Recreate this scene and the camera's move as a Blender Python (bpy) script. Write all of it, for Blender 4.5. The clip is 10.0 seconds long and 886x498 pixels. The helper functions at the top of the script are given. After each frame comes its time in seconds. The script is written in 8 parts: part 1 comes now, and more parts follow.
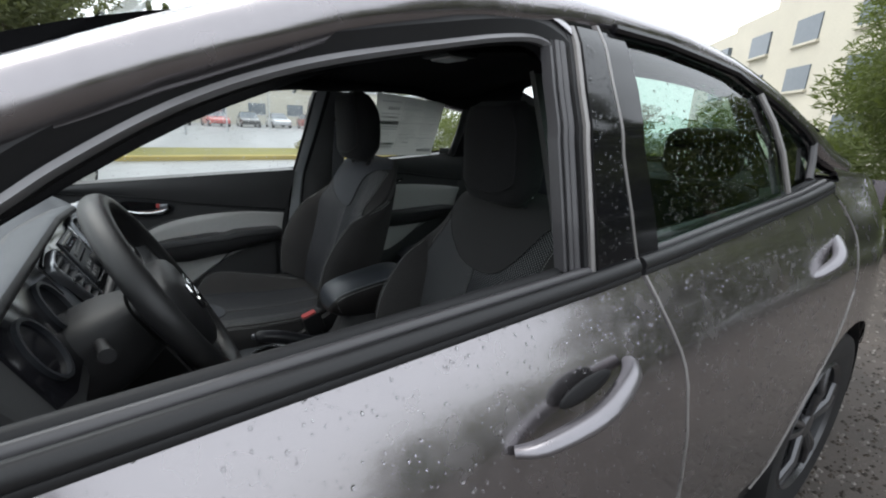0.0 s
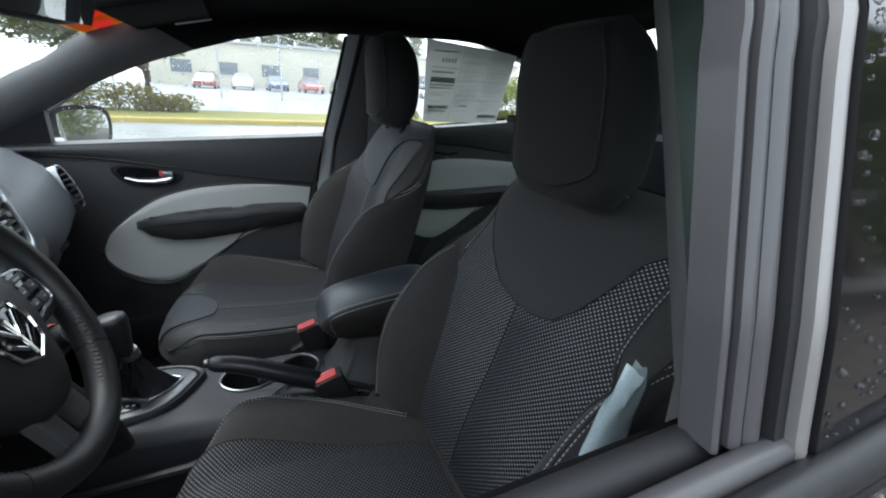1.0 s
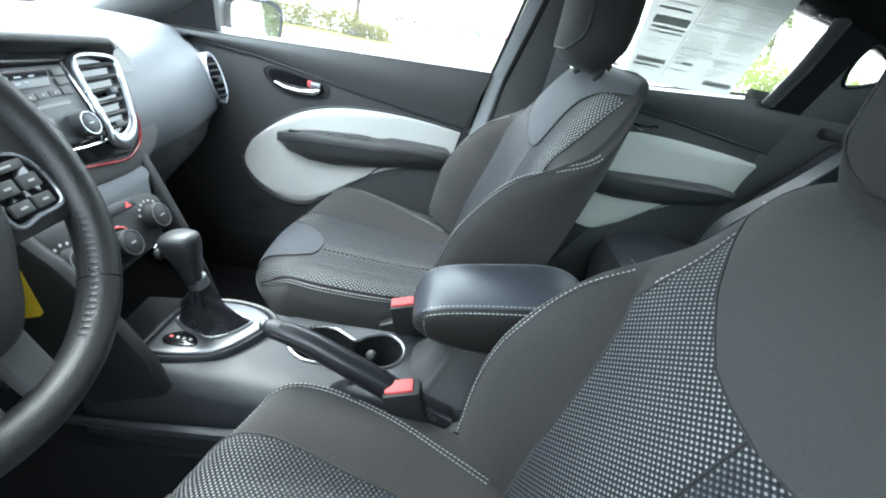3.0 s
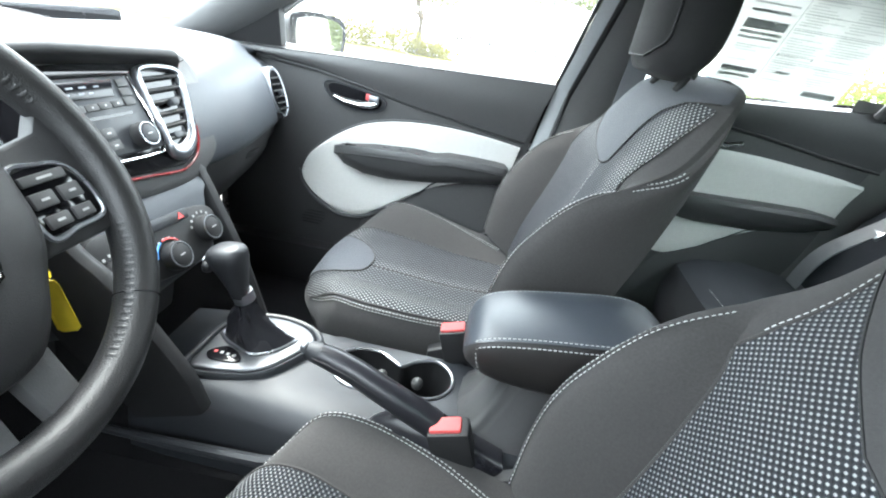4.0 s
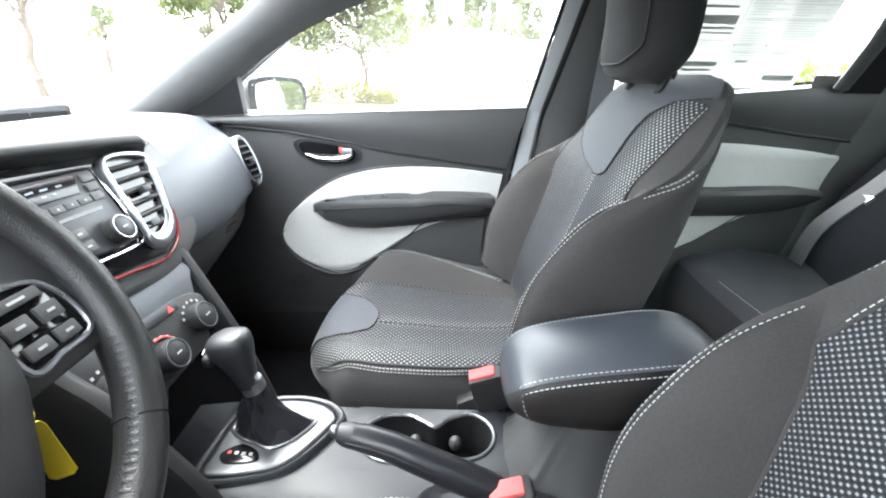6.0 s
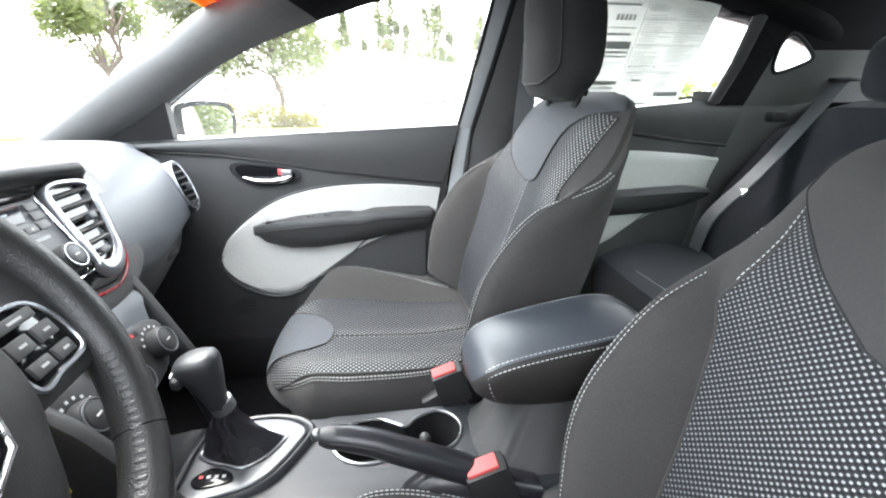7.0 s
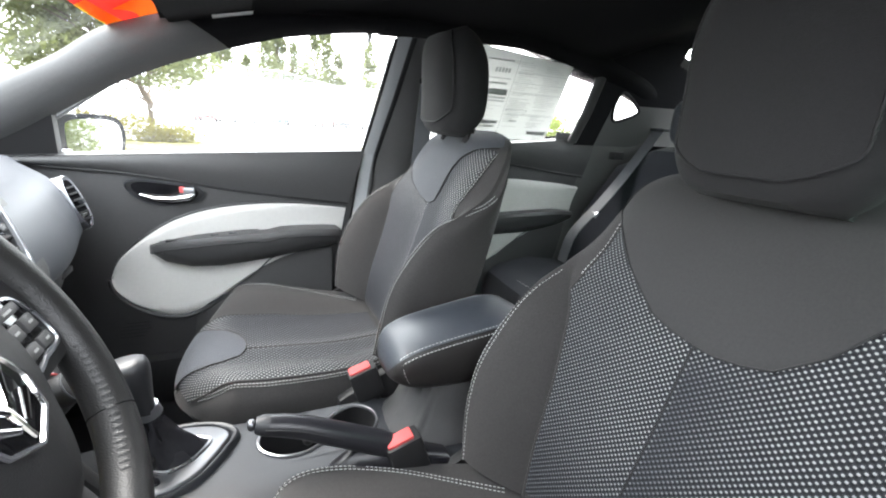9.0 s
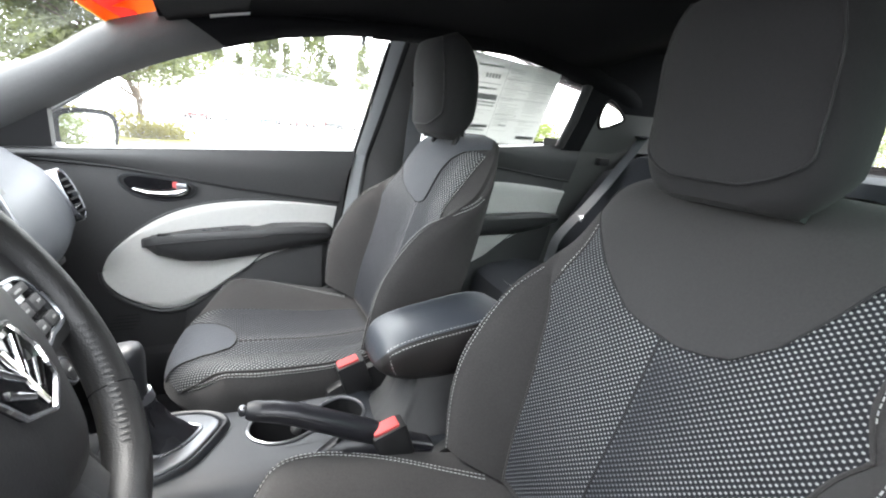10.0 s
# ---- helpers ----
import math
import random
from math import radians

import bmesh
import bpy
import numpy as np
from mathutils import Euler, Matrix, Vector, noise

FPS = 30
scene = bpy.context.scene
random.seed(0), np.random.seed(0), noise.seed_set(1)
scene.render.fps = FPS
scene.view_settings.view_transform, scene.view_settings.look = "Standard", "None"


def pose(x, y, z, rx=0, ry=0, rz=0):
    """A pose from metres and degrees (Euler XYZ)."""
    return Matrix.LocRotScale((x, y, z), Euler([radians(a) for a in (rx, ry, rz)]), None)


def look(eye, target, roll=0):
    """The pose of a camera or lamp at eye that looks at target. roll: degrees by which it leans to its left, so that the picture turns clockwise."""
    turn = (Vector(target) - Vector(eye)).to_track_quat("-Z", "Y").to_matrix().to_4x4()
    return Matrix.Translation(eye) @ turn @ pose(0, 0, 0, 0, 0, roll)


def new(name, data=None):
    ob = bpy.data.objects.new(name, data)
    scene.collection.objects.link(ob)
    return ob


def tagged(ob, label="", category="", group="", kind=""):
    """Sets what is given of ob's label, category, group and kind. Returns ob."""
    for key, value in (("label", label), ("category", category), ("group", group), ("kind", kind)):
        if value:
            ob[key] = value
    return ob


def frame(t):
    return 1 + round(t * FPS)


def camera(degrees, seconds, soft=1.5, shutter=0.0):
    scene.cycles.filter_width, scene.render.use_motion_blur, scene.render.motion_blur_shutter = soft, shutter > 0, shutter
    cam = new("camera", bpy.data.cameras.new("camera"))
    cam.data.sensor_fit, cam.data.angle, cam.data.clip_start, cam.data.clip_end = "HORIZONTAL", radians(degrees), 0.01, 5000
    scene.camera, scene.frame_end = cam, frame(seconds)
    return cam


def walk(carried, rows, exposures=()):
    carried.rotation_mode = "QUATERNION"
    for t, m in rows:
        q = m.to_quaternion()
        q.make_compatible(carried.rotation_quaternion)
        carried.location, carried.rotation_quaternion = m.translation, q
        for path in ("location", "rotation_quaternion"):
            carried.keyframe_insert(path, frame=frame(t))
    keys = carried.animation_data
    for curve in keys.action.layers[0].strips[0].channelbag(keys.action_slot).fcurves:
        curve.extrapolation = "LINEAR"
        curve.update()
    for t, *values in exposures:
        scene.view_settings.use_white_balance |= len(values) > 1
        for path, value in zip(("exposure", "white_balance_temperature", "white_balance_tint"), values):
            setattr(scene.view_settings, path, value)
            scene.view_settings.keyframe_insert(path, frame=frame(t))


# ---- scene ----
# World: x towards the rear of the car, y from the driver's to the passenger's side, z up; metres.
cam = camera(90.8, 10.0, soft=2.0)
PATH = [
    (0, (-0.521, -1.116, 1.178), (0.585, 0.455, 0.624), 2.5),
    (0.5, (-0.365, -0.946, 1.163), (0.624, 0.683, 0.557), 2.3),
    (1, (-0.239, -0.836, 1.142), (0.543, 0.871, 0.453), 3.4),
    (1.5, (-0.19, -0.722, 1.129), (0.572, 0.959, 0.358), 5.9),
    (2, (-0.19, -0.658, 1.11), (0.439, 1.048, 0.279), 9.0),
    (2.5, (-0.17, -0.612, 1.093), (0.217, 1.128, 0.187), 10.6),
    (3, (-0.164, -0.566, 1.079), (0.019, 1.198, 0.156), 11.7),
    (4.5, (-0.178, -0.489, 1.053), (-0.308, 1.308, 0.186), 8.6),
    (5, (-0.195, -0.468, 1.047), (-0.35, 1.349, 0.226), 6.5),
    (5.5, (-0.205, -0.457, 1.05), (-0.298, 1.384, 0.273), 3.4),
    (7, (-0.264, -0.519, 1.048), (0.075, 1.337, 0.383), 0.1),
    (7.5, (-0.286, -0.542, 1.045), (0.243, 1.293, 0.452), 0.7),
    (8, (-0.305, -0.579, 1.054), (0.378, 1.21, 0.478), 0.9),
    (8.5, (-0.316, -0.608, 1.059), (0.44, 1.159, 0.506), 2.2),
    (9, (-0.328, -0.626, 1.064), (0.483, 1.118, 0.514), 3.6),
    (9.5, (-0.339, -0.649, 1.065), (0.514, 1.074, 0.516), 4.8),
    (10, (-0.337, -0.657, 1.062), (0.516, 1.072, 0.53), 5.0),
]
walk(cam, [(t, look(eye, target, roll)) for t, eye, target, roll in PATH],
     exposures=[(0.0, 0.25, 6300, 8), (0.3, 0.17, 6200, 9), (0.55, 0.12, 6150, 9), (0.8, 0.58, 6050, 7), (1.0, 1.05, 5980, 5), (1.5, 1.85, 5800, 1), (2.0, 2.24, 5800, 0), (2.6, 2.72, 5800, -1),
                (4.3, 3.38, 6200, 5), (6.0, 3.38, 6350, 8), (7.0, 3.25, 6450, 9), (8.5, 2.93, 6500, 10), (10.0, 2.90, 6500, 10)])

# ---- light: overcast daylight ----
world = bpy.data.worlds.new("sky")
scene.world = world
world.use_nodes = True
wn = world.node_tree.nodes
sky = wn.new("ShaderNodeTexSky")
sky.sky_type = "NISHITA"
sky.sun_disc = False
sky.sun_elevation, sky.sun_rotation = radians(60), radians(-37)
sky.air_density, sky.dust_density, sky.ozone_density = 1.0, 6.0, 1.0
mixw = wn.new("ShaderNodeMixRGB")
mixw.inputs[0].default_value = 0.72
mixw.inputs[2].default_value = (15.0, 15.4, 15.9, 1)
world.node_tree.links.new(sky.outputs[0], mixw.inputs[1])
world.node_tree.links.new(mixw.outputs[0], wn["Background"].inputs[0])
wn["Background"].inputs[1].default_value = 0.145
sun = new("sun", bpy.data.lights.new("sun", "SUN"))
sun.data.energy, sun.data.angle, sun.data.color = 1.5, radians(40), (1.0, 0.98, 0.95)
sun.matrix_world = look((-6, 8, 17), (0, 0, 0))


# ---- materials ----
def material(name, base, rough=0.6, metal=0.0, spec=0.5, coat=0.0, var=0.12, scale=30.0, bump=0.0, bump_scale=400.0, trans=0.0, ior=1.45, sheen=0.0, emit=None):
    m = bpy.data.materials.new(name)
    m.use_nodes = True
    n, l = m.node_tree.nodes, m.node_tree.links
    p = n["Principled BSDF"]
    p.inputs["Roughness"].default_value = rough
    p.inputs["Metallic"].default_value = metal
    p.inputs["Specular IOR Level"].default_value = spec
    p.inputs["Coat Weight"].default_value = coat
    p.inputs["Coat Roughness"].default_value = 0.05
    p.inputs["Transmission Weight"].default_value = trans
    p.inputs["IOR"].default_value = ior
    p.inputs["Sheen Weight"].default_value = sheen
    p.inputs["Base Color"].default_value = (*base, 1)
    if emit:
        p.inputs["Emission Color"].default_value = (*emit[:3], 1)
        p.inputs["Emission Strength"].default_value = emit[3]
    tc = n.new("ShaderNodeTexCoord")
    if var:
        big, fine, add = n.new("ShaderNodeTexNoise"), n.new("ShaderNodeTexNoise"), n.new("ShaderNodeMath")
        big.inputs["Scale"].default_value, fine.inputs["Scale"].default_value = scale * 0.12, scale * 6
        big.inputs["Detail"].default_value = fine.inputs["Detail"].default_value = 4
        l.new(tc.outputs["Object"], big.inputs["Vector"])
        l.new(tc.outputs["Object"], fine.inputs["Vector"])
        add.operation = "ADD"
        l.new(big.outputs[0], add.inputs[0])
        l.new(fine.outputs[0], add.inputs[1])
        ramp = n.new("ShaderNodeMapRange")
        ramp.inputs[1].default_value, ramp.inputs[2].default_value = 0.6, 1.4
        ramp.inputs[3].default_value, ramp.inputs[4].default_value = 1 - var, 1 + var
        l.new(add.outputs[0], ramp.inputs[0])
        mul = n.new("ShaderNodeVectorMath")
        mul.operation = "SCALE"
        mul.inputs[0].default_value = base
        l.new(ramp.outputs[0], mul.inputs["Scale"])
        l.new(mul.outputs[0], p.inputs["Base Color"])
        rr = n.new("ShaderNodeMapRange")
        rr.inputs[1].default_value, rr.inputs[2].default_value = 0.3, 0.7
        rr.inputs[3].default_value, rr.inputs[4].default_value = max(rough - 0.06, 0.02), min(rough + 0.06, 1)
        l.new(big.outputs[0], rr.inputs[0])
        l.new(rr.outputs[0], p.inputs["Roughness"])
    if bump:
        b, t = n.new("ShaderNodeBump"), n.new("ShaderNodeTexNoise")
        t.inputs["Scale"].default_value, t.inputs["Detail"].default_value = bump_scale, 3
        l.new(tc.outputs["Object"], t.inputs["Vector"])
        b.inputs["Strength"].default_value, b.inputs["Distance"].default_value = bump, 0.001
        l.new(t.outputs[0], b.inputs["Height"])
        l.new(b.outputs[0], p.inputs["Normal"])
    return m


def mesh_fabric():
    """Sandwich mesh: staggered raised dots on a dark ground, in UV metres; a vertex attribute puts the threads' glint
    into the dots' colour.
    """
    m = bpy.data.materials.new("mesh_fabric")
    m.use_nodes = True
    n, l = m.node_tree.nodes, m.node_tree.links
    p = n["Principled BSDF"]
    def op(kind, a, b=None):
        nd = n.new("ShaderNodeMath")
        nd.operation = kind
        for k, v in enumerate((a, b)):
            if isinstance(v, (int, float)):
                nd.inputs[k].default_value = v
            elif v is not None:
                l.new(v, nd.inputs[k])
        return nd.outputs[0]
    uv, sep = n.new("ShaderNodeUVMap"), n.new("ShaderNodeSeparateXYZ")
    l.new(uv.outputs[0], sep.inputs[0])
    f = op("MULTIPLY", op("COSINE", op("MULTIPLY", sep.outputs[0], math.pi / 0.0038)), op("COSINE", op("MULTIPLY", sep.outputs[1], math.pi / 0.0035)))
    dot, gap = n.new("ShaderNodeMapRange"), n.new("ShaderNodeMapRange")
    dot.interpolation_type = gap.interpolation_type = "SMOOTHSTEP"
    dot.inputs[1].default_value, dot.inputs[2].default_value = 0.25, 0.80
    gap.inputs[1].default_value, gap.inputs[2].default_value = -0.75, -0.15
    l.new(f, dot.inputs[0])
    l.new(f, gap.inputs[0])
    glint, thread, ground_, mix = n.new("ShaderNodeAttribute"), n.new("ShaderNodeValToRGB"), n.new("ShaderNodeValToRGB"), n.new("ShaderNodeMixRGB")
    glint.attribute_name = "glint"
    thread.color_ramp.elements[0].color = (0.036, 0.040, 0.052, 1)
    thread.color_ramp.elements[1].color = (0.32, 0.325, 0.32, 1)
    # Darkest between dots: their small shadows put into the ground colour.
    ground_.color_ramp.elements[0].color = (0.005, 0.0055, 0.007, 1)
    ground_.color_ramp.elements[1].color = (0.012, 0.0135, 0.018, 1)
    l.new(glint.outputs["Fac"], thread.inputs[0])
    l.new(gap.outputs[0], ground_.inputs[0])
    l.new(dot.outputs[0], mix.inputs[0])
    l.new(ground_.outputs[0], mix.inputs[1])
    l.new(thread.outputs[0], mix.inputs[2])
    l.new(mix.outputs[0], p.inputs["Base Color"])
    p.inputs["Roughness"].default_value = 0.6
    p.inputs["Specular IOR Level"].default_value = 0.3
    b = n.new("ShaderNodeBump")
    l.new(f, b.inputs["Height"])
    b.inputs["Strength"].default_value, b.inputs["Distance"].default_value = 0.7, 0.0010
    l.new(b.outputs[0], p.inputs["Normal"])
    return m


def glass_material(name, tint, rough=0.0):
    """Thin pane: tinted see-through with a mirror gloss that grows at glancing angles."""
    m = bpy.data.materials.new(name)
    m.use_nodes = True
    n, l = m.node_tree.nodes, m.node_tree.links
    n.remove(n["Principled BSDF"])
    clear, gloss, mix, lw = n.new("ShaderNodeBsdfTransparent"), n.new("ShaderNodeBsdfGlossy"), n.new("ShaderNodeMixShader"), n.new("ShaderNodeLayerWeight")
    pw, fr = n.new("ShaderNodeMath"), n.new("ShaderNodeMath")
    pw.operation, fr.operation = "POWER", "MULTIPLY_ADD"
    clear.inputs[0].default_value = (*tint, 1)
    gloss.inputs[0].default_value = (1, 1, 1, 1)
    gloss.inputs["Roughness"].default_value = rough
    lw.inputs[0].default_value = 0.5
    pw.inputs[1].default_value, fr.inputs[1].default_value, fr.inputs[2].default_value = 5.0, 0.92, 0.06
    l.new(lw.outputs["Facing"], pw.inputs[0])
    l.new(pw.outputs[0], fr.inputs[0])
    l.new(fr.outputs[0], mix.inputs[0])
    l.new(clear.outputs[0], mix.inputs[1])
    l.new(gloss.outputs[0], mix.inputs[2])
    l.new(mix.outputs[0], n["Material Output"].inputs[0])
    return m


def leaf_material(name, base, scale):
    """Leaves that let part of the light through."""
    m = material(name, base, rough=0.7, var=0.4, scale=scale)
    n, l = m.node_tree.nodes, m.node_tree.links
    tr, mix = n.new("ShaderNodeBsdfTranslucent"), n.new("ShaderNodeMixShader")
    tr.inputs[0].default_value = (base[0] * 1.6, base[1] * 1.7, base[2] * 0.9, 1)
    mix.inputs[0].default_value = 0.45
    l.new(n["Principled BSDF"].outputs[0], mix.inputs[1])
    l.new(tr.outputs[0], mix.inputs[2])
    l.new(mix.outputs[0], n["Material Output"].inputs[0])
    return m


CLOTH = material("dark_cloth", (0.043, 0.0412, 0.0408), rough=0.92, spec=0.2, var=0.2, scale=60, bump=0.5, bump_scale=900, sheen=0.08)
# Seat cloth darkened for the headrests: the roof's shade put into the colour.
SHADED_CLOTH = material("shaded_seat_cloth", (0.0185, 0.0183, 0.0192), rough=0.85, spec=0.25, var=0.15, scale=60, bump=0.5, bump_scale=900, sheen=0.05)
# One panel cloth in two colours: BIB has blue sheen put in, YOKE none.
BIB = material("panel_cloth_sheen", (0.040, 0.044, 0.053), rough=0.72, spec=0.35, var=0.15, scale=60, bump=0.5, bump_scale=900, sheen=0.1)
YOKE = material("panel_cloth_no_sheen", (0.036, 0.0352, 0.0355), rough=0.8, spec=0.3, var=0.15, scale=60, bump=0.5, bump_scale=900, sheen=0.06)
MESH = mesh_fabric()
REAR_CLOTH = material("rear_cloth", (0.028, 0.030, 0.038), rough=0.92, spec=0.2, var=0.2, scale=60, bump=0.4, bump_scale=900, sheen=0.2)
THREAD = material("light_thread", (0.40, 0.405, 0.40), rough=0.8, var=0.1)
PLASTIC = material("black_plastic", (0.016, 0.016, 0.017), rough=0.5, spec=0.4, var=0.1, scale=40, bump=0.25, bump_scale=1200)
SOFT = material("soft_black_trim", (0.053, 0.053, 0.054), rough=0.44, spec=0.45, var=0.1, scale=30, bump=0.3, bump_scale=900)
DASHMAT = material("dash_skin", (0.053, 0.058, 0.067), rough=0.48, spec=0.40, var=0.1, scale=30, bump=0.35, bump_scale=900)
INSERT = material("light_grey_vinyl", (0.575, 0.57, 0.55), rough=0.5, spec=0.4, var=0.05, scale=20, bump=0.2, bump_scale=900)
LEATHER = material("black_leather", (0.014, 0.014, 0.0145), rough=0.38, spec=0.5, var=0.15, scale=40, bump=0.5, bump_scale=700)
GRIP = material("smooth_black_leather", (0.012, 0.012, 0.015), rough=0.26, spec=0.55, var=0.15, scale=40, bump=0.25, bump_scale=600)
HUB = material("airbag_skin", (0.018, 0.018, 0.019), rough=0.5, spec=0.4, var=0.1, scale=30, bump=0.3, bump_scale=900)
KNOB = material("satin_knob_leather", (0.020, 0.021, 0.024), rough=0.45, spec=0.5, var=0.1, scale=40, bump=0.25, bump_scale=700)
SILVER = material("dull_silver", (0.155, 0.16, 0.17), rough=0.40, metal=0.85, var=0.05, scale=50)
BOOT = material("boot_leather", (0.020, 0.020, 0.024), rough=0.27, spec=0.55, var=0.15, scale=40, bump=0.2, bump_scale=500)
# The top's blue cast is the windscreen sky's reflection put into its colour.
LID = material("armrest_sheen_vinyl", (0.036, 0.041, 0.050), rough=0.36, spec=0.65, var=0.1, scale=40, bump=0.3, bump_scale=800)
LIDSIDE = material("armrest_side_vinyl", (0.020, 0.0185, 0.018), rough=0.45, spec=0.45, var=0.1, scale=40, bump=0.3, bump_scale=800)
# Darker than SOFT: the footwell's shade is put into the colour.
LOWTRIM = material("shaded_door_plastic", (0.042, 0.042, 0.043), rough=0.48, spec=0.4, var=0.1, scale=30, bump=0.4, bump_scale=900)
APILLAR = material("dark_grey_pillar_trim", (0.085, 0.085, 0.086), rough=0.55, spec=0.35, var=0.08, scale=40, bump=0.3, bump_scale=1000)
DOORFRAME = material("lit_frame_trim", (0.26, 0.27, 0.28), rough=0.45, spec=0.45, var=0.06, scale=40, bump=0.2, bump_scale=1000)
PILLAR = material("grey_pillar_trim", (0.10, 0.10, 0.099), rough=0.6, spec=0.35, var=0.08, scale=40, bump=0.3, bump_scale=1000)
LINER = material("black_headliner", (0.010, 0.010, 0.011), rough=0.95, spec=0.1, var=0.2, scale=60, bump=0.5, bump_scale=900)
CARPET = material("black_carpet", (0.012, 0.012, 0.013), rough=0.98, spec=0.1, var=0.4, scale=80, bump=1.0, bump_scale=600)
GLOSS = material("gloss_black", (0.006, 0.006, 0.007), rough=0.08, spec=0.5, var=0)
RUBBER = material("black_rubber", (0.012, 0.012, 0.013), rough=0.6, spec=0.4, var=0.15, scale=40)
CHROME = material("chrome", (0.75, 0.75, 0.76), rough=0.12, metal=1.0, var=0)
SATIN = material("satin_silver", (0.30, 0.31, 0.33), rough=0.30, metal=0.9, var=0.04, scale=50)
CONSOLE = material("console_plastic", (0.025, 0.027, 0.031), rough=0.40, spec=0.42, var=0.08, scale=40, bump=0.2, bump_scale=1200)
RED = material("red_plastic", (0.55, 0.085, 0.085), rough=0.55, spec=0.3, var=0.05)
REDTRIM = material("red_trim", (0.16, 0.008, 0.010), rough=0.3, var=0.05)
YELLOW = material("yellow_plastic", (0.80, 0.60, 0.02), rough=0.45, var=0.05)
WHITE = material("white_plastic", (0.75, 0.75, 0.74), rough=0.5, var=0.03)
BELT = material("seatbelt_webbing", (0.12, 0.125, 0.135), rough=0.6, spec=0.4, var=0.15, scale=60, bump=0.6, bump_scale=800)
PAPER = material("paper", (0.72, 0.72, 0.70), rough=0.7, var=0.03, scale=20)


def thin_paper(name, base, through_light):
    """Paper thin enough for daylight to shine through."""
    m = material(name, base, rough=0.8, var=0.04, scale=20)
    n, l = m.node_tree.nodes, m.node_tree.links
    tr, mix = n.new("ShaderNodeBsdfTranslucent"), n.new("ShaderNodeMixShader")
    tr.inputs[0].default_value = (*base, 1)
    mix.inputs[0].default_value = through_light
    l.new(n["Principled BSDF"].outputs[0], mix.inputs[1])
    l.new(tr.outputs[0], mix.inputs[2])
    l.new(mix.outputs[0], n["Material Output"].inputs[0])
    return m


SHEET = thin_paper("thin_paper", (0.76, 0.77, 0.74), 0.085)


def translucent(name, base, through_light=0.2):
    """Printed film on glass that daylight shines through."""
    m = material(name, base, rough=0.5, var=0.05)
    n, l = m.node_tree.nodes, m.node_tree.links
    tr, mix = n.new("ShaderNodeBsdfTranslucent"), n.new("ShaderNodeMixShader")
    tr.inputs[0].default_value = (*base, 1)
    mix.inputs[0].default_value = through_light
    l.new(n["Principled BSDF"].outputs[0], mix.inputs[1])
    l.new(tr.outputs[0], mix.inputs[2])
    l.new(mix.outputs[0], n["Material Output"].inputs[0])
    return m


INK = thin_paper("printed_grey", (0.54, 0.545, 0.54), 0.36)
FAINT_INK = thin_paper("faint_print", (0.64, 0.65, 0.63), 0.5)
FRAMEPAINT = material("frame_paint", (0.054, 0.052, 0.055), rough=0.38, spec=0.45, coat=0.15, var=0.05, scale=30)
PAINT = material("metallic_paint", (0.27, 0.252, 0.262), rough=0.24, metal=0.92, coat=1.0, var=0.10, scale=220, bump=0.02, bump_scale=60)
# Darker copy of the body paint: a weaker sky reflection put into its colour.
HANDLEPAINT = material("dulled_body_paint", (0.22, 0.21, 0.225), rough=0.32, metal=0.8, coat=0.4, var=0.12, scale=180, bump=0.05, bump_scale=90)
# Paler copy of the frame paint: reflected sky and ground put into its colour.
BANDPAINT = material("lit_frame_paint", (0.20, 0.195, 0.20), rough=0.38, metal=0.3, coat=0.3, var=0.06, scale=30)
BELTGREY = material("belt_trim_grey", (0.014, 0.014, 0.015), rough=0.42, metal=0.0, spec=0.4, var=0.15, scale=120, bump=0.15, bump_scale=200)
SEAM = material("seam_metal", (0.22, 0.21, 0.205), rough=0.4, metal=0.5, var=0.05)
DROP = material("water_drop", (0.95, 0.97, 0.97), rough=0.02, var=0, trans=1.0, ior=1.33)
RIM = material("dark_alloy", (0.10, 0.10, 0.105), rough=0.3, metal=0.8, var=0.05)
FLAME = translucent("sticker_red", (0.55, 0.015, 0.008))
FLAME_YELLOW = translucent("sticker_yellow", (0.85, 0.62, 0.03), 0.5)
FARLEAF = leaf_material("far_foliage", (0.105, 0.115, 0.065), 2)
GLASS = glass_material("clear_glass", (0.93, 0.96, 0.95))


def wet_glass(name, tint, film):
    """Clear pane with a film of water that scatters a little of the daylight."""
    m = glass_material(name, tint)
    n, l = m.node_tree.nodes, m.node_tree.links
    end = n["Material Output"]
    pane = end.inputs[0].links[0].from_socket
    tr, mix = n.new("ShaderNodeBsdfTranslucent"), n.new("ShaderNodeMixShader")
    tr.inputs[0].default_value = (0.9, 0.92, 0.9, 1)
    mix.inputs[0].default_value = film
    l.new(pane, mix.inputs[1])
    l.new(tr.outputs[0], mix.inputs[2])
    l.new(mix.outputs[0], end.inputs[0])
    return m


WET = wet_glass("wet_glass", (0.93, 0.96, 0.95), 0.022)
TINT = glass_material("green_glass", (0.36, 0.50, 0.43))
MIRROR = material("mirror_glass", (0.85, 0.86, 0.87), rough=0.02, metal=1.0, var=0)
DISPLAY = material("dark_display", (0.01, 0.01, 0.012), rough=0.15, var=0)
GLOW = material("lit_digits", (0.16, 0.18, 0.20), rough=0.5, var=0, emit=(0.75, 0.85, 0.95, 0.03))
LEGEND = material("white_print", (0.34, 0.34, 0.34), rough=0.5, var=0)
ASPHALT = material("wet_asphalt", (0.20, 0.205, 0.21), rough=0.35, spec=0.5, var=0.25, scale=4, bump=0.6, bump_scale=120)
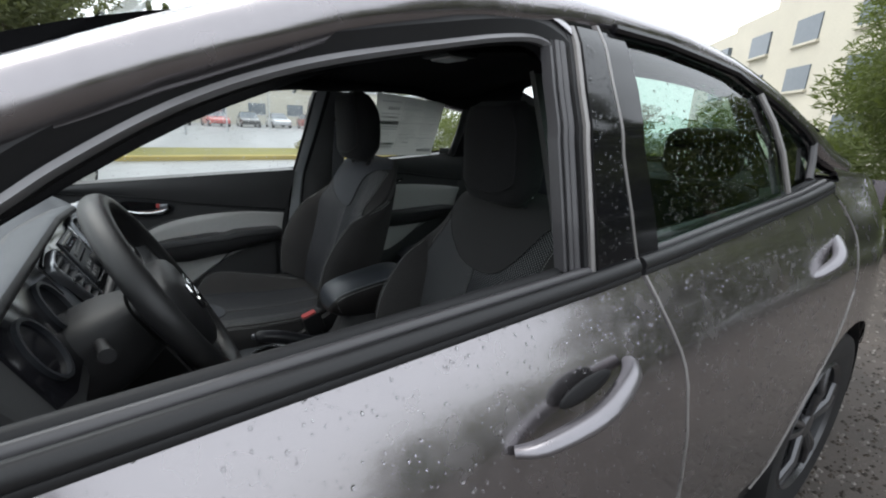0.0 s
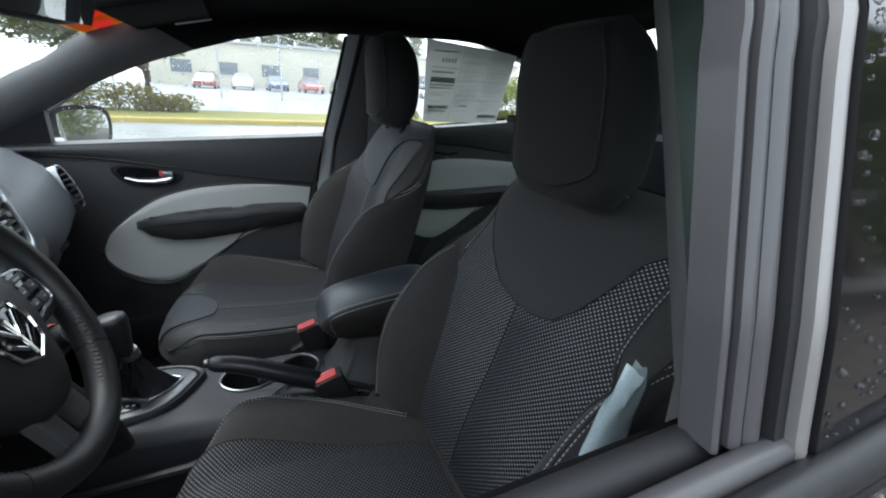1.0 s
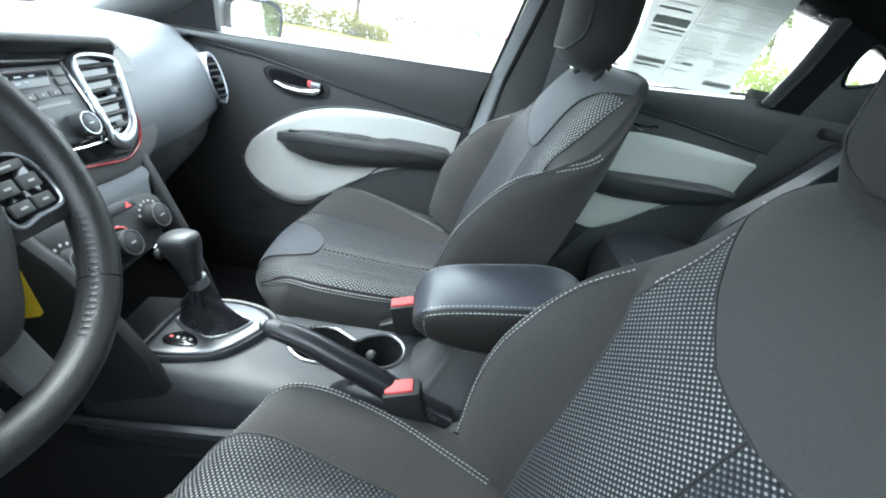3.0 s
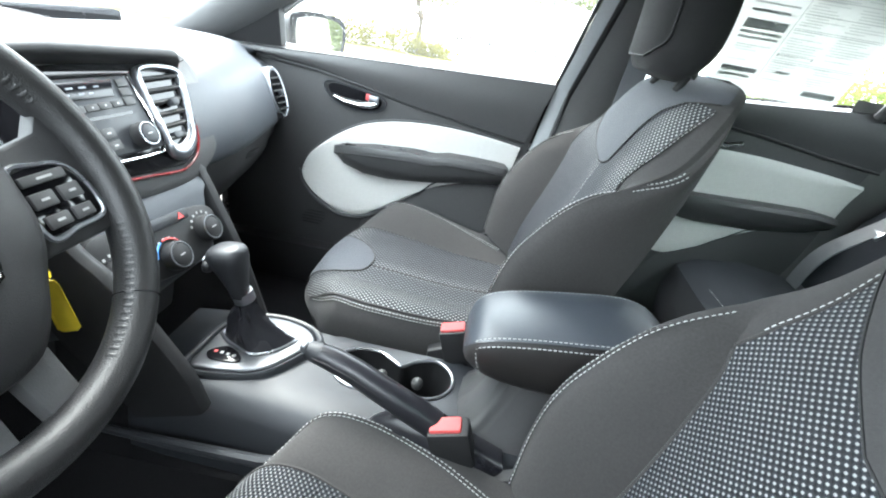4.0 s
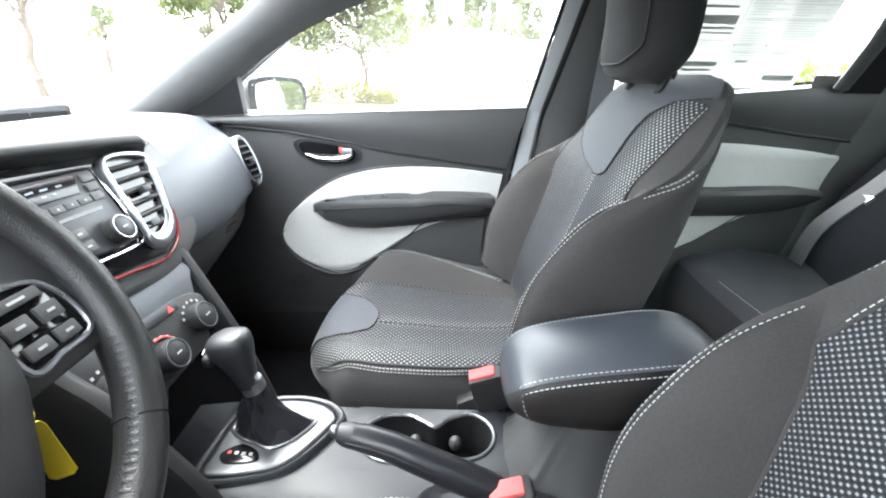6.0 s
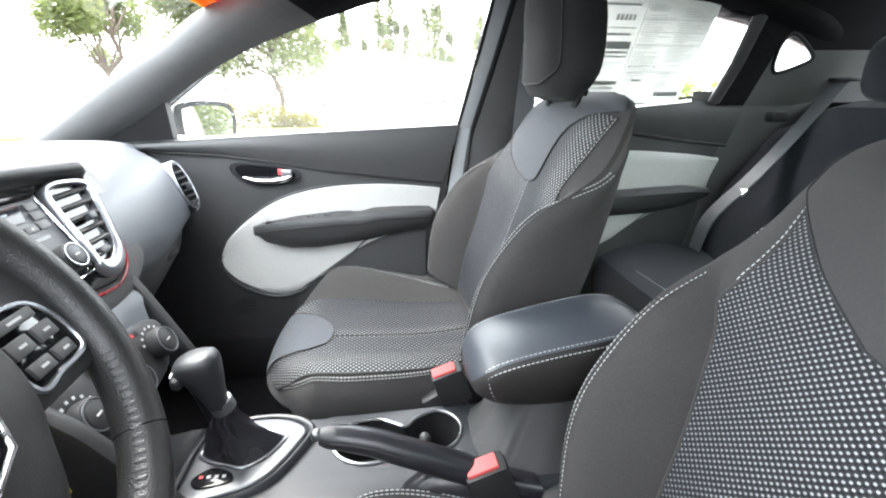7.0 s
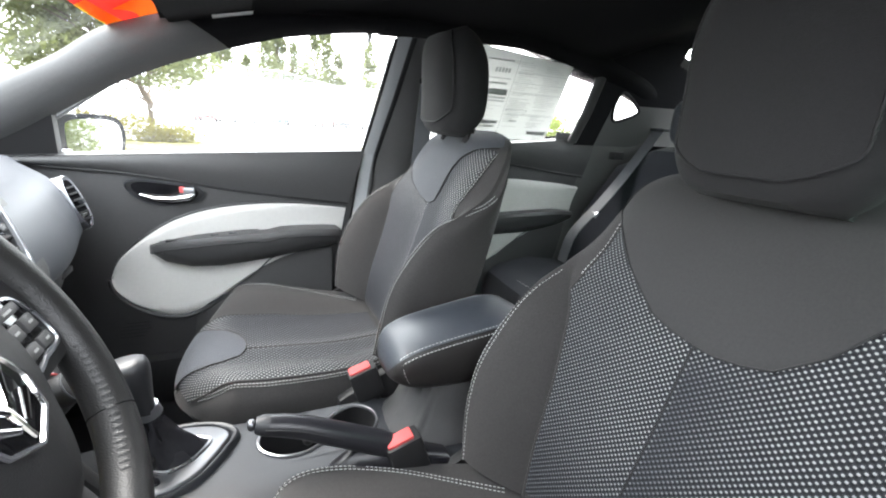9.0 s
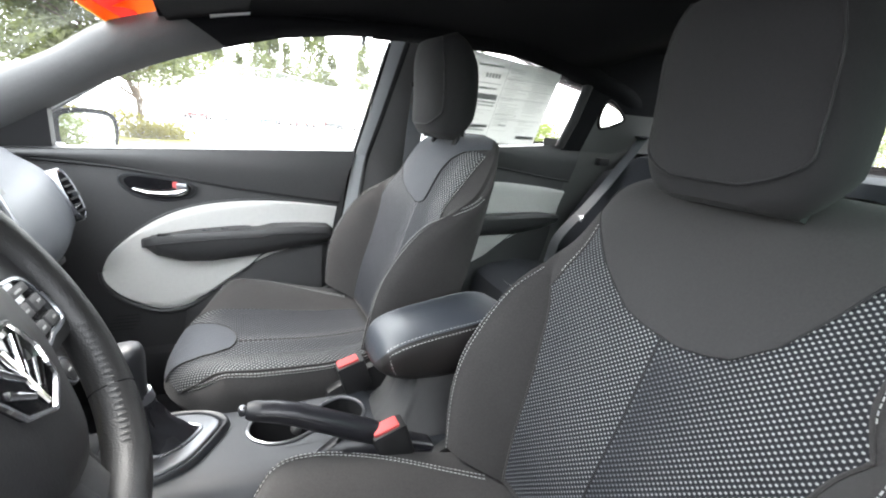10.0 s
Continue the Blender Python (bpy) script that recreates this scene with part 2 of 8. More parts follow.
GRAVELM = material("gravel_stone", (0.055, 0.046, 0.040), rough=0.75, var=0.45, scale=30, bump=0.6, bump_scale=80)



def stone_material():
    """Gravel chips, each its own shade from dark brown to pale grey."""
    m = material("gravel_chip", (0.1, 0.09, 0.08), rough=0.6, var=0.3, scale=60)
    n, l = m.node_tree.nodes, m.node_tree.links
    geo, ramp = n.new("ShaderNodeNewGeometry"), n.new("ShaderNodeValToRGB")
    ramp.color_ramp.elements[0].color = (0.018, 0.014, 0.011, 1)
    ramp.color_ramp.elements[1].color = (0.20, 0.185, 0.17, 1)
    e = ramp.color_ramp.elements.new(0.6)
    e.color = (0.060, 0.048, 0.038, 1)
    l.new(geo.outputs["Random Per Island"], ramp.inputs[0])
    l.new(ramp.outputs[0], n["Principled BSDF"].inputs["Base Color"])
    return m


CHIPS = stone_material()
GRASS = material("grass_blades", (0.16, 0.15, 0.03), rough=0.85, var=0.35, scale=8)
LEAF = leaf_material("hedge_foliage", (0.10, 0.12, 0.045), 10)
LEAF2 = leaf_material("tree_foliage", (0.10, 0.115, 0.05), 3)
SHRUB = leaf_material("shrub_foliage", (0.12, 0.105, 0.025), 8)
BARK = material("bark", (0.10, 0.075, 0.055), rough=0.9, var=0.4, scale=14, bump=1, bump_scale=60)
KERB = material("yellow_kerb", (0.32, 0.25, 0.07), rough=0.8, var=0.25, scale=10)
CONCRETE = material("beige_concrete", (0.50, 0.47, 0.39), rough=0.85, var=0.12, scale=4, bump=0.4, bump_scale=80)
WINDOWG = material("far_window", (0.12, 0.14, 0.16), rough=0.15, var=0.1)
GALV = material("galvanised_steel", (0.45, 0.46, 0.47), rough=0.5, metal=0.6, var=0.1)


# ---- mesh tools ----
def thing(name, label, category, at=(0, 0, 0), group="", kind=""):
    ob = new(name)
    ob.location = at
    return tagged(ob, label, category, group, kind)


def part(name, bm, mat, parent=None, label=""):
    """Links a bmesh, in world metres, as one mesh under parent; sharp edges stay sharp."""
    bmesh.ops.recalc_face_normals(bm, faces=bm.faces)
    for f in bm.faces:
        f.smooth = True
    for e in bm.edges:
        if len(e.link_faces) == 2 and e.calc_face_angle(0) > 0.7:
            e.smooth = False
    me = bpy.data.meshes.new(name)
    bm.to_mesh(me)
    bm.free()
    for m in (mat if isinstance(mat, (list, tuple)) else [mat]):
        me.materials.append(m)
    ob = new(name, me)
    if parent is not None:
        ob.parent = parent
        chain, off = parent, Vector((0, 0, 0))
        while chain is not None:
            off += chain.location
            chain = chain.parent
        ob.location = -off
    if label:
        ob["label"] = label
    return ob


def spline(pts, n, closed=False):
    """Catmull-Rom through pts, n samples."""
    P = [Vector(p) for p in pts]
    k = len(P)
    out = []
    segs = k if closed else k - 1
    for i in range(n):
        u = i / n * segs if closed else i / (n - 1) * segs
        a = min(int(u), segs - 1)
        f = u - a
        def g(j):
            return P[j % k] if closed else P[max(0, min(k - 1, j))]
        p0, p1, p2, p3 = g(a - 1), g(a), g(a + 1), g(a + 2)
        out.append(0.5 * ((2 * p1) + (p2 - p0) * f + (2 * p0 - 5 * p1 + 4 * p2 - p3) * f * f + (3 * p1 - p0 - 3 * p2 + p3) * f ** 3))
    return out


def loft(rings, closed=True, caps=True, bm=None, uv=False):
    bm = bm or bmesh.new()
    rows = [[bm.verts.new(p) for p in r] for r in rings]
    n = len(rings[0])
    for a, b in zip(rows, rows[1:]):
        for i in range(n if closed else n - 1):
            j = (i + 1) % n
            try:
                bm.faces.new((a[i], a[j], b[j], b[i]))
            except ValueError:
                pass
    if caps and closed:
        bm.faces.new(rows[0])
        bm.faces.new(rows[-1][::-1])
    return bm


def sheet_uv(f, nu, nv, bm=None, fade=None, grain=1.0):
    """Open grid surface from f(a, b) -> point, a and b in 0..1, with UVs in metres; grain coarsens the pattern."""
    bm = bm or bmesh.new()
    lay = bm.loops.layers.uv.verify()
    glint = bm.verts.layers.float.new("glint") if fade else None
    pts = [[Vector(f(i / nu, j / nv)) for i in range(nu + 1)] for j in range(nv + 1)]
    mid = nu // 2
    uvs = []
    vv = 0.0
    for j in range(nv + 1):
        if j:
            vv += (pts[j][mid] - pts[j - 1][mid]).length
        row, u = [], 0.0
        lens = [0.0]
        for i in range(1, nu + 1):
            u += (pts[j][i] - pts[j][i - 1]).length
            lens.append(u)
        row = [((x - lens[mid]) / grain, vv / grain) for x in lens]
        uvs.append(row)
    vs = [[bm.verts.new(p) for p in r] for r in pts]
    if fade:
        for j, r in enumerate(vs):
            for i, v in enumerate(r):
                v[glint] = fade(i / nu, j / nv)
    for j in range(nv):
        for i in range(nu):
            idx = ((j, i), (j, i + 1), (j + 1, i + 1), (j + 1, i))
            try:
                fc = bm.faces.new([vs[a][b] for a, b in idx])
            except ValueError:
                continue
            for lp, (a, b) in zip(fc.loops, idx):
                lp[lay].uv = uvs[a][b]
    return bm


def tube(path, r, seg=10, bm=None, caps=True, flat=1.0, up=(0, 0, 1)):
    """Round (or flattened) bar along a list of points; r is a number or a list."""
    P = [Vector(p) for p in path]
    rings = []
    for i, p in enumerate(P):
        t = (P[min(i + 1, len(P) - 1)] - P[max(i - 1, 0)]).normalized()
        a = t.cross(Vector(up))
        if a.length < 1e-4:
            a = t.cross(Vector((1, 0, 0)))
        a.normalize()
        b = a.cross(t)
        rr = r[i] if isinstance(r, (list, tuple)) else r
        rings.append([p + a * (rr * math.cos(k * 2 * math.pi / seg)) + b * (rr * flat * math.sin(k * 2 * math.pi / seg)) for k in range(seg)])
    return loft(rings, caps=caps, bm=bm)


def closed_tube(path, r, seg=10, up=(0, 0, 1), flat=1.0):
    P = [Vector(p) for p in path]
    n = len(P)
    bm = bmesh.new()
    rows = []
    for i, p in enumerate(P):
        t = (P[(i + 1) % n] - P[i - 1]).normalized()
        a = t.cross(Vector(up)).normalized()
        b = a.cross(t)
        rows.append([bm.verts.new(p + a * (r * math.cos(k * 2 * math.pi / seg)) + b * (r * flat * math.sin(k * 2 * math.pi / seg))) for k in range(seg)])
    for i in range(n):
        a, b = rows[i], rows[(i + 1) % n]
        for k in range(seg):
            bm.faces.new((a[k], a[(k + 1) % seg], b[(k + 1) % seg], b[k]))
    return bm


def box(c, s, bev=0.004, rot=None, bm=None, seg=2):
    """Bevelled box at centre c with full sizes s, turned by rot (a matrix)."""
    b2 = bmesh.new()
    bmesh.ops.create_cube(b2, size=1.0)
    bmesh.ops.scale(b2, vec=s, verts=b2.verts)
    if bev:
        bmesh.ops.bevel(b2, geom=list(b2.edges), offset=min(bev, min(s) * 0.45), segments=seg, affect="EDGES", profile=0.6)
    m = Matrix.Translation(c) @ (rot.to_4x4() if rot else Matrix())
    bmesh.ops.transform(b2, matrix=m, verts=b2.verts)
    if bm is None:
        return b2
    tmp = bpy.data.meshes.new("tmp")
    b2.to_mesh(tmp)
    b2.free()
    bm.from_mesh(tmp)
    bpy.data.meshes.remove(tmp)
    return bm


def prism(outline, depth, bev=0.0, seg=2):
    """A slab: outline (3D points of one plane) pushed along the vector depth, front edges rounded."""
    bm = bmesh.new()
    d = Vector(depth)
    P = [Vector(p) for p in outline]
    if not bev:
        return loft([P, [p + d for p in P]])
    c = sum(P, Vector()) / len(P)
    n = len(P)
    rings = [P]
    un = d.normalized()
    inset = []
    for i in range(n):
        t = (P[(i + 1) % n] - P[i - 1]).normalized()
        nrm = t.cross(un)
        if nrm.dot(P[i] - c) > 0:
            nrm = -nrm
        inset.append(nrm)
    # keep one side for all corners
    area = sum((P[i] - c).cross(P[(i + 1) % n] - c).dot(un) for i in range(n))
    for i in range(n):
        t = (P[(i + 1) % n] - P[i - 1]).normalized()
        inset[i] = un.cross(t) if area > 0 else t.cross(un)
    L = d.length
    for k in range(seg + 1):
        a = k / seg * math.pi / 2
        rings.append([P[i] + un * (L - bev + bev * math.sin(a)) + inset[i] * (bev * (1 - math.cos(a))) for i in range(n)])
    return loft(rings)


def disc(c, axis, r, depth, seg=24, bev=0.0, bm=None):
    ax = Vector(axis).normalized()
    a = ax.orthogonal().normalized()
    b = ax.cross(a)
    c = Vector(c)
    prof = [(r, 0), (r, depth - bev), (r - bev * 0.3, depth - bev * 0.3), (r - bev, depth)] if bev else [(r, 0), (r, depth)]
    return loft([[c + ax * h + (a * math.cos(k * 2 * math.pi / seg) + b * math.sin(k * 2 * math.pi / seg)) * q for k in range(seg)] for q, h in prof], bm=bm)


def ringdisc(c, axis, r0, r1, depth, seg=28):
    ax = Vector(axis).normalized()
    a = ax.orthogonal().normalized()
    b = ax.cross(a)
    c = Vector(c)
    prof = [(r0, 0), (r0, depth), (r1, depth), (r1, 0), (r0, 0)]
    return loft([[c + ax * h + (a * math.cos(k * 2 * math.pi / seg) + b * math.sin(k * 2 * math.pi / seg)) * q for k in range(seg)] for q, h in prof], caps=False)


def ellipsoid(c, s, seg=16, rings=10, power=1.0, rot=None):
    bm = bmesh.new()
    rr = []
    for j in range(rings + 1):
        th = math.pi * (0.02 + 0.96 * j / rings) - math.pi / 2
        row = []
        for i in range(seg):
            ph = 2 * math.pi * i / seg
            def sp(v):
                return math.copysign(abs(v) ** power, v)
            v = Vector((sp(math.cos(th)) * sp(math.cos(ph)) * s[0], sp(math.cos(th)) * sp(math.sin(ph)) * s[1], sp(math.sin(th)) * s[2]))
            row.append(Vector(c) + (rot @ v if rot else v))
        rr.append(row)
    return loft(rr, bm=bm)


def dashes(path, normals, length=0.0042, gap=0.0022, w=0.0007, h=0.0007, shift=0.0):
    """Sewn thread: short rounded dashes along a path that lies on a surface."""
    bm = bmesh.new()
    P = [Vector(p) for p in path]
    acc = [0.0]
    for a, b in zip(P, P[1:]):
        acc.append(acc[-1] + (b - a).length)
    total, s = acc[-1], 0.0
    def at(d):
        i = 0
        lo, hi = 0, len(acc) - 2
        while lo < hi:
            mid = (lo + hi + 1) // 2
            if acc[mid] <= d:
                lo = mid
            else:
                hi = mid - 1
        i = lo
        f = (d - acc[i]) / max(acc[i + 1] - acc[i], 1e-9)
        return P[i].lerp(P[i + 1], f), Vector(normals[i]).lerp(Vector(normals[i + 1]), f).normalized()
    while s + length < total:
        (p, n), (q, n2) = at(s), at(s + length)
        t = (q - p).normalized()
        side = n.cross(t) * w
        up = n * h
        o = side.normalized() * shift
        ring = [[p + o - side, p + o + up * 0.5, p + o + side], [p.lerp(q, 0.5) + o - side, p.lerp(q, 0.5) + o + up * 1.4, p.lerp(q, 0.5) + o + side], [q + o - side, q + o + up * 0.5, q + o + side]]
        loft(ring, closed=False, bm=bm)
        s += length + gap
    return bm


def smooth(e0, e1, x):
    t = max(0.0, min(1.0, (x - e0) / (e1 - e0)))
    return t * t * (3 - 2 * t)


def lerp(a, b, t):
    return a + (b - a) * t


def table(rows, x):
    """Smooth look-up in rows of (x, value): cubic pieces with even slopes at the rows."""
    if x <= rows[0][0]:
        return rows[0][1]
    k = len(rows)
    def slope(i):
        a, b = rows[max(i - 1, 0)], rows[min(i + 1, k - 1)]
        return (b[1] - a[1]) / (b[0] - a[0])
    for i in range(k - 1):
        (x0, v0), (x1, v1) = rows[i], rows[i + 1]
        if x <= x1:
            h = x1 - x0
            t = (x - x0) / h
            return (2 * t ** 3 - 3 * t * t + 1) * v0 + (t ** 3 - 2 * t * t + t) * h * slope(i) + (3 * t * t - 2 * t ** 3) * v1 + (t ** 3 - t * t) * h * slope(i + 1)
    return rows[-1][1]


def table_lin(rows, x):
    if x <= rows[0][0]:
        return rows[0][1]
    for (x0, v0), (x1, v1) in zip(rows, rows[1:]):
        if x <= x1:
            return lerp(v0, v1, (x - x0) / (x1 - x0))
    return rows[-1][1]


def outer_y(z):
    """Half-width of the outer window plane, curving in towards the roof."""
    return table_lin([(0.9, 0.775), (0.99, 0.76), (1.05, 0.752), (1.12, 0.735), (1.18, 0.720), (1.243, 0.69), (1.30, 0.655), (1.34, 0.62), (1.40, 0.56)], z)


def front_glass_y(z):
    """Half-width of the cabin at the window plane."""
    return 0.70 - 0.5 * (z - 0.97)


# ---- ground and setting outside ----
def ground():
    bm = bmesh.new()
    bmesh.ops.create_grid(bm, x_segments=2, y_segments=2, size=600)
    tagged(part("ground", bm, ASPHALT), "wide flat ground that reaches the horizon", "ground", kind="structure")


ground()

# ---- car body ----
QUARTER_OPEN = [(0.895, 1.11), (0.866, 1.16), (0.868, 1.198), (0.90, 1.198), (0.972, 1.152), (0.955, 1.128)]


def side_y(side, z, off=0.0):
    return side * ((front_glass_y(z) if side > 0 else outer_y(z) - 0.055) + off)


def on_side(side, pts, off=0.0):
    return [Vector((x, side_y(side, z, off), z)) for x, z in pts]


RAIL = [(-0.98, 0.985), (-0.85, 1.045), (-0.70, 1.13), (-0.6, 1.172), (-0.49, 1.222), (-0.33, 1.282), (-0.16, 1.323), (0.08, 1.35), (0.36, 1.345), (0.53, 1.315), (0.68, 1.265), (0.80, 1.21), (0.95, 1.14), (1.2, 1.085)]


RAIL_FAR = RAIL[:10] + [(0.68, 1.275), (0.80, 1.258), (0.95, 1.235), (1.08, 1.20), (1.2, 1.12)]


def rail_z(x, s=-1):
    return table_lin(RAIL_FAR if s > 0 else RAIL, x)


def rail_y(x, s=-1):
    return outer_y(rail_z(x, s)) - 0.022


def skin_y(z):
    return table_lin([(0.22, 0.80), (0.28, 0.83), (0.4, 0.855), (0.55, 0.862), (0.7, 0.855), (0.79, 0.842), (0.83, 0.831), (0.88, 0.812), (0.93, 0.790), (0.96, 0.775), (0.985, 0.760)], z)


BELT_LINE = [(-1.2, 0.915), (-0.86, 0.93), (0.0, 0.975), (0.2, 0.99), (0.75, 1.045), (0.95, 1.075), (1.3, 1.07), (2.2, 1.0)]


def belt_z(x):
    return table_lin(BELT_LINE, x)


body = thing("car_body", "dark grey metallic saloon car shell, wet from rain, standing at the roadside", "car", kind="structure")


def roof_z(x, y):
    """Height of the roof's outer face: a crown over the two roof edges, high to the top of the rear window."""
    side = 1 if y > 0 else -1
    r = rail_z(x, side)
    e = min(abs(y) / rail_y(x, side), 1.0)
    ridge = table([(-0.42, 1.331), (0.1, 1.468), (0.5, 1.455), (0.8, 1.428), (1.16, 1.392)], x)
    return r + (ridge - r) * (1 - e ** lerp(2.6, 6.5 if y > 0 else 3.0, smooth(0.5, 1.05, x))) + 0.004


def roof():
    def f(a, b):
        x = lerp(-0.42, 1.08, a)
        y = lerp(-1, 1, b) * rail_y(x, 1 if b > 0.5 else -1)
        return (x, y, roof_z(x, y))
    part("roof_panel", sheet_uv(f, 40, 24), PAINT, body, "wet dark grey metallic roof")

    def h(a, b):
        x = lerp(-0.47, 1.07, a)
        y = lerp(-1, 1, b)
        e = abs(y)
        zs = table_lin([(-0.47, 1.235), (-0.3, 1.255), (0.0, 1.29), (0.45, 1.295), (0.75, 1.255), (0.95, 1.225), (1.2, 1.19)], x)
        yy = y * 0.565
        front = zs + 0.075 * (1 - e ** 2.4)
        return (x, yy, lerp(front, roof_z(x, yy * 0.97) - 0.028, smooth(0.6, 1.0, x)))
    part("headliner", sheet_uv(h, 30, 20), LINER, body, "black cloth headliner")


roof()


def floorpan():
    bm = box((0.05, 0, 0.24), (2.5, 1.46, 0.03), 0.01)
    part("floor_carpet", bm, CARPET, body, "black carpet")
    # sills inside the doors, tunnel, firewall, parcel shelf, boot wall
    for s in (1, -1):
        part("door_sill", box((0.1, s * 0.72, 0.31), (2.2, 0.12, 0.16), 0.02), PLASTIC, body)
    part("tunnel", loft([[Vector((x, y, z)) for y, z in ((-0.17, 0.25), (-0.12, 0.42), (0.12, 0.42), (0.17, 0.25))] for x in (-1.2, 1.2)]), CARPET, body)
    part("firewall", box((-1.22, 0, 0.58), (0.04, 1.5, 0.75), 0.01), CARPET, body)
    part("parcel_shelf", loft([[Vector((x, y, z)) for y, z in ((-0.66, 1.03), (0.66, 1.03), (0.66, 1.0), (-0.66, 1.0))] for x in (1.06, 1.86)]), LINER, body, "black parcel shelf")
    part("rear_bulkhead", box((1.2, 0, 0.62), (0.04, 1.46, 0.78), 0.01), LINER, body)


floorpan()


def pillar_band(name, low, high, side, off0, off1, mat, label="", n=24):
    """Trim between two edges (x, z), swelling towards the cabin from off0 to off1."""
    A, B = spline([(x, z, 0) for x, z in low], n), spline([(x, z, 0) for x, z in high], n)
    def f(a, b):
        i = min(int(a * (n - 1) + 0.5), n - 1)
        p = A[i].lerp(B[i], b)
        o = lerp(off0, off1, math.sin(math.pi * b) ** 0.7)
        return (p.x, side_y(side, p.y, o), p.y)
    bm = sheet_uv(f, n - 1, 8)
    return part(name, bm, mat, body, label)


def inside(poly, x, z):
    hit = False
    for (x0, z0), (x1, z1) in zip(poly, poly[1:] + poly[:1]):
        if (z0 > z) != (z1 > z) and x < x0 + (z - z0) / (z1 - z0) * (x1 - x0):
            hit = not hit
    return hit


def cover_y(x, z):
    return front_glass_y(z) - 0.006 - 0.055 * smooth(0.86, 1.2, x)


def rear_cover(s):
    """Moulded cover behind the rear door window with an opening for the quarter light."""
    hole = [(p.x, p.y) for p in spline([(x, z, 0) for x, z in QUARTER_OPEN], 36, True)]
    nx, nz = 70, 48
    for name, x0, x1, z0, z1, mat, label in (("rear_pillar_cover", 0.862, 1.32, 1.02, 1.165, PILLAR, "grey moulded rear pillar cover"), ("rear_header_cover", 0.862, 1.32, 1.165, 1.36, LINER, "black rear pillar cover"), ("rear_upright_cover", 0.768, 0.862, 1.02, 1.36, LINER, "black upright behind the rear window")):
        bm = bmesh.new()
        grid = {}
        def vert(i, j):
            if (i, j) not in grid:
                x, z = lerp(x0, x1, i / nx), lerp(z0, z1, j / nz)
                grid[i, j] = bm.verts.new((x, s * cover_y(x, z), z))
            return grid[i, j]
        for i in range(nx):
            for j in range(nz):
                xm, zm = lerp(x0, x1, (i + 0.5) / nx), lerp(z0, z1, (j + 0.5) / nz)
                over = xm > 1.03 and zm > 1.30 - 0.30 * (xm - 1.03)
                if not over and not inside(hole, xm, zm):
                    bm.faces.new((vert(i, j), vert(i + 1, j), vert(i + 1, j + 1), vert(i, j + 1)))
        part(name, bm, mat, body, label)
    part("quarter_seal", closed_tube([Vector((x, s * (cover_y(x, z) - 0.001), z)) for x, z in hole], 0.0055, 8, up=(0, 1, 0)), RUBBER, body, "black rubber seal")


def windscreen_edge(z):
    return table_lin([(0.90, -1.12), (0.952, -1.036), (1.095, -0.786), (1.204, -0.612), (1.224, -0.57), (1.30, -0.455)], z)


def windscreen_at(y, z):
    bow = lerp(0.10, 0.055, smooth(0.95, 1.3, z))
    return Vector((windscreen_edge(z) - bow * (1 - (y / 0.64) ** 2), y, z))


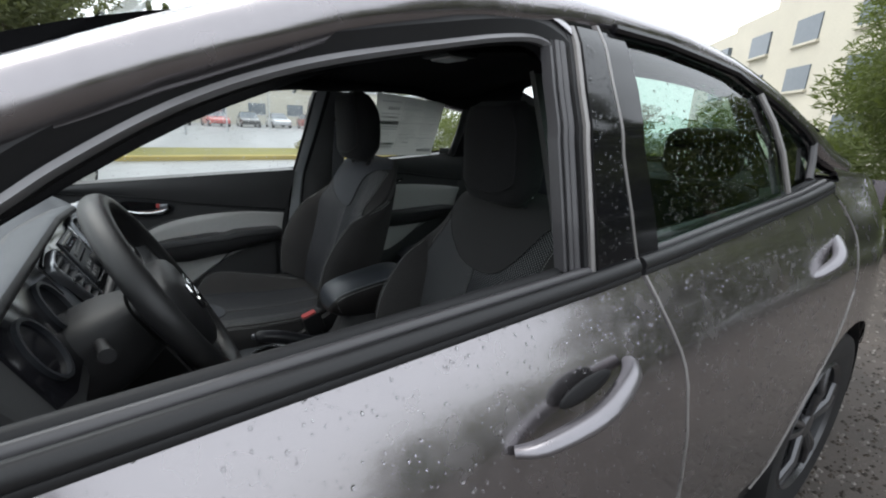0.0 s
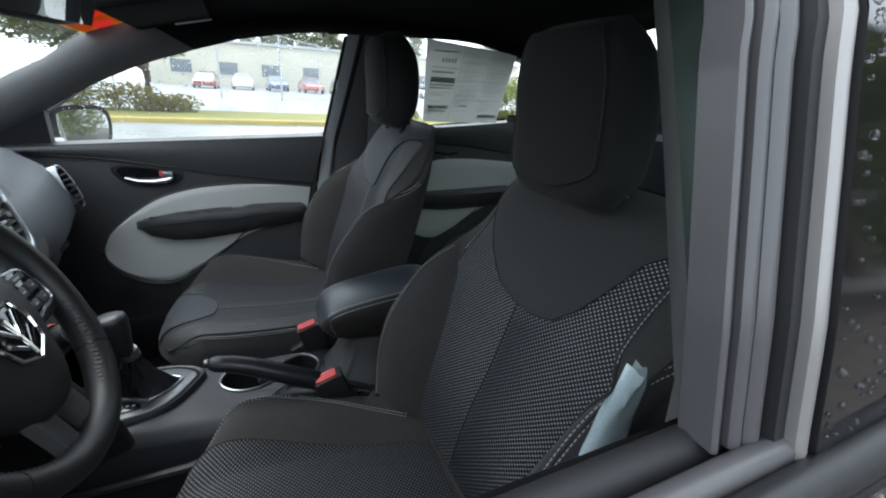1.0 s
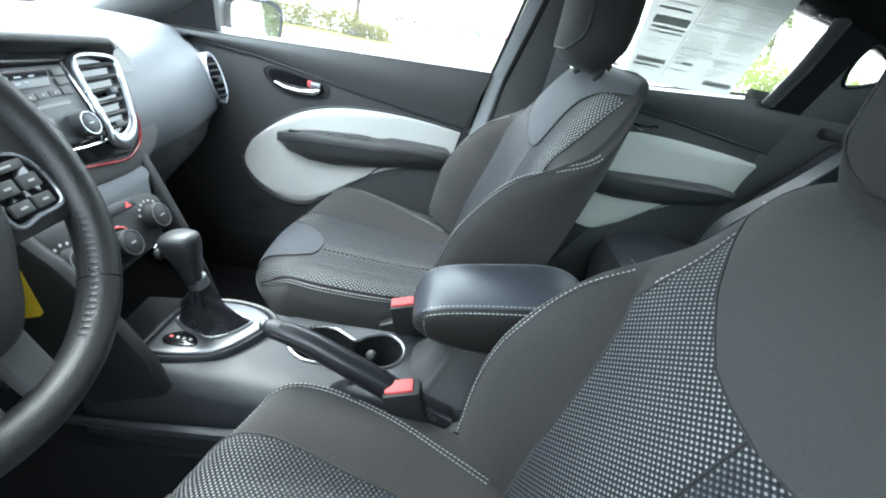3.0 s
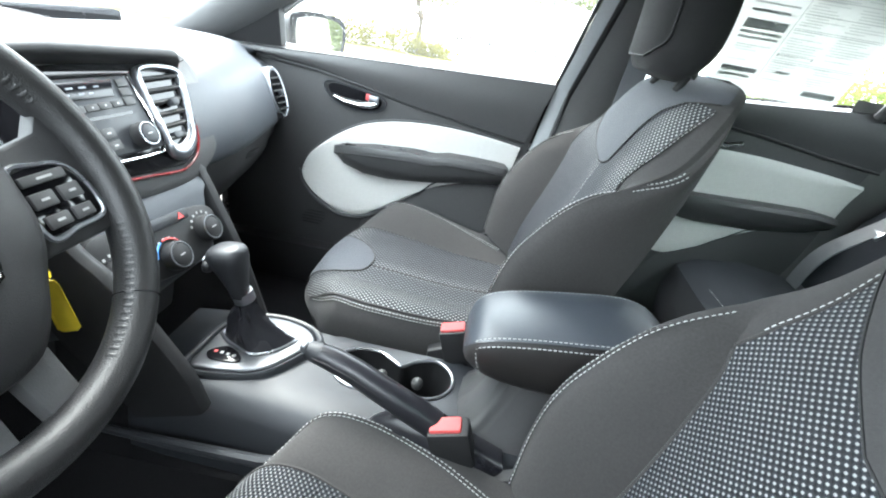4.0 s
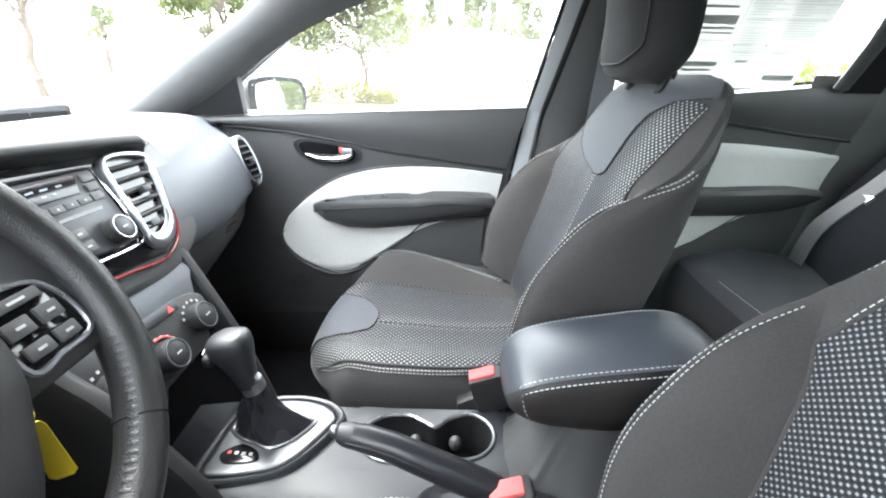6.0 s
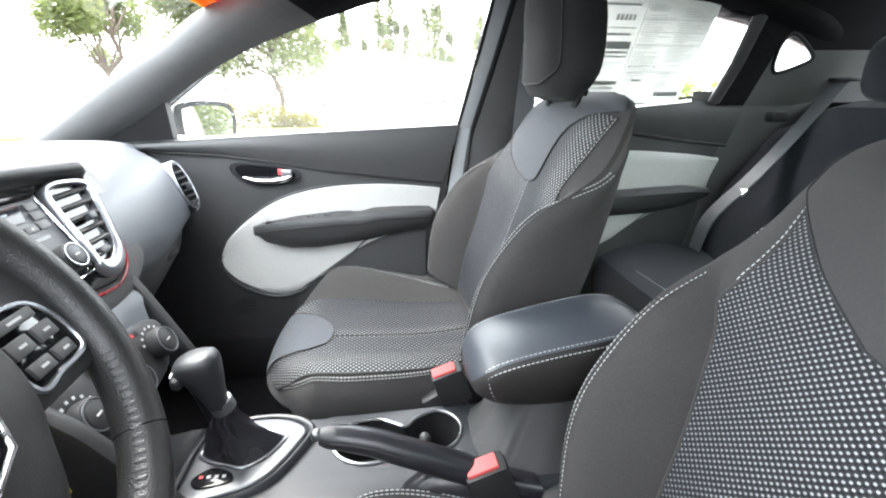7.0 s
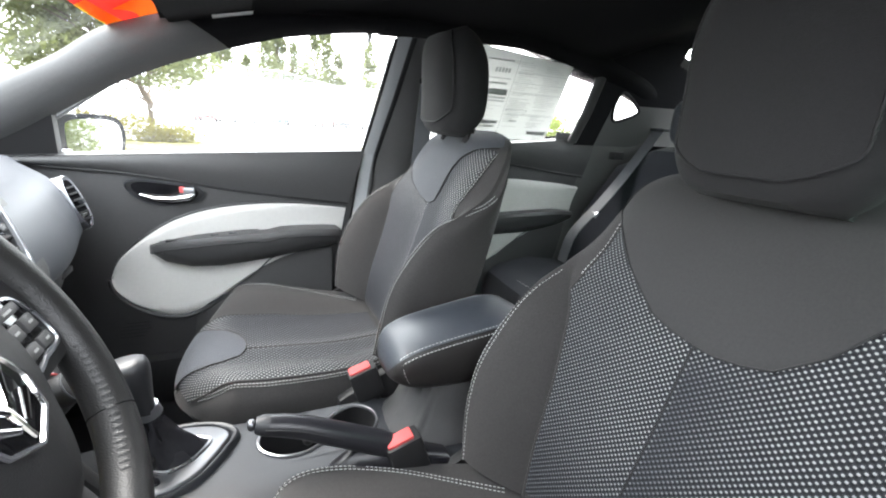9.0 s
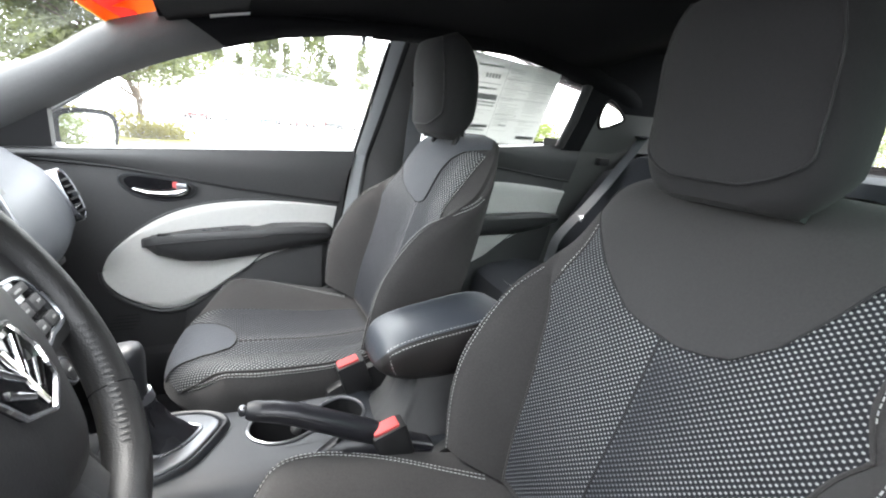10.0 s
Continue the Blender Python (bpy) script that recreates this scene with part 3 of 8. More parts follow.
for s in (1, -1):
    # A-pillar cover between windscreen and side window
    if s < 0:
        pillar_band("a_pillar_trim", [(-0.87, 0.925), (-0.74, 1.006), (-0.61, 1.092), (-0.493, 1.162), (-0.40, 1.203), (-0.34, 1.226), (-0.19, 1.272), (-0.10, 1.295), (0.0, 1.306)],
                    [(-1.04, 0.95), (-0.88, 1.05), (-0.74, 1.14), (-0.60, 1.225), (-0.44, 1.275), (-0.25, 1.31), (-0.10, 1.325), (0.0, 1.33)], s, 0.0, -0.035, LINER, "dark windscreen pillar cover")
    else:
        pillar_band("a_pillar_trim", [(-0.90, 0.93), (-0.79, 0.985), (-0.705, 1.034), (-0.579, 1.106), (-0.462, 1.159), (-0.342, 1.201)],
                    [(-1.06, 0.94), (-0.92, 1.02), (-0.786, 1.097), (-0.676, 1.155), (-0.58, 1.215), (-0.45, 1.26)], s, 0.0, -0.035, APILLAR, "grey moulded windscreen pillar cover")
        pillar_band("roof_edge_trim", [(-0.342, 1.201), (-0.28, 1.220), (-0.216, 1.238), (-0.083, 1.262), (0.01, 1.272)],
                    [(-0.45, 1.26), (-0.36, 1.278), (-0.25, 1.29), (-0.08, 1.305), (0.01, 1.31)], s, 0.0, -0.037, LINER, "black roof edge trim")
    # black sail panel in the window's front corner
    part("sail_panel", prism(on_side(s, [(-0.90, 0.925), (-0.73, 0.925), (-0.714, 1.032), (-0.80, 0.988), (-0.90, 0.938)], -0.004), (0, s * 0.03, 0), 0), PLASTIC, body, "black plastic corner panel")
    # B-pillar cover
    low = [(-0.09, 0.42), (-0.06, 0.6), (-0.03, 0.78), (0.0, 0.955), (0.03, 1.12), (0.052, 1.27)]
    high = [(0.16, 0.42), (0.16, 0.6), (0.155, 0.78), (0.16, 0.955), (0.19, 1.12), (0.225, 1.275)]
    low_s, high_s = spline([(x, z, 0) for x, z in low], 24), spline([(x, z, 0) for x, z in high], 24)
    def bp(a, b, s=s):
        i = min(int(a * 23 + 0.5), 23)
        p = low_s[i].lerp(high_s[i], b)
        yy = (front_glass_y(p.y) - 0.004 if p.y > 0.95 else lerp(0.70, front_glass_y(0.95) - 0.004, smooth(0.6, 0.95, p.y))) - (0.022 * math.sin(math.pi * b) ** 0.6 if s > 0 else 0.036 * math.sin(math.pi * b ** 0.6) ** 0.8)
        return (p.x, s * yy, p.y)
    # Passenger's cover takes the darker trim: the seat's shade put into the colour.
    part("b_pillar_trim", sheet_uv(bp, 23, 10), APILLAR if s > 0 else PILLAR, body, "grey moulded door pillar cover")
    if s > 0:
        # Front strip is paler: light from the windscreen put into its colour.
        part("door_frame_edge", sheet_uv(lambda a, b: Vector(bp(lerp(0.22, 1, a), lerp(0.01, 0.19, b))) + Vector((-0.001, -0.003, 0)), 23, 4), DOORFRAME, body, "inner edge of the door frame, coloured pale for windscreen light")
        part("door_gap_seal", tube([Vector(bp(k / 23, 0.24)) for k in range(6, 24)], 0.0075, 8, flat=0.5), RUBBER, body, "black rubber seal along the door gap")
    # cant rail over the windows
    pillar_band("cant_rail_trim", [(0.0, 1.268), (0.25, 1.28), (0.42, 1.284), (0.553, 1.27), (0.71, 1.244), (0.80, 1.225), (0.90, 1.205), (0.99, 1.16)],
                [(0.0, 1.315), (0.25, 1.33), (0.42, 1.335), (0.553, 1.33), (0.71, 1.305), (0.82, 1.28), (0.96, 1.25), (1.12, 1.20)], s, 0.0, -0.03, LINER)
    # C-pillar cover round the quarter light: grey below, black above
    rear_cover(s)


def glass_pane(name, outline, side, off, mat, label, parent):
    bm = bmesh.new()
    bm.faces.new([bm.verts.new(p) for p in on_side(side, outline, off)])
    ob = part(name, bm, mat, parent, label)
    ob.visible_shadow = False
    return ob


def rear_glass(w, q):
    """Point of the rear window; w across from -1 to 1, q from the roof down to the boot."""
    y0, y1 = 0.56 * w, 0.58 * w
    top = Vector((1.07, y0, roof_z(1.07, y0)))
    low = Vector((1.80 + 0.05 * (1 - w * w), y1, 1.055 + 0.01 * (1 - w * w)))
    p = top.lerp(low, q)
    p.z += 0.025 * math.sin(math.pi * q)
    return p


def windscreen():
    def f(a, b, o=0.0):
        p = windscreen_at(lerp(-0.66, 0.66, a), lerp(0.93, 1.30, b))
        return p + Vector((-0.4, 0, 0.9)) * o
    bm = sheet_uv(lambda a, b: f(a, b), 24, 10)
    ob = part("windscreen", bm, GLASS, body, "clear windscreen with raindrops")
    ob.visible_shadow = False
    bm = sheet_uv(lambda a, b: rear_glass(lerp(-1, 1, a), b), 20, 10)
    ob = part("rear_window", bm, GLASS, body, "clear rear window with raindrops")
    ob.visible_shadow = False


windscreen()


def outer_skin(name, xs, z_top, z_low, parent, side, mat=PAINT, nz=14, nx=24, label=""):
    """Panel of the body side; xs(z) gives front and rear edges, z_top(x), z_low(x)."""
    def f(a, b, o=0.0):
        z = 0.6
        for _ in range(4):
            x0, x1 = xs(z)
            x = lerp(x0, x1, a)
            z = lerp(z_low(x), z_top(x), b)
        taper = 1 - 0.28 * smooth(1.15, 2.4, x) - 0.10 * smooth(-1.1, -2.3, x)
        y = skin_y(z + (0.985 - belt_z(x)) * smooth(0.6, 0.95, z)) * taper + o
        return (x, side * y, z)
    bm = sheet_uv(lambda a, b: f(a, b), nx, nz)
    return part(name, bm, mat, parent, label)


def front_seam(z):
    return table_lin([(0.25, 0.14), (0.6, 0.175), (0.83, 0.158), (0.99, 0.092)], z)


def rear_seam(z):
    return table_lin([(0.3, 0.62), (0.45, 0.72), (0.55, 0.80), (0.65, 0.92), (0.80, 1.01), (0.95, 0.99), (1.07, 0.90)], z)


for s in (1, -1):
    outer_skin("front_wing", lambda z: (-2.2, -1.02), belt_z, lambda x: 0.25 + 0.42 * max(0.0, 1 - ((x + 1.62) / 0.36) ** 2) ** 0.5 if abs(x + 1.62) < 0.36 else 0.25, body, s)
    outer_skin("rear_wing", lambda z: (rear_seam(z) + 0.006, 2.2), belt_z, lambda x: 0.32 + (max(0.0, 0.36 ** 2 - (x - 1.10) ** 2)) ** 0.5 if abs(x - 1.10) < 0.36 else 0.3, body, s, nx=48, label="wet dark grey rear wing")
    # wheel arch lining
    part("wheel_arch", loft([[Vector((1.10 + 0.355 * math.cos(t), s * y, 0.32 + 0.355 * math.sin(t))) for t in [math.pi * k / 16 for k in range(17)]] for y in (0.55, 0.835)], closed=False), RUBBER, body)
    # roof rail and pillars outside
    P = [Vector((x, s * rail_y(x, s), z)) for x, z in [(x, rail_z(x, s)) for x in [-0.98 + 2.1 * k / 40 for k in range(41)]]]
    part("roof_rail", tube(P, 0.028, 10, up=(0, 1, 0)), PAINT, body, "dark grey roof edge with water beads")
for s in (1, -1):
    # rear pillar beside the rear window: paint outside, grey trim inside
    def rear_pillar(a, b, s=s, o=0.0):
        g = rear_glass(s, a)
        x = lerp(1.07, 1.85, a)
        q = Vector((x, s * (rail_y(1.15, s) if x < 1.2 else lerp(rail_y(1.2, s), 0.585, (x - 1.2) / 0.65)), rail_z(x, s) if x < 1.2 else lerp(rail_z(1.2, s), 1.045, (x - 1.2) / 0.65)))
        p = q.lerp(g, b)
        return (p.x, p.y - s * o, p.z + 0.03 * math.sin(math.pi * b) * (1 - a) - o * 0.5)
    part("rear_pillar", sheet_uv(rear_pillar, 14, 8), PAINT, body, "wet dark grey rear pillar")
    part("rear_pillar_trim", sheet_uv(lambda a, b, s=s: rear_pillar(a, b, s, 0.03), 14, 8), PILLAR, body, "grey moulded rear pillar cover")
    part("quarter_trim", sheet_uv(lambda a, b, s=s: (lerp(0.70, 1.3, a), s * (0.706 - 0.075 * smooth(0.84, 1.15, lerp(0.70, 1.3, a)) - 0.02 * smooth(0.7, 1.0, b)), lerp(0.40, 1.06, b)), 20, 12), PILLAR, body, "grey moulded panel behind the rear door")
    def shoulder(a, b, s=s):
        x = lerp(0.985 if s < 0 else 1.13, 2.0, a)
        zr, yr = table_lin(RAIL, x) if x < 1.2 else lerp(1.085, 1.03, (x - 1.2) / 0.8), (rail_y(x) if x < 1.2 else lerp(rail_y(1.2), 0.56, (x - 1.2) / 0.8))
        taper = 1 - 0.28 * smooth(1.15, 2.4, x)
        zb, yb = belt_z(x), skin_y(0.985) * taper
        return (x, s * (lerp(yb, yr - 0.05, b) + 0.02 * math.sin(math.pi * b)), lerp(zb, max(zr, zb + 0.01), b) + 0.012 * math.sin(math.pi * b))
    part("rear_shoulder", sheet_uv(shoulder, 20, 8), PAINT, body, "wet dark grey rear pillar and shoulder")
bonnet = sheet_uv(lambda a, b: (lerp(-2.25, -1.12, a), lerp(-0.76, 0.76, b) * lerp(0.86, 1.0, a), lerp(0.66, 0.895, a ** 0.6) + 0.03 * (1 - (2 * b - 1) ** 2)), 16, 12)
part("bonnet", bonnet, PAINT, body, "dark grey metallic bonnet")
part("boot_lid", sheet_uv(lambda a, b: (lerp(1.70, 2.2, a), lerp(-0.60, 0.60, b), 1.04 + 0.02 * (1 - (2 * b - 1) ** 2) - 0.03 * a), 8, 8), PAINT, body)
part("rear_panel", sheet_uv(lambda a, b: (2.2 + 0.07 * math.sin(math.pi * a) + 0.05 * math.sin(math.pi * b), lerp(-0.64, 0.64, a), lerp(1.012 + 0.018 * math.sin(math.pi * a), 0.25, b)), 14, 10), PAINT, body, "dark grey rear panel")
part("nose_panel", sheet_uv(lambda a, b: (-2.25 - 0.09 * math.sin(math.pi * a) - 0.05 * math.sin(math.pi * b), lerp(-0.70, 0.70, a), lerp(0.665 + 0.028 * math.sin(math.pi * a), 0.22, b)), 14, 10), PAINT, body, "dark grey front panel")


# ---- seats ----
class Seat:
    """A front seat: shapes in local metres from the hinge on its centre line."""

    def __init__(self, at, lean=22.0, flat_side=0):
        self.at = Vector(at)
        self.t = radians(lean)
        self.L = 0.515
        self.flat_side = flat_side
        self.up = Vector((math.sin(self.t), 0, math.cos(self.t)))
        self.fw = Vector((-math.cos(self.t), 0, math.sin(self.t)))

    def half(self, s):
        return table([(0, 0.216), (0.18, 0.234), (0.42, 0.238), (0.62, 0.235), (0.77, 0.229), (0.88, 0.218), (0.95, 0.203), (1.0, 0.172), (1.03, 0.125), (1.04, 0.10)], s)

    def middle(self, s):
        return table([(0, -0.004), (0.2, 0.010), (0.4, 0.012), (0.64, 0.018), (0.8, 0.012), (0.92, 0.0), (1.0, -0.022), (1.04, -0.05)], s)

    def crest(self, s):
        return table([(0, 0.066), (0.14, 0.086), (0.25, 0.096), (0.34, 0.095), (0.48, 0.079), (0.575, 0.055), (0.67, 0.015), (0.77, -0.017), (0.95, -0.032), (1.0, -0.042), (1.04, -0.058)], s)

    def back(self, w, s, lift=0.0, rear=False):
        """Point of the backrest: flat middle, puffed bolsters that rise to a crest at the edge, rounded shoulders above them."""
        h = self.half(s)
        a = min(abs(w), 1.0)
        if rear:
            d = table([(0, -0.120), (0.35, -0.112), (0.66, -0.090), (0.905, -0.066), (1.0, -0.058), (1.04, -0.062)], s) * (1 - 0.25 * a ** 4)
            h *= lerp(0.96, 0.93, s)
        else:
            d = self.middle(s)
            rise = self.crest(s) - d
            a0 = min(bolster_edge(s), 0.985)
            if a > a0:
                u = (a - a0) / (1 - a0)
                d += max(rise, 0) * math.sin(math.pi / 2 * min(u * 1.12, 1.0)) ** 0.9 - 0.008 * smooth(0.86, 1.0, u)
            d += min(rise, 0) * a ** 4
        p = self.at + self.up * (s * self.L) + self.fw * (d + lift)
        p.y += w * h
        return p

    def flank(self, sg, s, q, lift=0.0):
        """Point of the backrest's side between the front crest (q 0) and the rear face (q 1)."""
        p = self.back(sg, s).lerp(self.back(sg, s, rear=True), q)
        p.y += sg * (0.016 * math.sin(math.pi * q ** 0.7) * smooth(1.0, 0.8, s) + lift)
        return p

    def back_n(self, w, s):
        e = 0.01
        du = self.back(min(w + e, 0.995), s) - self.back(max(w - e, -0.995), s)
        dv = self.back(w, min(s + e, 1.04)) - self.back(w, max(s - e, 0))
        n = du.cross(dv).normalized()
        return n if n.dot(self.fw) > -0.3 else -n

    def on_back(self, w, s, lift):
        n = self.back_n(w, s)
        if n.x > 0.4:
            n = -n
        return self.back(w, s) + n * lift

    def cushion(self, w, c, lift=0.0):
        """c: 0 at the rear, 1 at the front lip; w across."""
        a = min(abs(w), 1.0)
        low = self.flat_side * w > 0
        h = table([(0, 0.20), (0.25, 0.238), (0.6, 0.258), (0.85, 0.246), (0.95, 0.226), (1.0, 0.19)], c) * (0.91 if low else 1.0)
        x = self.at.x + 0.03 - 0.475 * c + 0.075 * a ** 2.6 * smooth(0.55, 1.0, c) ** 1.5
        top = table([(0, -0.02), (0.3, -0.022), (0.6, -0.010), (0.78, -0.006), (0.88, -0.017), (0.95, -0.042), (1.0, -0.085)], c)
        rise = (0.020 * smooth(1.02, 0.80, c) if low else table([(0, 0.020), (0.2, 0.026), (0.42, 0.038), (0.62, 0.046), (0.80, 0.036), (0.92, 0.012), (1.0, 0.0)], c))
        bol = rise * math.sin(math.pi / 2 * min(1.0, max(0.0, (a - 0.46) / 0.36))) ** 1.3
        z = self.at.z + top + bol - 0.022 * smooth(0.93, 1.0, a) ** 2
        return Vector((x, self.at.y + w * h, z + lift))

    def cushion_n(self, w, c):
        e = 0.01
        n = (self.cushion(min(w + e, 1), c) - self.cushion(max(w - e, -1), c)).cross(self.cushion(w, min(c + e, 1)) - self.cushion(w, max(c - e, 0))).normalized()
        return n if n.z > 0 else -n

    def on_cushion(self, w, c, lift):
        return self.cushion(w, c) + self.cushion_n(w, c) * lift


def bolster_edge(s):
    """Where the bolster's seam runs, as a share of the half width."""
    return table([(0.0, 0.62), (0.24, 0.64), (0.43, 0.73), (0.53, 0.79), (0.60, 0.88), (0.68, 0.985)], s)


def weave_edge(s):
    """Outer edge of the mesh: the bolster's seam below, a sewn line across the shoulder above."""
    return min(bolster_edge(s), table([(0.58, 0.86), (0.66, 0.80), (0.74, 0.79), (0.80, 0.81), (0.86, 0.845), (0.94, 0.905)], s)) if s > 0.58 else bolster_edge(s)


# shoulder panel edges on both sides of the centre line, for the passenger's and the driver's seat
BIB_PASSENGER = ([(0.636, -0.20), (0.645, -0.31), (0.66, -0.36), (0.70, -0.37), (0.78, -0.37), (0.82, -0.385), (0.87, -0.44), (0.92, -0.61), (0.945, -0.86), (0.955, -0.95)],
                 [(0.636, -0.18), (0.645, -0.06), (0.66, 0.12), (0.70, 0.38), (0.78, 0.70), (0.82, 0.82), (0.87, 0.90), (0.92, 0.95), (0.955, 0.95)])
BIB_DRIVER = ([(0.606, -0.10), (0.615, -0.22), (0.632, -0.33), (0.69, -0.465), (0.716, -0.50), (0.77, -0.57), (0.86, -0.68), (0.93, -0.87), (0.96, -0.95)],
              [(0.606, -0.05), (0.615, 0.12), (0.632, 0.26), (0.69, 0.45), (0.716, 0.53), (0.77, 0.67), (0.86, 0.92), (0.93, 0.95), (0.96, 0.95)])


def front_seat(name, at, label, lean, inboard):
    driver = inboard > 0
    st = Seat(at, lean, 0 if driver else -1)
    bib_lo, bib_hi = BIB_DRIVER if driver else BIB_PASSENGER
    tip = bib_lo[0][0]
    seam_w = 0.0 if driver else -0.22
    seat = thing(name, label, "car seat", at=(at[0], at[1], 0.26), group="front seats")
    # backrest shell: closed rings up the back, rounded over the top
    rings = []
    n = 28
    for j in range(45):
        s = 1.04 * (1 - (1 - j / 44) ** 1.25)
        a0 = min(bolster_edge(s), 0.90)
        bol = [a0 + (1 - a0) * (1 - (1 - i / 9) ** 1.4) for i in range(1, 10)]
        cols = [-b for b in bol[::-1]] + [lerp(-a0, a0, i / 12) for i in range(13)] + bol
        ring = [st.back(w, s) for w in cols] + [st.flank(1, s, q) for q in (0.08, 0.2, 0.4, 0.6, 0.8)] + [st.back(-w, s, rear=True) for w in cols] + [st.flank(-1, s, q) for q in (0.8, 0.6, 0.4, 0.2, 0.08)]
        rings.append(ring)
    backrest = part("backrest", loft(rings), CLOTH, seat, "dark grey cloth backrest with side bolsters")
    # mesh on the backrest, sewn down the middle
    def mesh_panel(a, b):
        s = lerp(0.02, 0.935, b)
        return st.on_back(lerp(-1, 1, a) * weave_edge(s), s, 0.0022)
    # How far each dot is lightened, standing in for threads that catch light.
    def mesh_glint(a, b):
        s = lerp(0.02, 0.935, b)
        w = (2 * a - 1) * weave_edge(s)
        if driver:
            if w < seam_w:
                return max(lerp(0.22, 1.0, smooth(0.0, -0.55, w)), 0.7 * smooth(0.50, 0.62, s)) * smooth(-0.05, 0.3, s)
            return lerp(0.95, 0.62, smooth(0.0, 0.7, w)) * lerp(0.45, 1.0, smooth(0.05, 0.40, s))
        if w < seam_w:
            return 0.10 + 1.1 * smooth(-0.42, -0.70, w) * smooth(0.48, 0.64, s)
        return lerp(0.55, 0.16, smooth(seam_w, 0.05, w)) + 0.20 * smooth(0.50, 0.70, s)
    part("mesh_panel", sheet_uv(mesh_panel, 60, 64, fade=mesh_glint, grain=1.0 if driver else 1.25), MESH, backrest, "black open-mesh fabric with light threads")
    def bib(a, b):
        s = lerp(tip, 1.02, b ** 1.7)
        return st.on_back(lerp(table_lin(bib_lo, s), table_lin(bib_hi, s), a), s, 0.0042)
    # Same cloth on both seats; the passenger's copy is tinted with its sheen.
    part("shoulder_panel", sheet_uv(bib, 44, 52), YOKE if driver else BIB, backrest, "plain grey cloth shoulder panel")
    # piping and seams
    def back_line(ws, lift):
        return [st.on_back(w, s, lift) for w, s in ws], [st.back_n(w, s) for w, s in ws]
    for sg in (1, -1):
        # crest of the bolster: the double row ends in a hook on the side
        P, N = [], []
        for k in range(81):
            s = 0.775 * k / 80
            q = 0.10 * smooth(0.66, 0.775, s)
            P.append(st.on_back(sg * 0.95, s, 0.0014).lerp(st.flank(sg, s, q, 0.0016), smooth(0.56, 0.72, s)))
            N.append((st.back_n(sg * 0.95, s) + Vector((0, sg * 0.8 * smooth(0.3, 0.6, s), 0))).normalized())
        for sh in (-0.0035, 0.0035):
            part("stitching", dashes(P, N, shift=sh * sg), THREAD, backrest, "double row of light stitching")
        part("crest_seam", tube(P, 0.0018, 6), CLOTH, backrest)
        P, N = back_line([(sg * (weave_edge(s) + 0.012), s) for s in [0.645 + 0.29 * k / 40 for k in range(41)]], 0.003)
        part("stitching", dashes(P, N), THREAD, backrest, "row of light stitching")
        P, N = back_line([(sg * min(weave_edge(s), 0.97), s) for s in [0.93 * k / 60 for k in range(61)]], 0.002)
        part("piping", tube(P, 0.0022, 6), CLOTH, backrest)
        row = bib_hi if sg > 0 else bib_lo
        P, N = back_line([(table_lin(row, s), s) for s in [tip + (0.95 - tip) * (k / 50) ** 1.8 for k in range(51)]], 0.0042)
        part("panel_seam", tube(P, 0.0012, 6), RUBBER if driver else CLOTH, backrest, "dark seam round the shoulder panel")
    P, N = back_line([(seam_w, s) for s in [0.02 + (tip - 0.015) * k / 40 for k in range(41)]], 0.0022)
    part("seam", tube(P, 0.0011, 6) if driver else dashes(P, N, 0.0030, 0.0040, 0.0006, 0.0006), RUBBER if driver else THREAD, backrest, "centre seam")
    # cushion
    rings = []
    for j in range(33):
        c = 1 - (1 - j / 32) ** 1.3
        top = [st.cushion(-1 + 2 * i / 40, c) for i in range(41)]
        low = st.at.z - lerp(0.15, 0.125, c)
        bot = [Vector((top[40 - i].x + 0.03 * c, lerp(st.at.y, top[40 - i].y, 0.90), min(low, top[40 - i].z - 0.01))) for i in range(41)]
        side_r = [top[-1].lerp(bot[0], q) + Vector((0, 0.012 * math.sin(math.pi * q), 0)) for q in (0.1, 0.25, 0.5, 0.75, 0.9)]
        side_l = [bot[-1].lerp(top[0], q) - Vector((0, 0.012 * math.sin(math.pi * q), 0)) for q in (0.1, 0.25, 0.5, 0.75, 0.9)]
        rings.append(top + side_r + bot + side_l)
    cushion = part("seat_cushion", loft(rings), CLOTH, seat, "dark grey cloth cushion with side bolsters")
    def mesh_lo(c):
        return -table_lin([(0.06, 0.46), (0.285, 0.50), (0.52, 0.57), (0.70, 0.64), (0.97, 0.72)], c) if driver else -table_lin([(0.06, 0.90), (0.80, 0.90), (0.92, 0.82), (0.97, 0.70)], c)
    def mesh_hi(c):
        return table_lin([(0.06, 0.46), (0.285, 0.50), (0.52, 0.57), (0.70, 0.64), (0.97, 0.72)], c) if driver else table_lin([(0.06, 0.46), (0.70, 0.50), (0.97, 0.56)], c)
    def cmesh(a, b):
        c = lerp(0.06, 0.97, b)
        return st.on_cushion(lerp(mesh_lo(c), mesh_hi(c), a), c, 0.0036)
    # Cushion dots lightened the same way, painted glint towards front and inboard edge.
    def cushion_glint(a, b):
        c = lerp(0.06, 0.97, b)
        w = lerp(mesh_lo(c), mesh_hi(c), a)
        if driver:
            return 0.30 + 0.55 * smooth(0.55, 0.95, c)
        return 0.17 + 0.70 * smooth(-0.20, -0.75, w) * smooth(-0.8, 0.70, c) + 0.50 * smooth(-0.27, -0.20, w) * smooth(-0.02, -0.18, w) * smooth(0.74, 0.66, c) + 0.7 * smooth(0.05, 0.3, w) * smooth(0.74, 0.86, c)
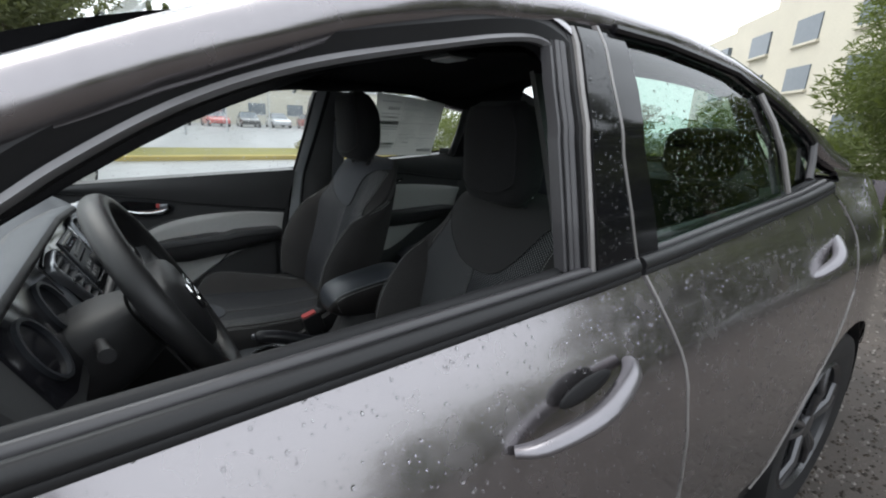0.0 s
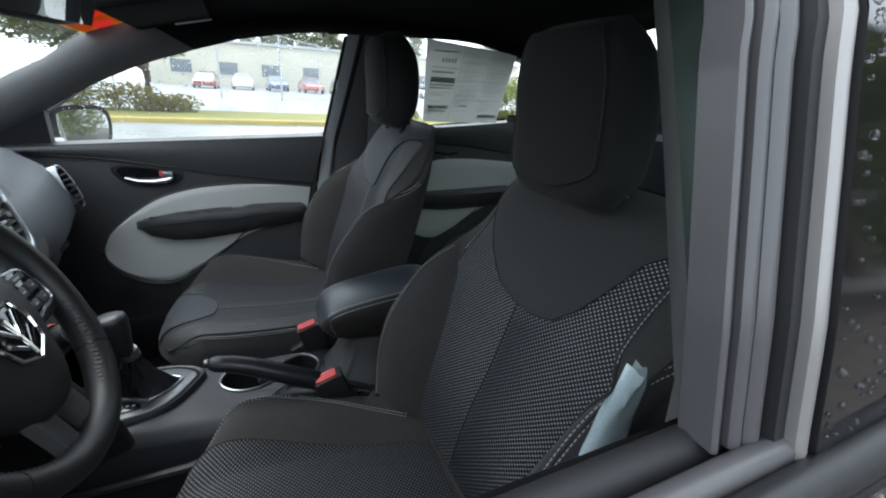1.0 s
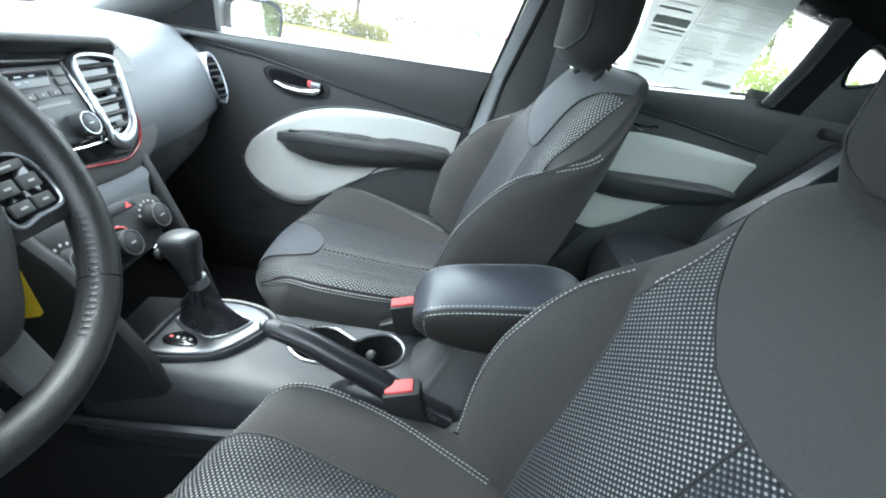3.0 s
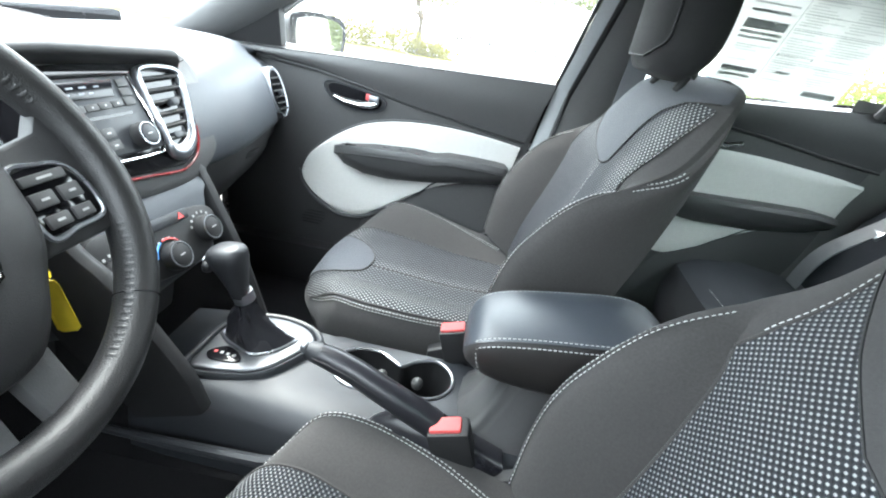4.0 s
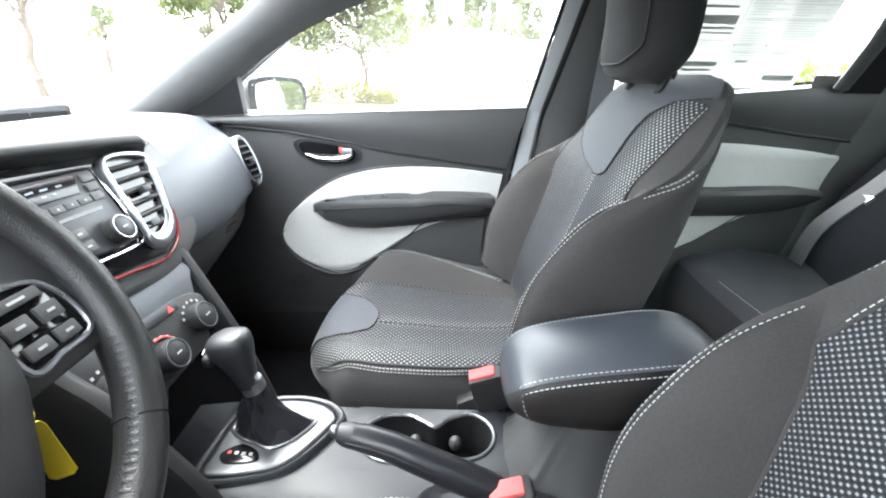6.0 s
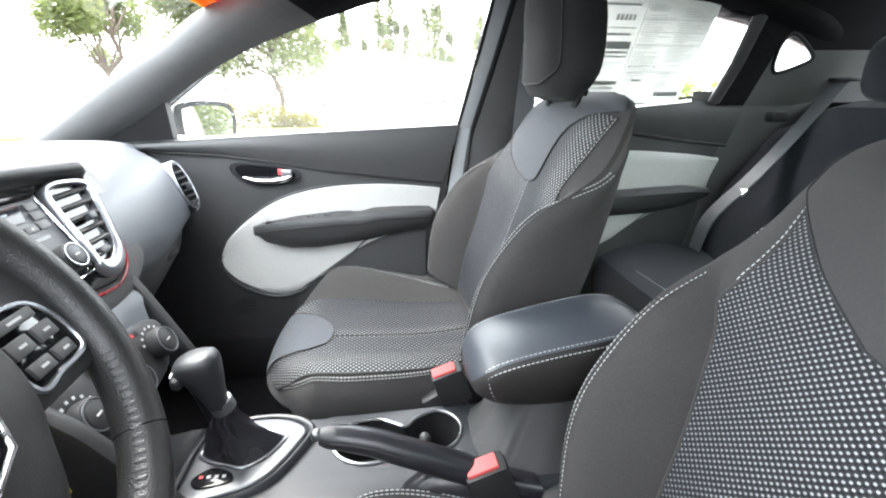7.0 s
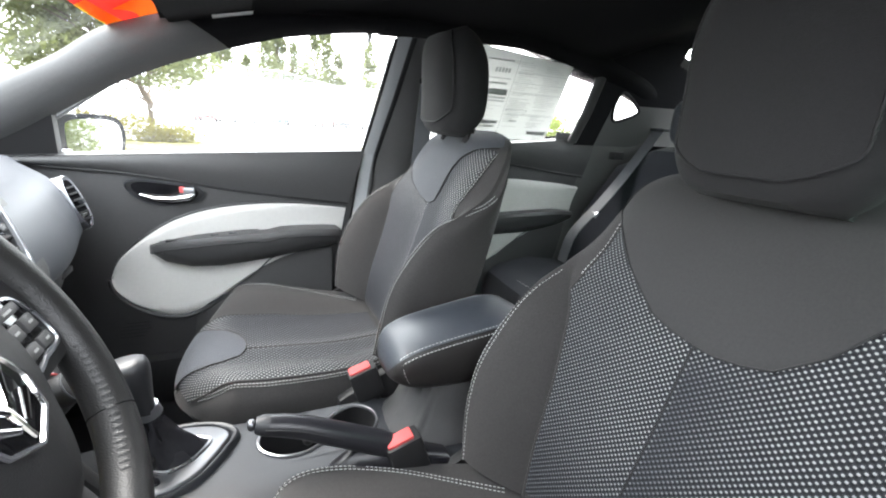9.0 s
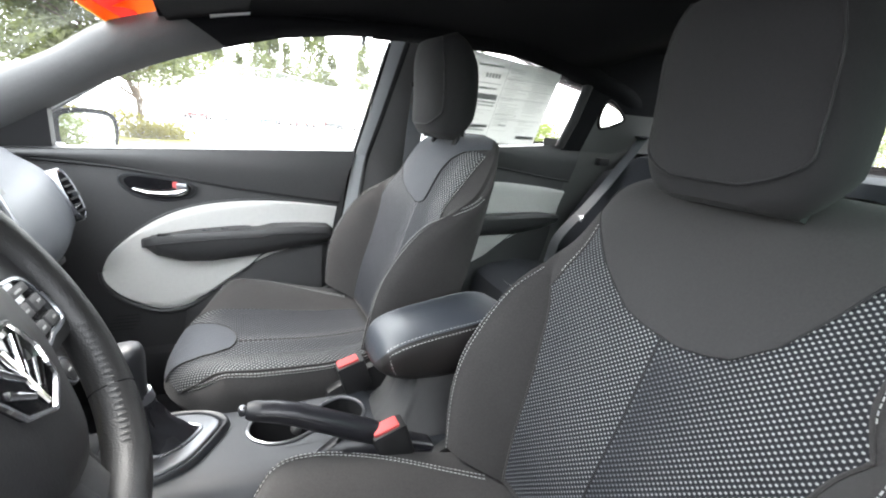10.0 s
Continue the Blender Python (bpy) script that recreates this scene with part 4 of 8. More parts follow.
    part("mesh_panel", sheet_uv(cmesh, 48, 44, fade=cushion_glint, grain=1.0 if driver else 1.45), MESH, cushion, "black open-mesh fabric with light threads")
    PATCH_HI = [(0.695, -0.10), (0.705, 0.0), (0.735, 0.10), (0.785, 0.20), (0.835, 0.27), (0.95, 0.50), (0.985, 0.52)]
    PATCH_LO = [(0.695, -0.14), (0.705, -0.26), (0.725, -0.34), (0.80, -0.41), (0.88, -0.40), (0.95, -0.34), (0.985, -0.32)]
    def cpatch(a, b):
        c = lerp(0.695, 0.985, b ** 1.5)
        return st.on_cushion(lerp(table_lin(PATCH_LO, c), table_lin(PATCH_HI, c), a), c, 0.0056)
    part("front_panel", sheet_uv(cpatch, 28, 30), BIB, cushion, "plain grey cloth insert")
    edge = [cpatch(0, k / 30) for k in range(30, -1, -1)] + [cpatch(1, k / 30) for k in range(31)]
    part("panel_seam", tube(edge, 0.0014, 6), CLOTH, cushion)
    for sg in (1, -1):
        line = [(0.10, 0.70), (0.21, 0.77), (0.37, 0.87), (0.54, 0.92), (0.70, 0.94), (0.84, 0.93), (0.90, 0.89), (0.955, 0.78)] if sg * st.flat_side <= 0 else [(0.06, 0.945), (0.78, 0.945), (0.86, 0.92), (0.92, 0.85), (0.955, 0.75)]
        ws = [(sg * table(line, c), c) for c in [line[0][0] + (line[-1][0] - line[0][0]) * k / 60 for k in range(61)]]
        P, N = [st.on_cushion(w, c, 0.0012) for w, c in ws], [st.cushion_n(w, c) for w, c in ws]
        for sh in (-0.003, 0.003):
            part("stitching", dashes(P, N, shift=sh), THREAD, cushion, "double row of light stitching")
        part("edge_seam", tube(P, 0.0015, 6), CLOTH, cushion)
        ws = [((mesh_hi if sg > 0 else mesh_lo)(c), c) for c in [0.06 + 0.90 * k / 40 for k in range(41)]]
        part("seam", tube([st.on_cushion(w, c, 0.003) for w, c in ws], 0.002, 6), CLOTH, cushion)
    part("seam", tube([st.on_cushion(-0.20, c, 0.0036) for c in [0.05 + 0.645 * k / 30 for k in range(31)]], 0.0018, 6), CLOTH, cushion)
    # base, hinge covers and runners
    part("seat_base", box((at[0] - 0.16, at[1], at[2] - 0.20), (0.40, 0.38, 0.12), 0.02), PLASTIC, seat)
    for sg in (1, -1):
        part("runner", box((at[0] - 0.15, at[1] + sg * 0.18, 0.27), (0.5, 0.04, 0.03), 0.005), PLASTIC, seat)
        part("hinge_cover", prism([Vector((at[0] + x, at[1] + sg * 0.225, at[2] + z)) for x, z in ((-0.14, -0.13), (0.10, -0.14), (0.12, 0.02), (0.05, 0.07), (-0.02, 0.02), (-0.14, -0.04))], (0, sg * 0.02, 0), 0.006), PLASTIC, seat)
    # headrest
    hc = st.at + st.up * (st.L + 0.063) + st.fw * 0.060 + (Vector((0, 0, 0.010)) if driver else Vector((0.016, 0, 0.019)))
    R = Matrix.Rotation(radians(-2), 3, "Y")
    def hr_rings(front=0.0):
        out = []
        for j in range(21):
            v = -1 + 2 * j / 20
            z = 0.114 * v
            wid = 0.118 * (1 - abs(v) ** 5 * 0.22) * 0.93 * table_lin([(-1, 0.86), (-0.6, 1.0), (0.4, 0.98), (1, 0.84)], v)
            dep = 0.058 * (1 - abs(v) ** 4) ** 0.4 * table_lin([(-1, 0.95), (0.2, 1.0), (1, 0.9)], v) + 0.004
            row = []
            for i in range(32):
                ph = 2 * math.pi * i / 32
                cx, sy = math.cos(ph), math.sin(ph)
                px = math.copysign(abs(cx) ** 0.62, cx) * dep
                py = math.copysign(abs(sy) ** 0.55, sy) * wid
                if cx > 0:
                    px, py = px * 0.82, py * (1 - 0.26 * cx)
                px += 0.018 * (py / 0.118) ** 2
                row.append(hc + R @ Vector((px - 0.015 * v * v, py, z)))
            out.append(row)
        return out
    headrest = part("headrest", loft(hr_rings()), SHADED_CLOTH, seat, "dark grey cloth headrest")
    def hr_wid(v):
        return 0.118 * (1 - abs(v) ** 5 * 0.22) * 0.93 * table_lin([(-1, 0.86), (-0.6, 1.0), (0.4, 0.98), (1, 0.84)], v)
    def face(py, v, lift):
        wid = 0.118 * (1 - abs(v) ** 5 * 0.22) * 0.93 * table_lin([(-1, 0.86), (-0.6, 1.0), (0.4, 0.98), (1, 0.84)], v)
        dep = 0.058 * (1 - abs(v) ** 4) ** 0.4 * table_lin([(-1, 0.95), (0.2, 1.0), (1, 0.9)], v) + 0.004
        px = -dep * (1 - min(abs(py) / wid, 0.999) ** (2 / 0.55)) ** 0.31 + 0.018 * (py / 0.118) ** 2 - 0.015 * v * v
        return hc + R @ Vector((px - lift, py, 0.114 * v))
    def hpanel(a, b):
        v = lerp(-0.72, 0.90, b)
        h = 0.82 * hr_wid(v) * min(1, (b + 0.02) / 0.16) ** 0.35
        return face(lerp(-h, h, a), v, 0.0030)
    part("headrest_panel", sheet_uv(hpanel, 24, 24), SHADED_CLOTH, headrest, "grey cloth front panel")
    def hpanel_rim(a, b):
        v = lerp(-0.72, 0.90, b)
        h = 0.82 * hr_wid(v) * min(1, (b + 0.02) / 0.16) ** 0.35
        return face(lerp(-h, h, a), v, 0.0036)
    rim = [hpanel_rim(0, k / 24) for k in range(24, -1, -1)] + [hpanel_rim(k / 24, 0) for k in range(1, 24)] + [hpanel_rim(1, k / 24) for k in range(25)]
    part("panel_seam", tube(rim, 0.0016, 6), RUBBER, headrest, "dark seam round the panel")
    for sg in (1, -1):
        p0 = st.at + st.up * (st.L - 0.03) + st.fw * 0.0 + Vector((0, sg * 0.062, 0))
        part("headrest_post", tube([p0, p0 + st.up * 0.075], 0.007, 10), PLASTIC, headrest)
        part("post_collar", disc(p0 + st.up * 0.028, st.up, 0.013, 0.012, 14, 0.003), WHITE if sg * inboard < 0 else PLASTIC, headrest, "light plastic post collar" if sg * inboard < 0 else "")
    return seat


PASSENGER_AT = (-0.045, 0.358, 0.575)
DRIVER_AT = (0.015, -0.347, 0.548)
front_seat("car_seat", PASSENGER_AT, "dark grey cloth passenger seat with mesh panels and light stitching", 22.0, -1)
front_seat("car_seat", DRIVER_AT, "dark grey cloth driver's seat with mesh panels and light stitching", 22.0, 1)


def rear_seat():
    seat = thing("rear_bench", "dark cloth rear bench seat with three headrests", "car seat", at=(0.75, 0, 0.26))
    rings = []
    for k in range(25):
        y = -0.66 + 1.32 * k / 24
        dip = 0.018 * (math.cos(2 * math.pi * (abs(y) - 0.34) / 0.66)) - 0.02 * smooth(0.55, 0.66, abs(y))
        prof = [(0.95, 0.36), (0.47, 0.36), (0.445, 0.42), (0.435, 0.50), (0.455, 0.555 - dip * 0.3), (0.50, 0.578 - dip * 0.4), (0.62, 0.57 - dip), (0.80, 0.545 - dip), (0.95, 0.52)]
        rings.append([Vector((x, y, z)) for x, z in prof])
    part("bench_cushion", loft(rings), REAR_CLOTH, seat, "dark cloth bench cushion")
    rings = []
    for k in range(25):
        y = -0.66 + 1.32 * k / 24
        dip = 0.02 * math.cos(2 * math.pi * (abs(y) - 0.34) / 0.66)
        drop = 0.07 * smooth(0.5, 0.66, abs(y))
        prof = [(1.05, 0.45), (0.80, 0.50), (0.815 + dip, 0.60), (0.875 + dip, 0.78), (0.945 + dip * 0.5, 0.95 - drop), (0.99, 1.02 - drop), (1.05, 1.035 - drop), (1.12, 1.0 - drop), (1.15, 0.5)]
        rings.append([Vector((x, y, z)) for x, z in prof])
    part("bench_backrest", loft(rings), REAR_CLOTH, seat, "dark cloth bench backrest")
    for y in (-0.37, 0.37):
        part("rear_headrest", ellipsoid((1.06, y, 1.115), (0.055, 0.125, 0.085), 24, 12, 0.55), REAR_CLOTH, seat, "dark cloth rear headrest")
        for dy in (-0.05, 0.05):
            part("headrest_post", tube([(1.065, y + dy, 0.98), (1.06, y + dy, 1.06)], 0.006, 8), CHROME, seat)
    part("rear_headrest", ellipsoid((1.045, 0.06, 1.05), (0.05, 0.095, 0.060), 24, 12, 0.55), REAR_CLOTH, seat, "low dark cloth centre headrest")
    for y in (-0.22, 0.22):
        part("seam", tube([(0.445, y, 0.52), (0.50, y, 0.585), (0.62, y, 0.576), (0.78, y, 0.553)], 0.003, 6), REAR_CLOTH, seat)
    part("stitching", dashes([(0.47, -0.5 + 0.05 * i, 0.585) for i in range(21)], [(0, 0, 1)] * 21), THREAD, seat)


rear_seat()


# ---- doors ----
def between(low, high, y_of, n=40, m=10):
    """Sheet between two (x, z) curves; y_of(x, z, b) gives the depth."""
    A, B = spline([(x, z, 0) for x, z in low], n + 1), spline([(x, z, 0) for x, z in high], n + 1)
    def f(a, b):
        i = min(int(a * n + 0.5), n)
        p = A[i].lerp(B[i], b)
        return (p.x, y_of(p.x, p.y, b), p.y)
    return sheet_uv(f, n, m)


def edge_roll(b, w=0.10):
    return smooth(0, w, b) * smooth(1, 1 - w, b)


def inner_front(door, s, name="door_trim"):
    base = between([(-0.90, 0.34), (-0.6, 0.33), (-0.3, 0.33), (-0.105, 0.34)], [(-0.885, 0.925), (-0.6, 0.938), (-0.3, 0.954), (-0.005, 0.968)], lambda x, z, b: s * (0.705 - 0.012 * math.sin(math.pi * b)), 40, 24)
    trim = part(name, base, LOWTRIM, door, "black moulded door trim")
    part("upper_pad", between([(-0.80, 0.918), (-0.622, 0.905), (-0.48, 0.882), (-0.347, 0.857), (-0.2, 0.836), (-0.045, 0.816)],
                              [(-0.86, 0.932), (-0.622, 0.942), (-0.48, 0.949), (-0.347, 0.955), (-0.2, 0.962), (0.0, 0.972)],
                              lambda x, z, b: s * (0.700 - 0.018 * math.sin(math.pi * min(b * 0.62 + 0.12, 1)) - 0.004), 40, 10), SOFT, trim, "smooth black upper door pad")
    part("sill_cap", between([(-0.86, 0.932), (-0.5, 0.950), (0.0, 0.972)], [(-0.86, 0.937), (-0.5, 0.955), (0.0, 0.977)], lambda x, z, b: s * lerp(0.690, 0.735, b), 30, 2), SOFT, trim)
    part("crease_trim", tube([(x, s * 0.694, z) for x, z in ((-0.78, 0.915), (-0.622, 0.902), (-0.48, 0.879), (-0.347, 0.854), (-0.2, 0.833), (-0.045, 0.813))], 0.004, 8), PLASTIC, trim)
    top = [(-0.657, 0.628), (-0.645, 0.660), (-0.625, 0.690), (-0.572, 0.737), (-0.5, 0.781), (-0.42, 0.806), (-0.33, 0.818), (-0.231, 0.820), (-0.14, 0.814), (-0.052, 0.803)]
    low = [(-0.657, 0.622), (-0.650, 0.590), (-0.618, 0.550), (-0.560, 0.515), (-0.505, 0.505), (-0.45, 0.520), (-0.395, 0.556), (-0.301, 0.621), (-0.2, 0.665), (-0.07, 0.69)]
    part("door_insert", between(low, top, lambda x, z, b: s * (0.694 - 0.010 * edge_roll(b, 0.06) + 0.008 * math.sin(math.pi * b)), 60, 20), INSERT, trim, "light grey vinyl door insert")
    lipline = [top[0]] + low[:7]
    part("insert_lip", tube([(p.x - 0.004, s * 0.694, p.y - 0.005) for p in spline([(x, z, 0) for x, z in lipline], 40)], 0.0075, 8), SOFT, trim, "raised lip under the insert")
    part("insert_edge", tube([(x, s * 0.692, z) for x, z in [(p.x, p.y) for p in spline([(x, z, 0) for x, z in top], 40)]], 0.003, 6), SOFT, trim)
    # armrest
    rows = [(-0.566, 0.712, 0.704, 0.012), (-0.556, 0.716, 0.684, 0.030), (-0.530, 0.7265, 0.662, 0.050), (-0.47, 0.735, 0.642, 0.062), (-0.40, 0.741, 0.639, 0.068), (-0.33, 0.745, 0.647, 0.072), (-0.275, 0.7455, 0.655, 0.074),
            (-0.24, 0.754, 0.661, 0.076), (-0.18, 0.755, 0.674, 0.076), (-0.12, 0.754, 0.684, 0.075), (-0.085, 0.752, 0.690, 0.072), (-0.072, 0.742, 0.700, 0.060)]
    rings = []
    for x, zt, zb, d in rows:
        prof = [(0.70, zt - 0.004), (0.70 - d * 0.55, zt), (0.70 - d * 0.92, zt - 0.002), (0.70 - d, zt - 0.012), (0.70 - d * 0.98, zt - 0.024), (0.70 - d * 0.86, lerp(zb, zt, 0.45)), (0.70 - d * 0.55, lerp(zb, zt, 0.12)), (0.70, zb)]
        rings.append([Vector((x, s * y, z)) for y, z in prof])
    arm = part("armrest", loft(rings), SOFT, door, "padded black door armrest")
    part("armrest_seam", tube([(x, s * (0.70 - d * 1.0 - 0.0005), zt - 0.022) for x, zt, zb, d in rows[1:-1]], 0.0016, 6), PLASTIC, arm)
    plate = [(-0.542, 0.7185, 0.014, 0.032), (-0.45, 0.7335, 0.014, 0.052), (-0.34, 0.742, 0.014, 0.058), (-0.30, 0.7435, 0.02, 0.05)]
    part("switch_plate", loft([[Vector((x, s * (0.70 - a), z)), Vector((x, s * (0.70 - b), z)), Vector((x, s * (0.70 - b), z + 0.0022)), Vector((x, s * (0.70 - a), z + 0.0035))] for x, z, a, b in plate]), SOFT, arm, "black window switch plate")
    for x, w in ((-0.50, 0.05), (-0.41, 0.02), (-0.365, 0.02)):
        z = table_lin([(-0.552, 0.7215), (-0.45, 0.7370), (-0.30, 0.7480)], x) - 0.002
        part("window_switch", box((x, s * 0.664, z), (w, 0.016, 0.007), 0.002), GLOSS if w > 0.03 else CONSOLE, arm, "black switch")
        if w < 0.03:
            part("switch_mark", box((x, s * 0.664, z + 0.0038), (0.006, 0.004, 0.0006), 0), LEGEND, arm)
    # map pocket
    part("map_pocket", between([(-0.50, 0.35), (-0.4, 0.34), (-0.3, 0.34), (-0.2, 0.34), (-0.105, 0.35)], [(-0.47, 0.513), (-0.395, 0.554), (-0.31, 0.618), (-0.245, 0.665), (-0.095, 0.678)],
                               lambda x, z, b: s * (0.700 - 0.045 * math.sin(math.pi * min(1, b * 0.5 + 0.42)) * smooth(-0.52, -0.38, x)), 40, 16), LOWTRIM, trim, "black moulded map pocket")
    part("pocket_edge", tube([(x, s * (0.700 - 0.014 * smooth(-0.52, -0.38, x) - 0.002), z) for x, z in [(p.x, p.y) for p in spline([(-0.50, 0.506, 0), (-0.395, 0.556, 0), (-0.31, 0.62, 0), (-0.245, 0.668, 0), (-0.095, 0.68, 0)], 30)]], 0.0022, 6), CONSOLE, trim)
    # release handle in its bowl
    bez = spline([(-0.602, 0.866, 0), (-0.585, 0.882, 0), (-0.52, 0.876, 0), (-0.447, 0.862, 0), (-0.43, 0.845, 0), (-0.452, 0.824, 0), (-0.52, 0.818, 0), (-0.575, 0.834, 0)], 40, True)
    bowl = part("handle_bowl", prism([Vector((p.x, s * 0.702, p.y)) for p in bez], (0, -s * 0.008, 0), 0.003), PLASTIC, door, "black bowl round the door handle")
    inner = [Vector((p.x, p.y, 0)).lerp(Vector((-0.516, 0.850, 0)), 0.14) for p in bez]
    part("bowl_recess", prism([Vector((p.x, s * 0.6935, p.y)) for p in inner], (0, -s * 0.001, 0), 0), GLOSS, bowl)
    part("handle_rim", closed_tube([Vector((p.x, s * 0.692, p.y)) for p in bez], 0.0022, 6, up=(0, 1, 0)), CONSOLE, bowl)
    part("release_lever", tube([(-0.572, s * 0.690, 0.845), (-0.54, s * 0.682, 0.836), (-0.50, s * 0.680, 0.834), (-0.468, s * 0.682, 0.838), (-0.452, s * 0.684, 0.846)], [0.004, 0.007, 0.0075, 0.009, 0.007], 10), CHROME, bowl, "chrome release lever")
    part("lever_block", box((-0.462, s * 0.684, 0.853), (0.026, 0.014, 0.022), 0.004), SATIN, bowl)
    part("lock_button", box((-0.478, s * 0.686, 0.858), (0.012, 0.012, 0.016), 0.003), RED, bowl, "red lock button")
    # speaker grille
    for k in range(5):
        part("speaker_slot", box((-0.63 + 0.004 * k, s * 0.6938, 0.455 + 0.010 * k), (0.07 - 0.008 * abs(k - 2), 0.002, 0.0022), 0.0006), PLASTIC, trim)


def inner_rear(door, s):
    trim = part("door_trim", between([(0.16, 0.34), (0.35, 0.34), (0.55, 0.42), (0.70, 0.52)], [(0.155, 0.985), (0.35, 1.0), (0.6, 1.02), (0.875, 1.045)], lambda x, z, b: s * (0.70 - 0.012 * math.sin(math.pi * b)), 36, 24), SOFT, door, "black moulded door trim")
    part("upper_pad", between([(0.16, 0.955), (0.35, 0.958), (0.53, 0.945), (0.70, 0.922), (0.845, 0.905)], [(0.16, 0.99), (0.35, 1.004), (0.53, 1.016), (0.70, 1.03), (0.875, 1.048)], lambda x, z, b: s * (0.694 - 0.02 * math.sin(math.pi * min(b * 0.62 + 0.12, 1))), 36, 10), SOFT, trim, "smooth black upper door pad")
    part("sill_cap", between([(0.16, 0.99), (0.5, 1.014), (0.875, 1.048)], [(0.16, 0.994), (0.5, 1.018), (0.875, 1.052)], lambda x, z, b: s * lerp(0.683, 0.72, b), 20, 2), SOFT, trim)
    part("crease_trim", tube([(x, s * 0.688, z) for x, z in ((0.16, 0.952), (0.35, 0.954), (0.53, 0.941), (0.70, 0.918), (0.845, 0.902))], 0.004, 8), PLASTIC, trim)
    part("door_insert", between([(0.24, 0.72), (0.30, 0.62), (0.40, 0.58), (0.479, 0.606), (0.55, 0.65), (0.643, 0.70), (0.80, 0.76)], [(0.24, 0.76), (0.29, 0.83), (0.40, 0.885), (0.53, 0.892), (0.68, 0.882), (0.76, 0.874), (0.832, 0.864)],
                                lambda x, z, b: s * (0.690 - 0.008 * edge_roll(b, 0.06) + 0.006 * math.sin(math.pi * b)), 48, 16), INSERT, trim, "light grey vinyl door insert")
    rows = [(0.28, 0.765, 0.75, 0.02), (0.33, 0.772, 0.70, 0.05), (0.45, 0.776, 0.690, 0.07), (0.60, 0.782, 0.695, 0.072), (0.72, 0.785, 0.715, 0.07), (0.785, 0.778, 0.735, 0.06), (0.80, 0.768, 0.75, 0.04)]
    rings = []
    for x, zt, zb, d in rows:
        prof = [(0.70, zt - 0.004), (0.70 - d * 0.55, zt), (0.70 - d * 0.92, zt - 0.002), (0.70 - d, zt - 0.012), (0.70 - d * 0.86, lerp(zb, zt, 0.45)), (0.70 - d * 0.5, lerp(zb, zt, 0.1)), (0.70, zb)]
        rings.append([Vector((x, s * y, z)) for y, z in prof])
    arm = part("armrest", loft(rings), SOFT, door, "padded black door armrest")
    part("map_pocket", between([(0.25, 0.36), (0.40, 0.36), (0.55, 0.43), (0.72, 0.55)], [(0.40, 0.575), (0.50, 0.62), (0.60, 0.692), (0.79, 0.735)], lambda x, z, b: s * (0.697 - 0.035 * math.sin(math.pi * min(1, b * 0.5 + 0.4))), 30, 12), LOWTRIM, trim, "black moulded map pocket")
    part("pocket_edge", tube([(x, s * 0.684, z) for x, z in ((0.42, 0.58), (0.50, 0.62), (0.60, 0.693), (0.68, 0.72), (0.785, 0.737))], 0.002, 6), CONSOLE, trim)
    part("release_lever", tube([(0.40, s * 0.683, 0.915), (0.45, s * 0.676, 0.908), (0.49, s * 0.68, 0.915)], 0.007, 8), CHROME, door, "chrome release lever")


def outer_front(door, s):
    skin = outer_skin("outer_skin", lambda z: (-1.015, front_seam(z)), belt_z, lambda x: 0.26, door, s, nx=40, nz=26, label="wet dark grey metallic door skin with raindrops")
    outer_belt(door, s, -0.90, 0.086)


def outer_belt(door, s, x0, x1):
    xs = [lerp(x0, x1, k / 30) for k in range(31)]
    def belt_z(x):
        return table_lin(BELT_LINE, x) - (0.03 if s > 0 else 0.0)
    # black weather strip on the outside, grey lip, slot and inner seal
    part("belt_moulding", loft([[Vector((x, s * y, belt_z(x) + z)) for y, z in ((0.766, -0.008), (0.7745, -0.0065), (0.7765, -0.002), (0.7758, 0.003), (0.7725, 0.0075), (0.768, 0.0105), (0.7625, 0.011), (0.758, 0.008), (0.755, 0.0), (0.760, -0.008))] for x in xs]), BELTGREY, door, "wet grey belt moulding")
    part("belt_wiper", loft([[Vector((x, s * y, belt_z(x) + z)) for y, z in ((0.764, -0.018), (0.776, -0.0155), (0.7775, -0.010), (0.776, -0.0065), (0.764, -0.006))] for x in xs]), RUBBER, door, "thin black rubber wiper strip")
    part("belt_lip", loft([[Vector((x, s * y, belt_z(x) + z)) for y, z in ((0.757, 0.006), (0.7565, 0.011), (0.7535, 0.0145), (0.749, 0.0155), (0.7445, 0.0135), (0.741, 0.008), (0.742, -0.02), (0.755, -0.02))] for x in xs]), FRAMEPAINT, door, "grey painted inner lip")
    part("glass_seal", loft([[Vector((x, s * y, belt_z(x) + z)) for y, z in ((0.738, 0.0), (0.737, 0.008), (0.733, 0.0125), (0.727, 0.0145), (0.721, 0.0125), (0.717, 0.007), (0.715, 0.0), (0.722, -0.03), (0.735, -0.03))] for x in xs]), RUBBER, door, "black rubber window seal")


def offset_path(path, d):
    out = []
    n = len(path)
    for i, p in enumerate(path):
        t = (path[min(i + 1, n - 1)] - path[max(i - 1, 0)]).normalized()
        out.append(p + Vector((t.y, -t.x, 0)) * d)
    return out


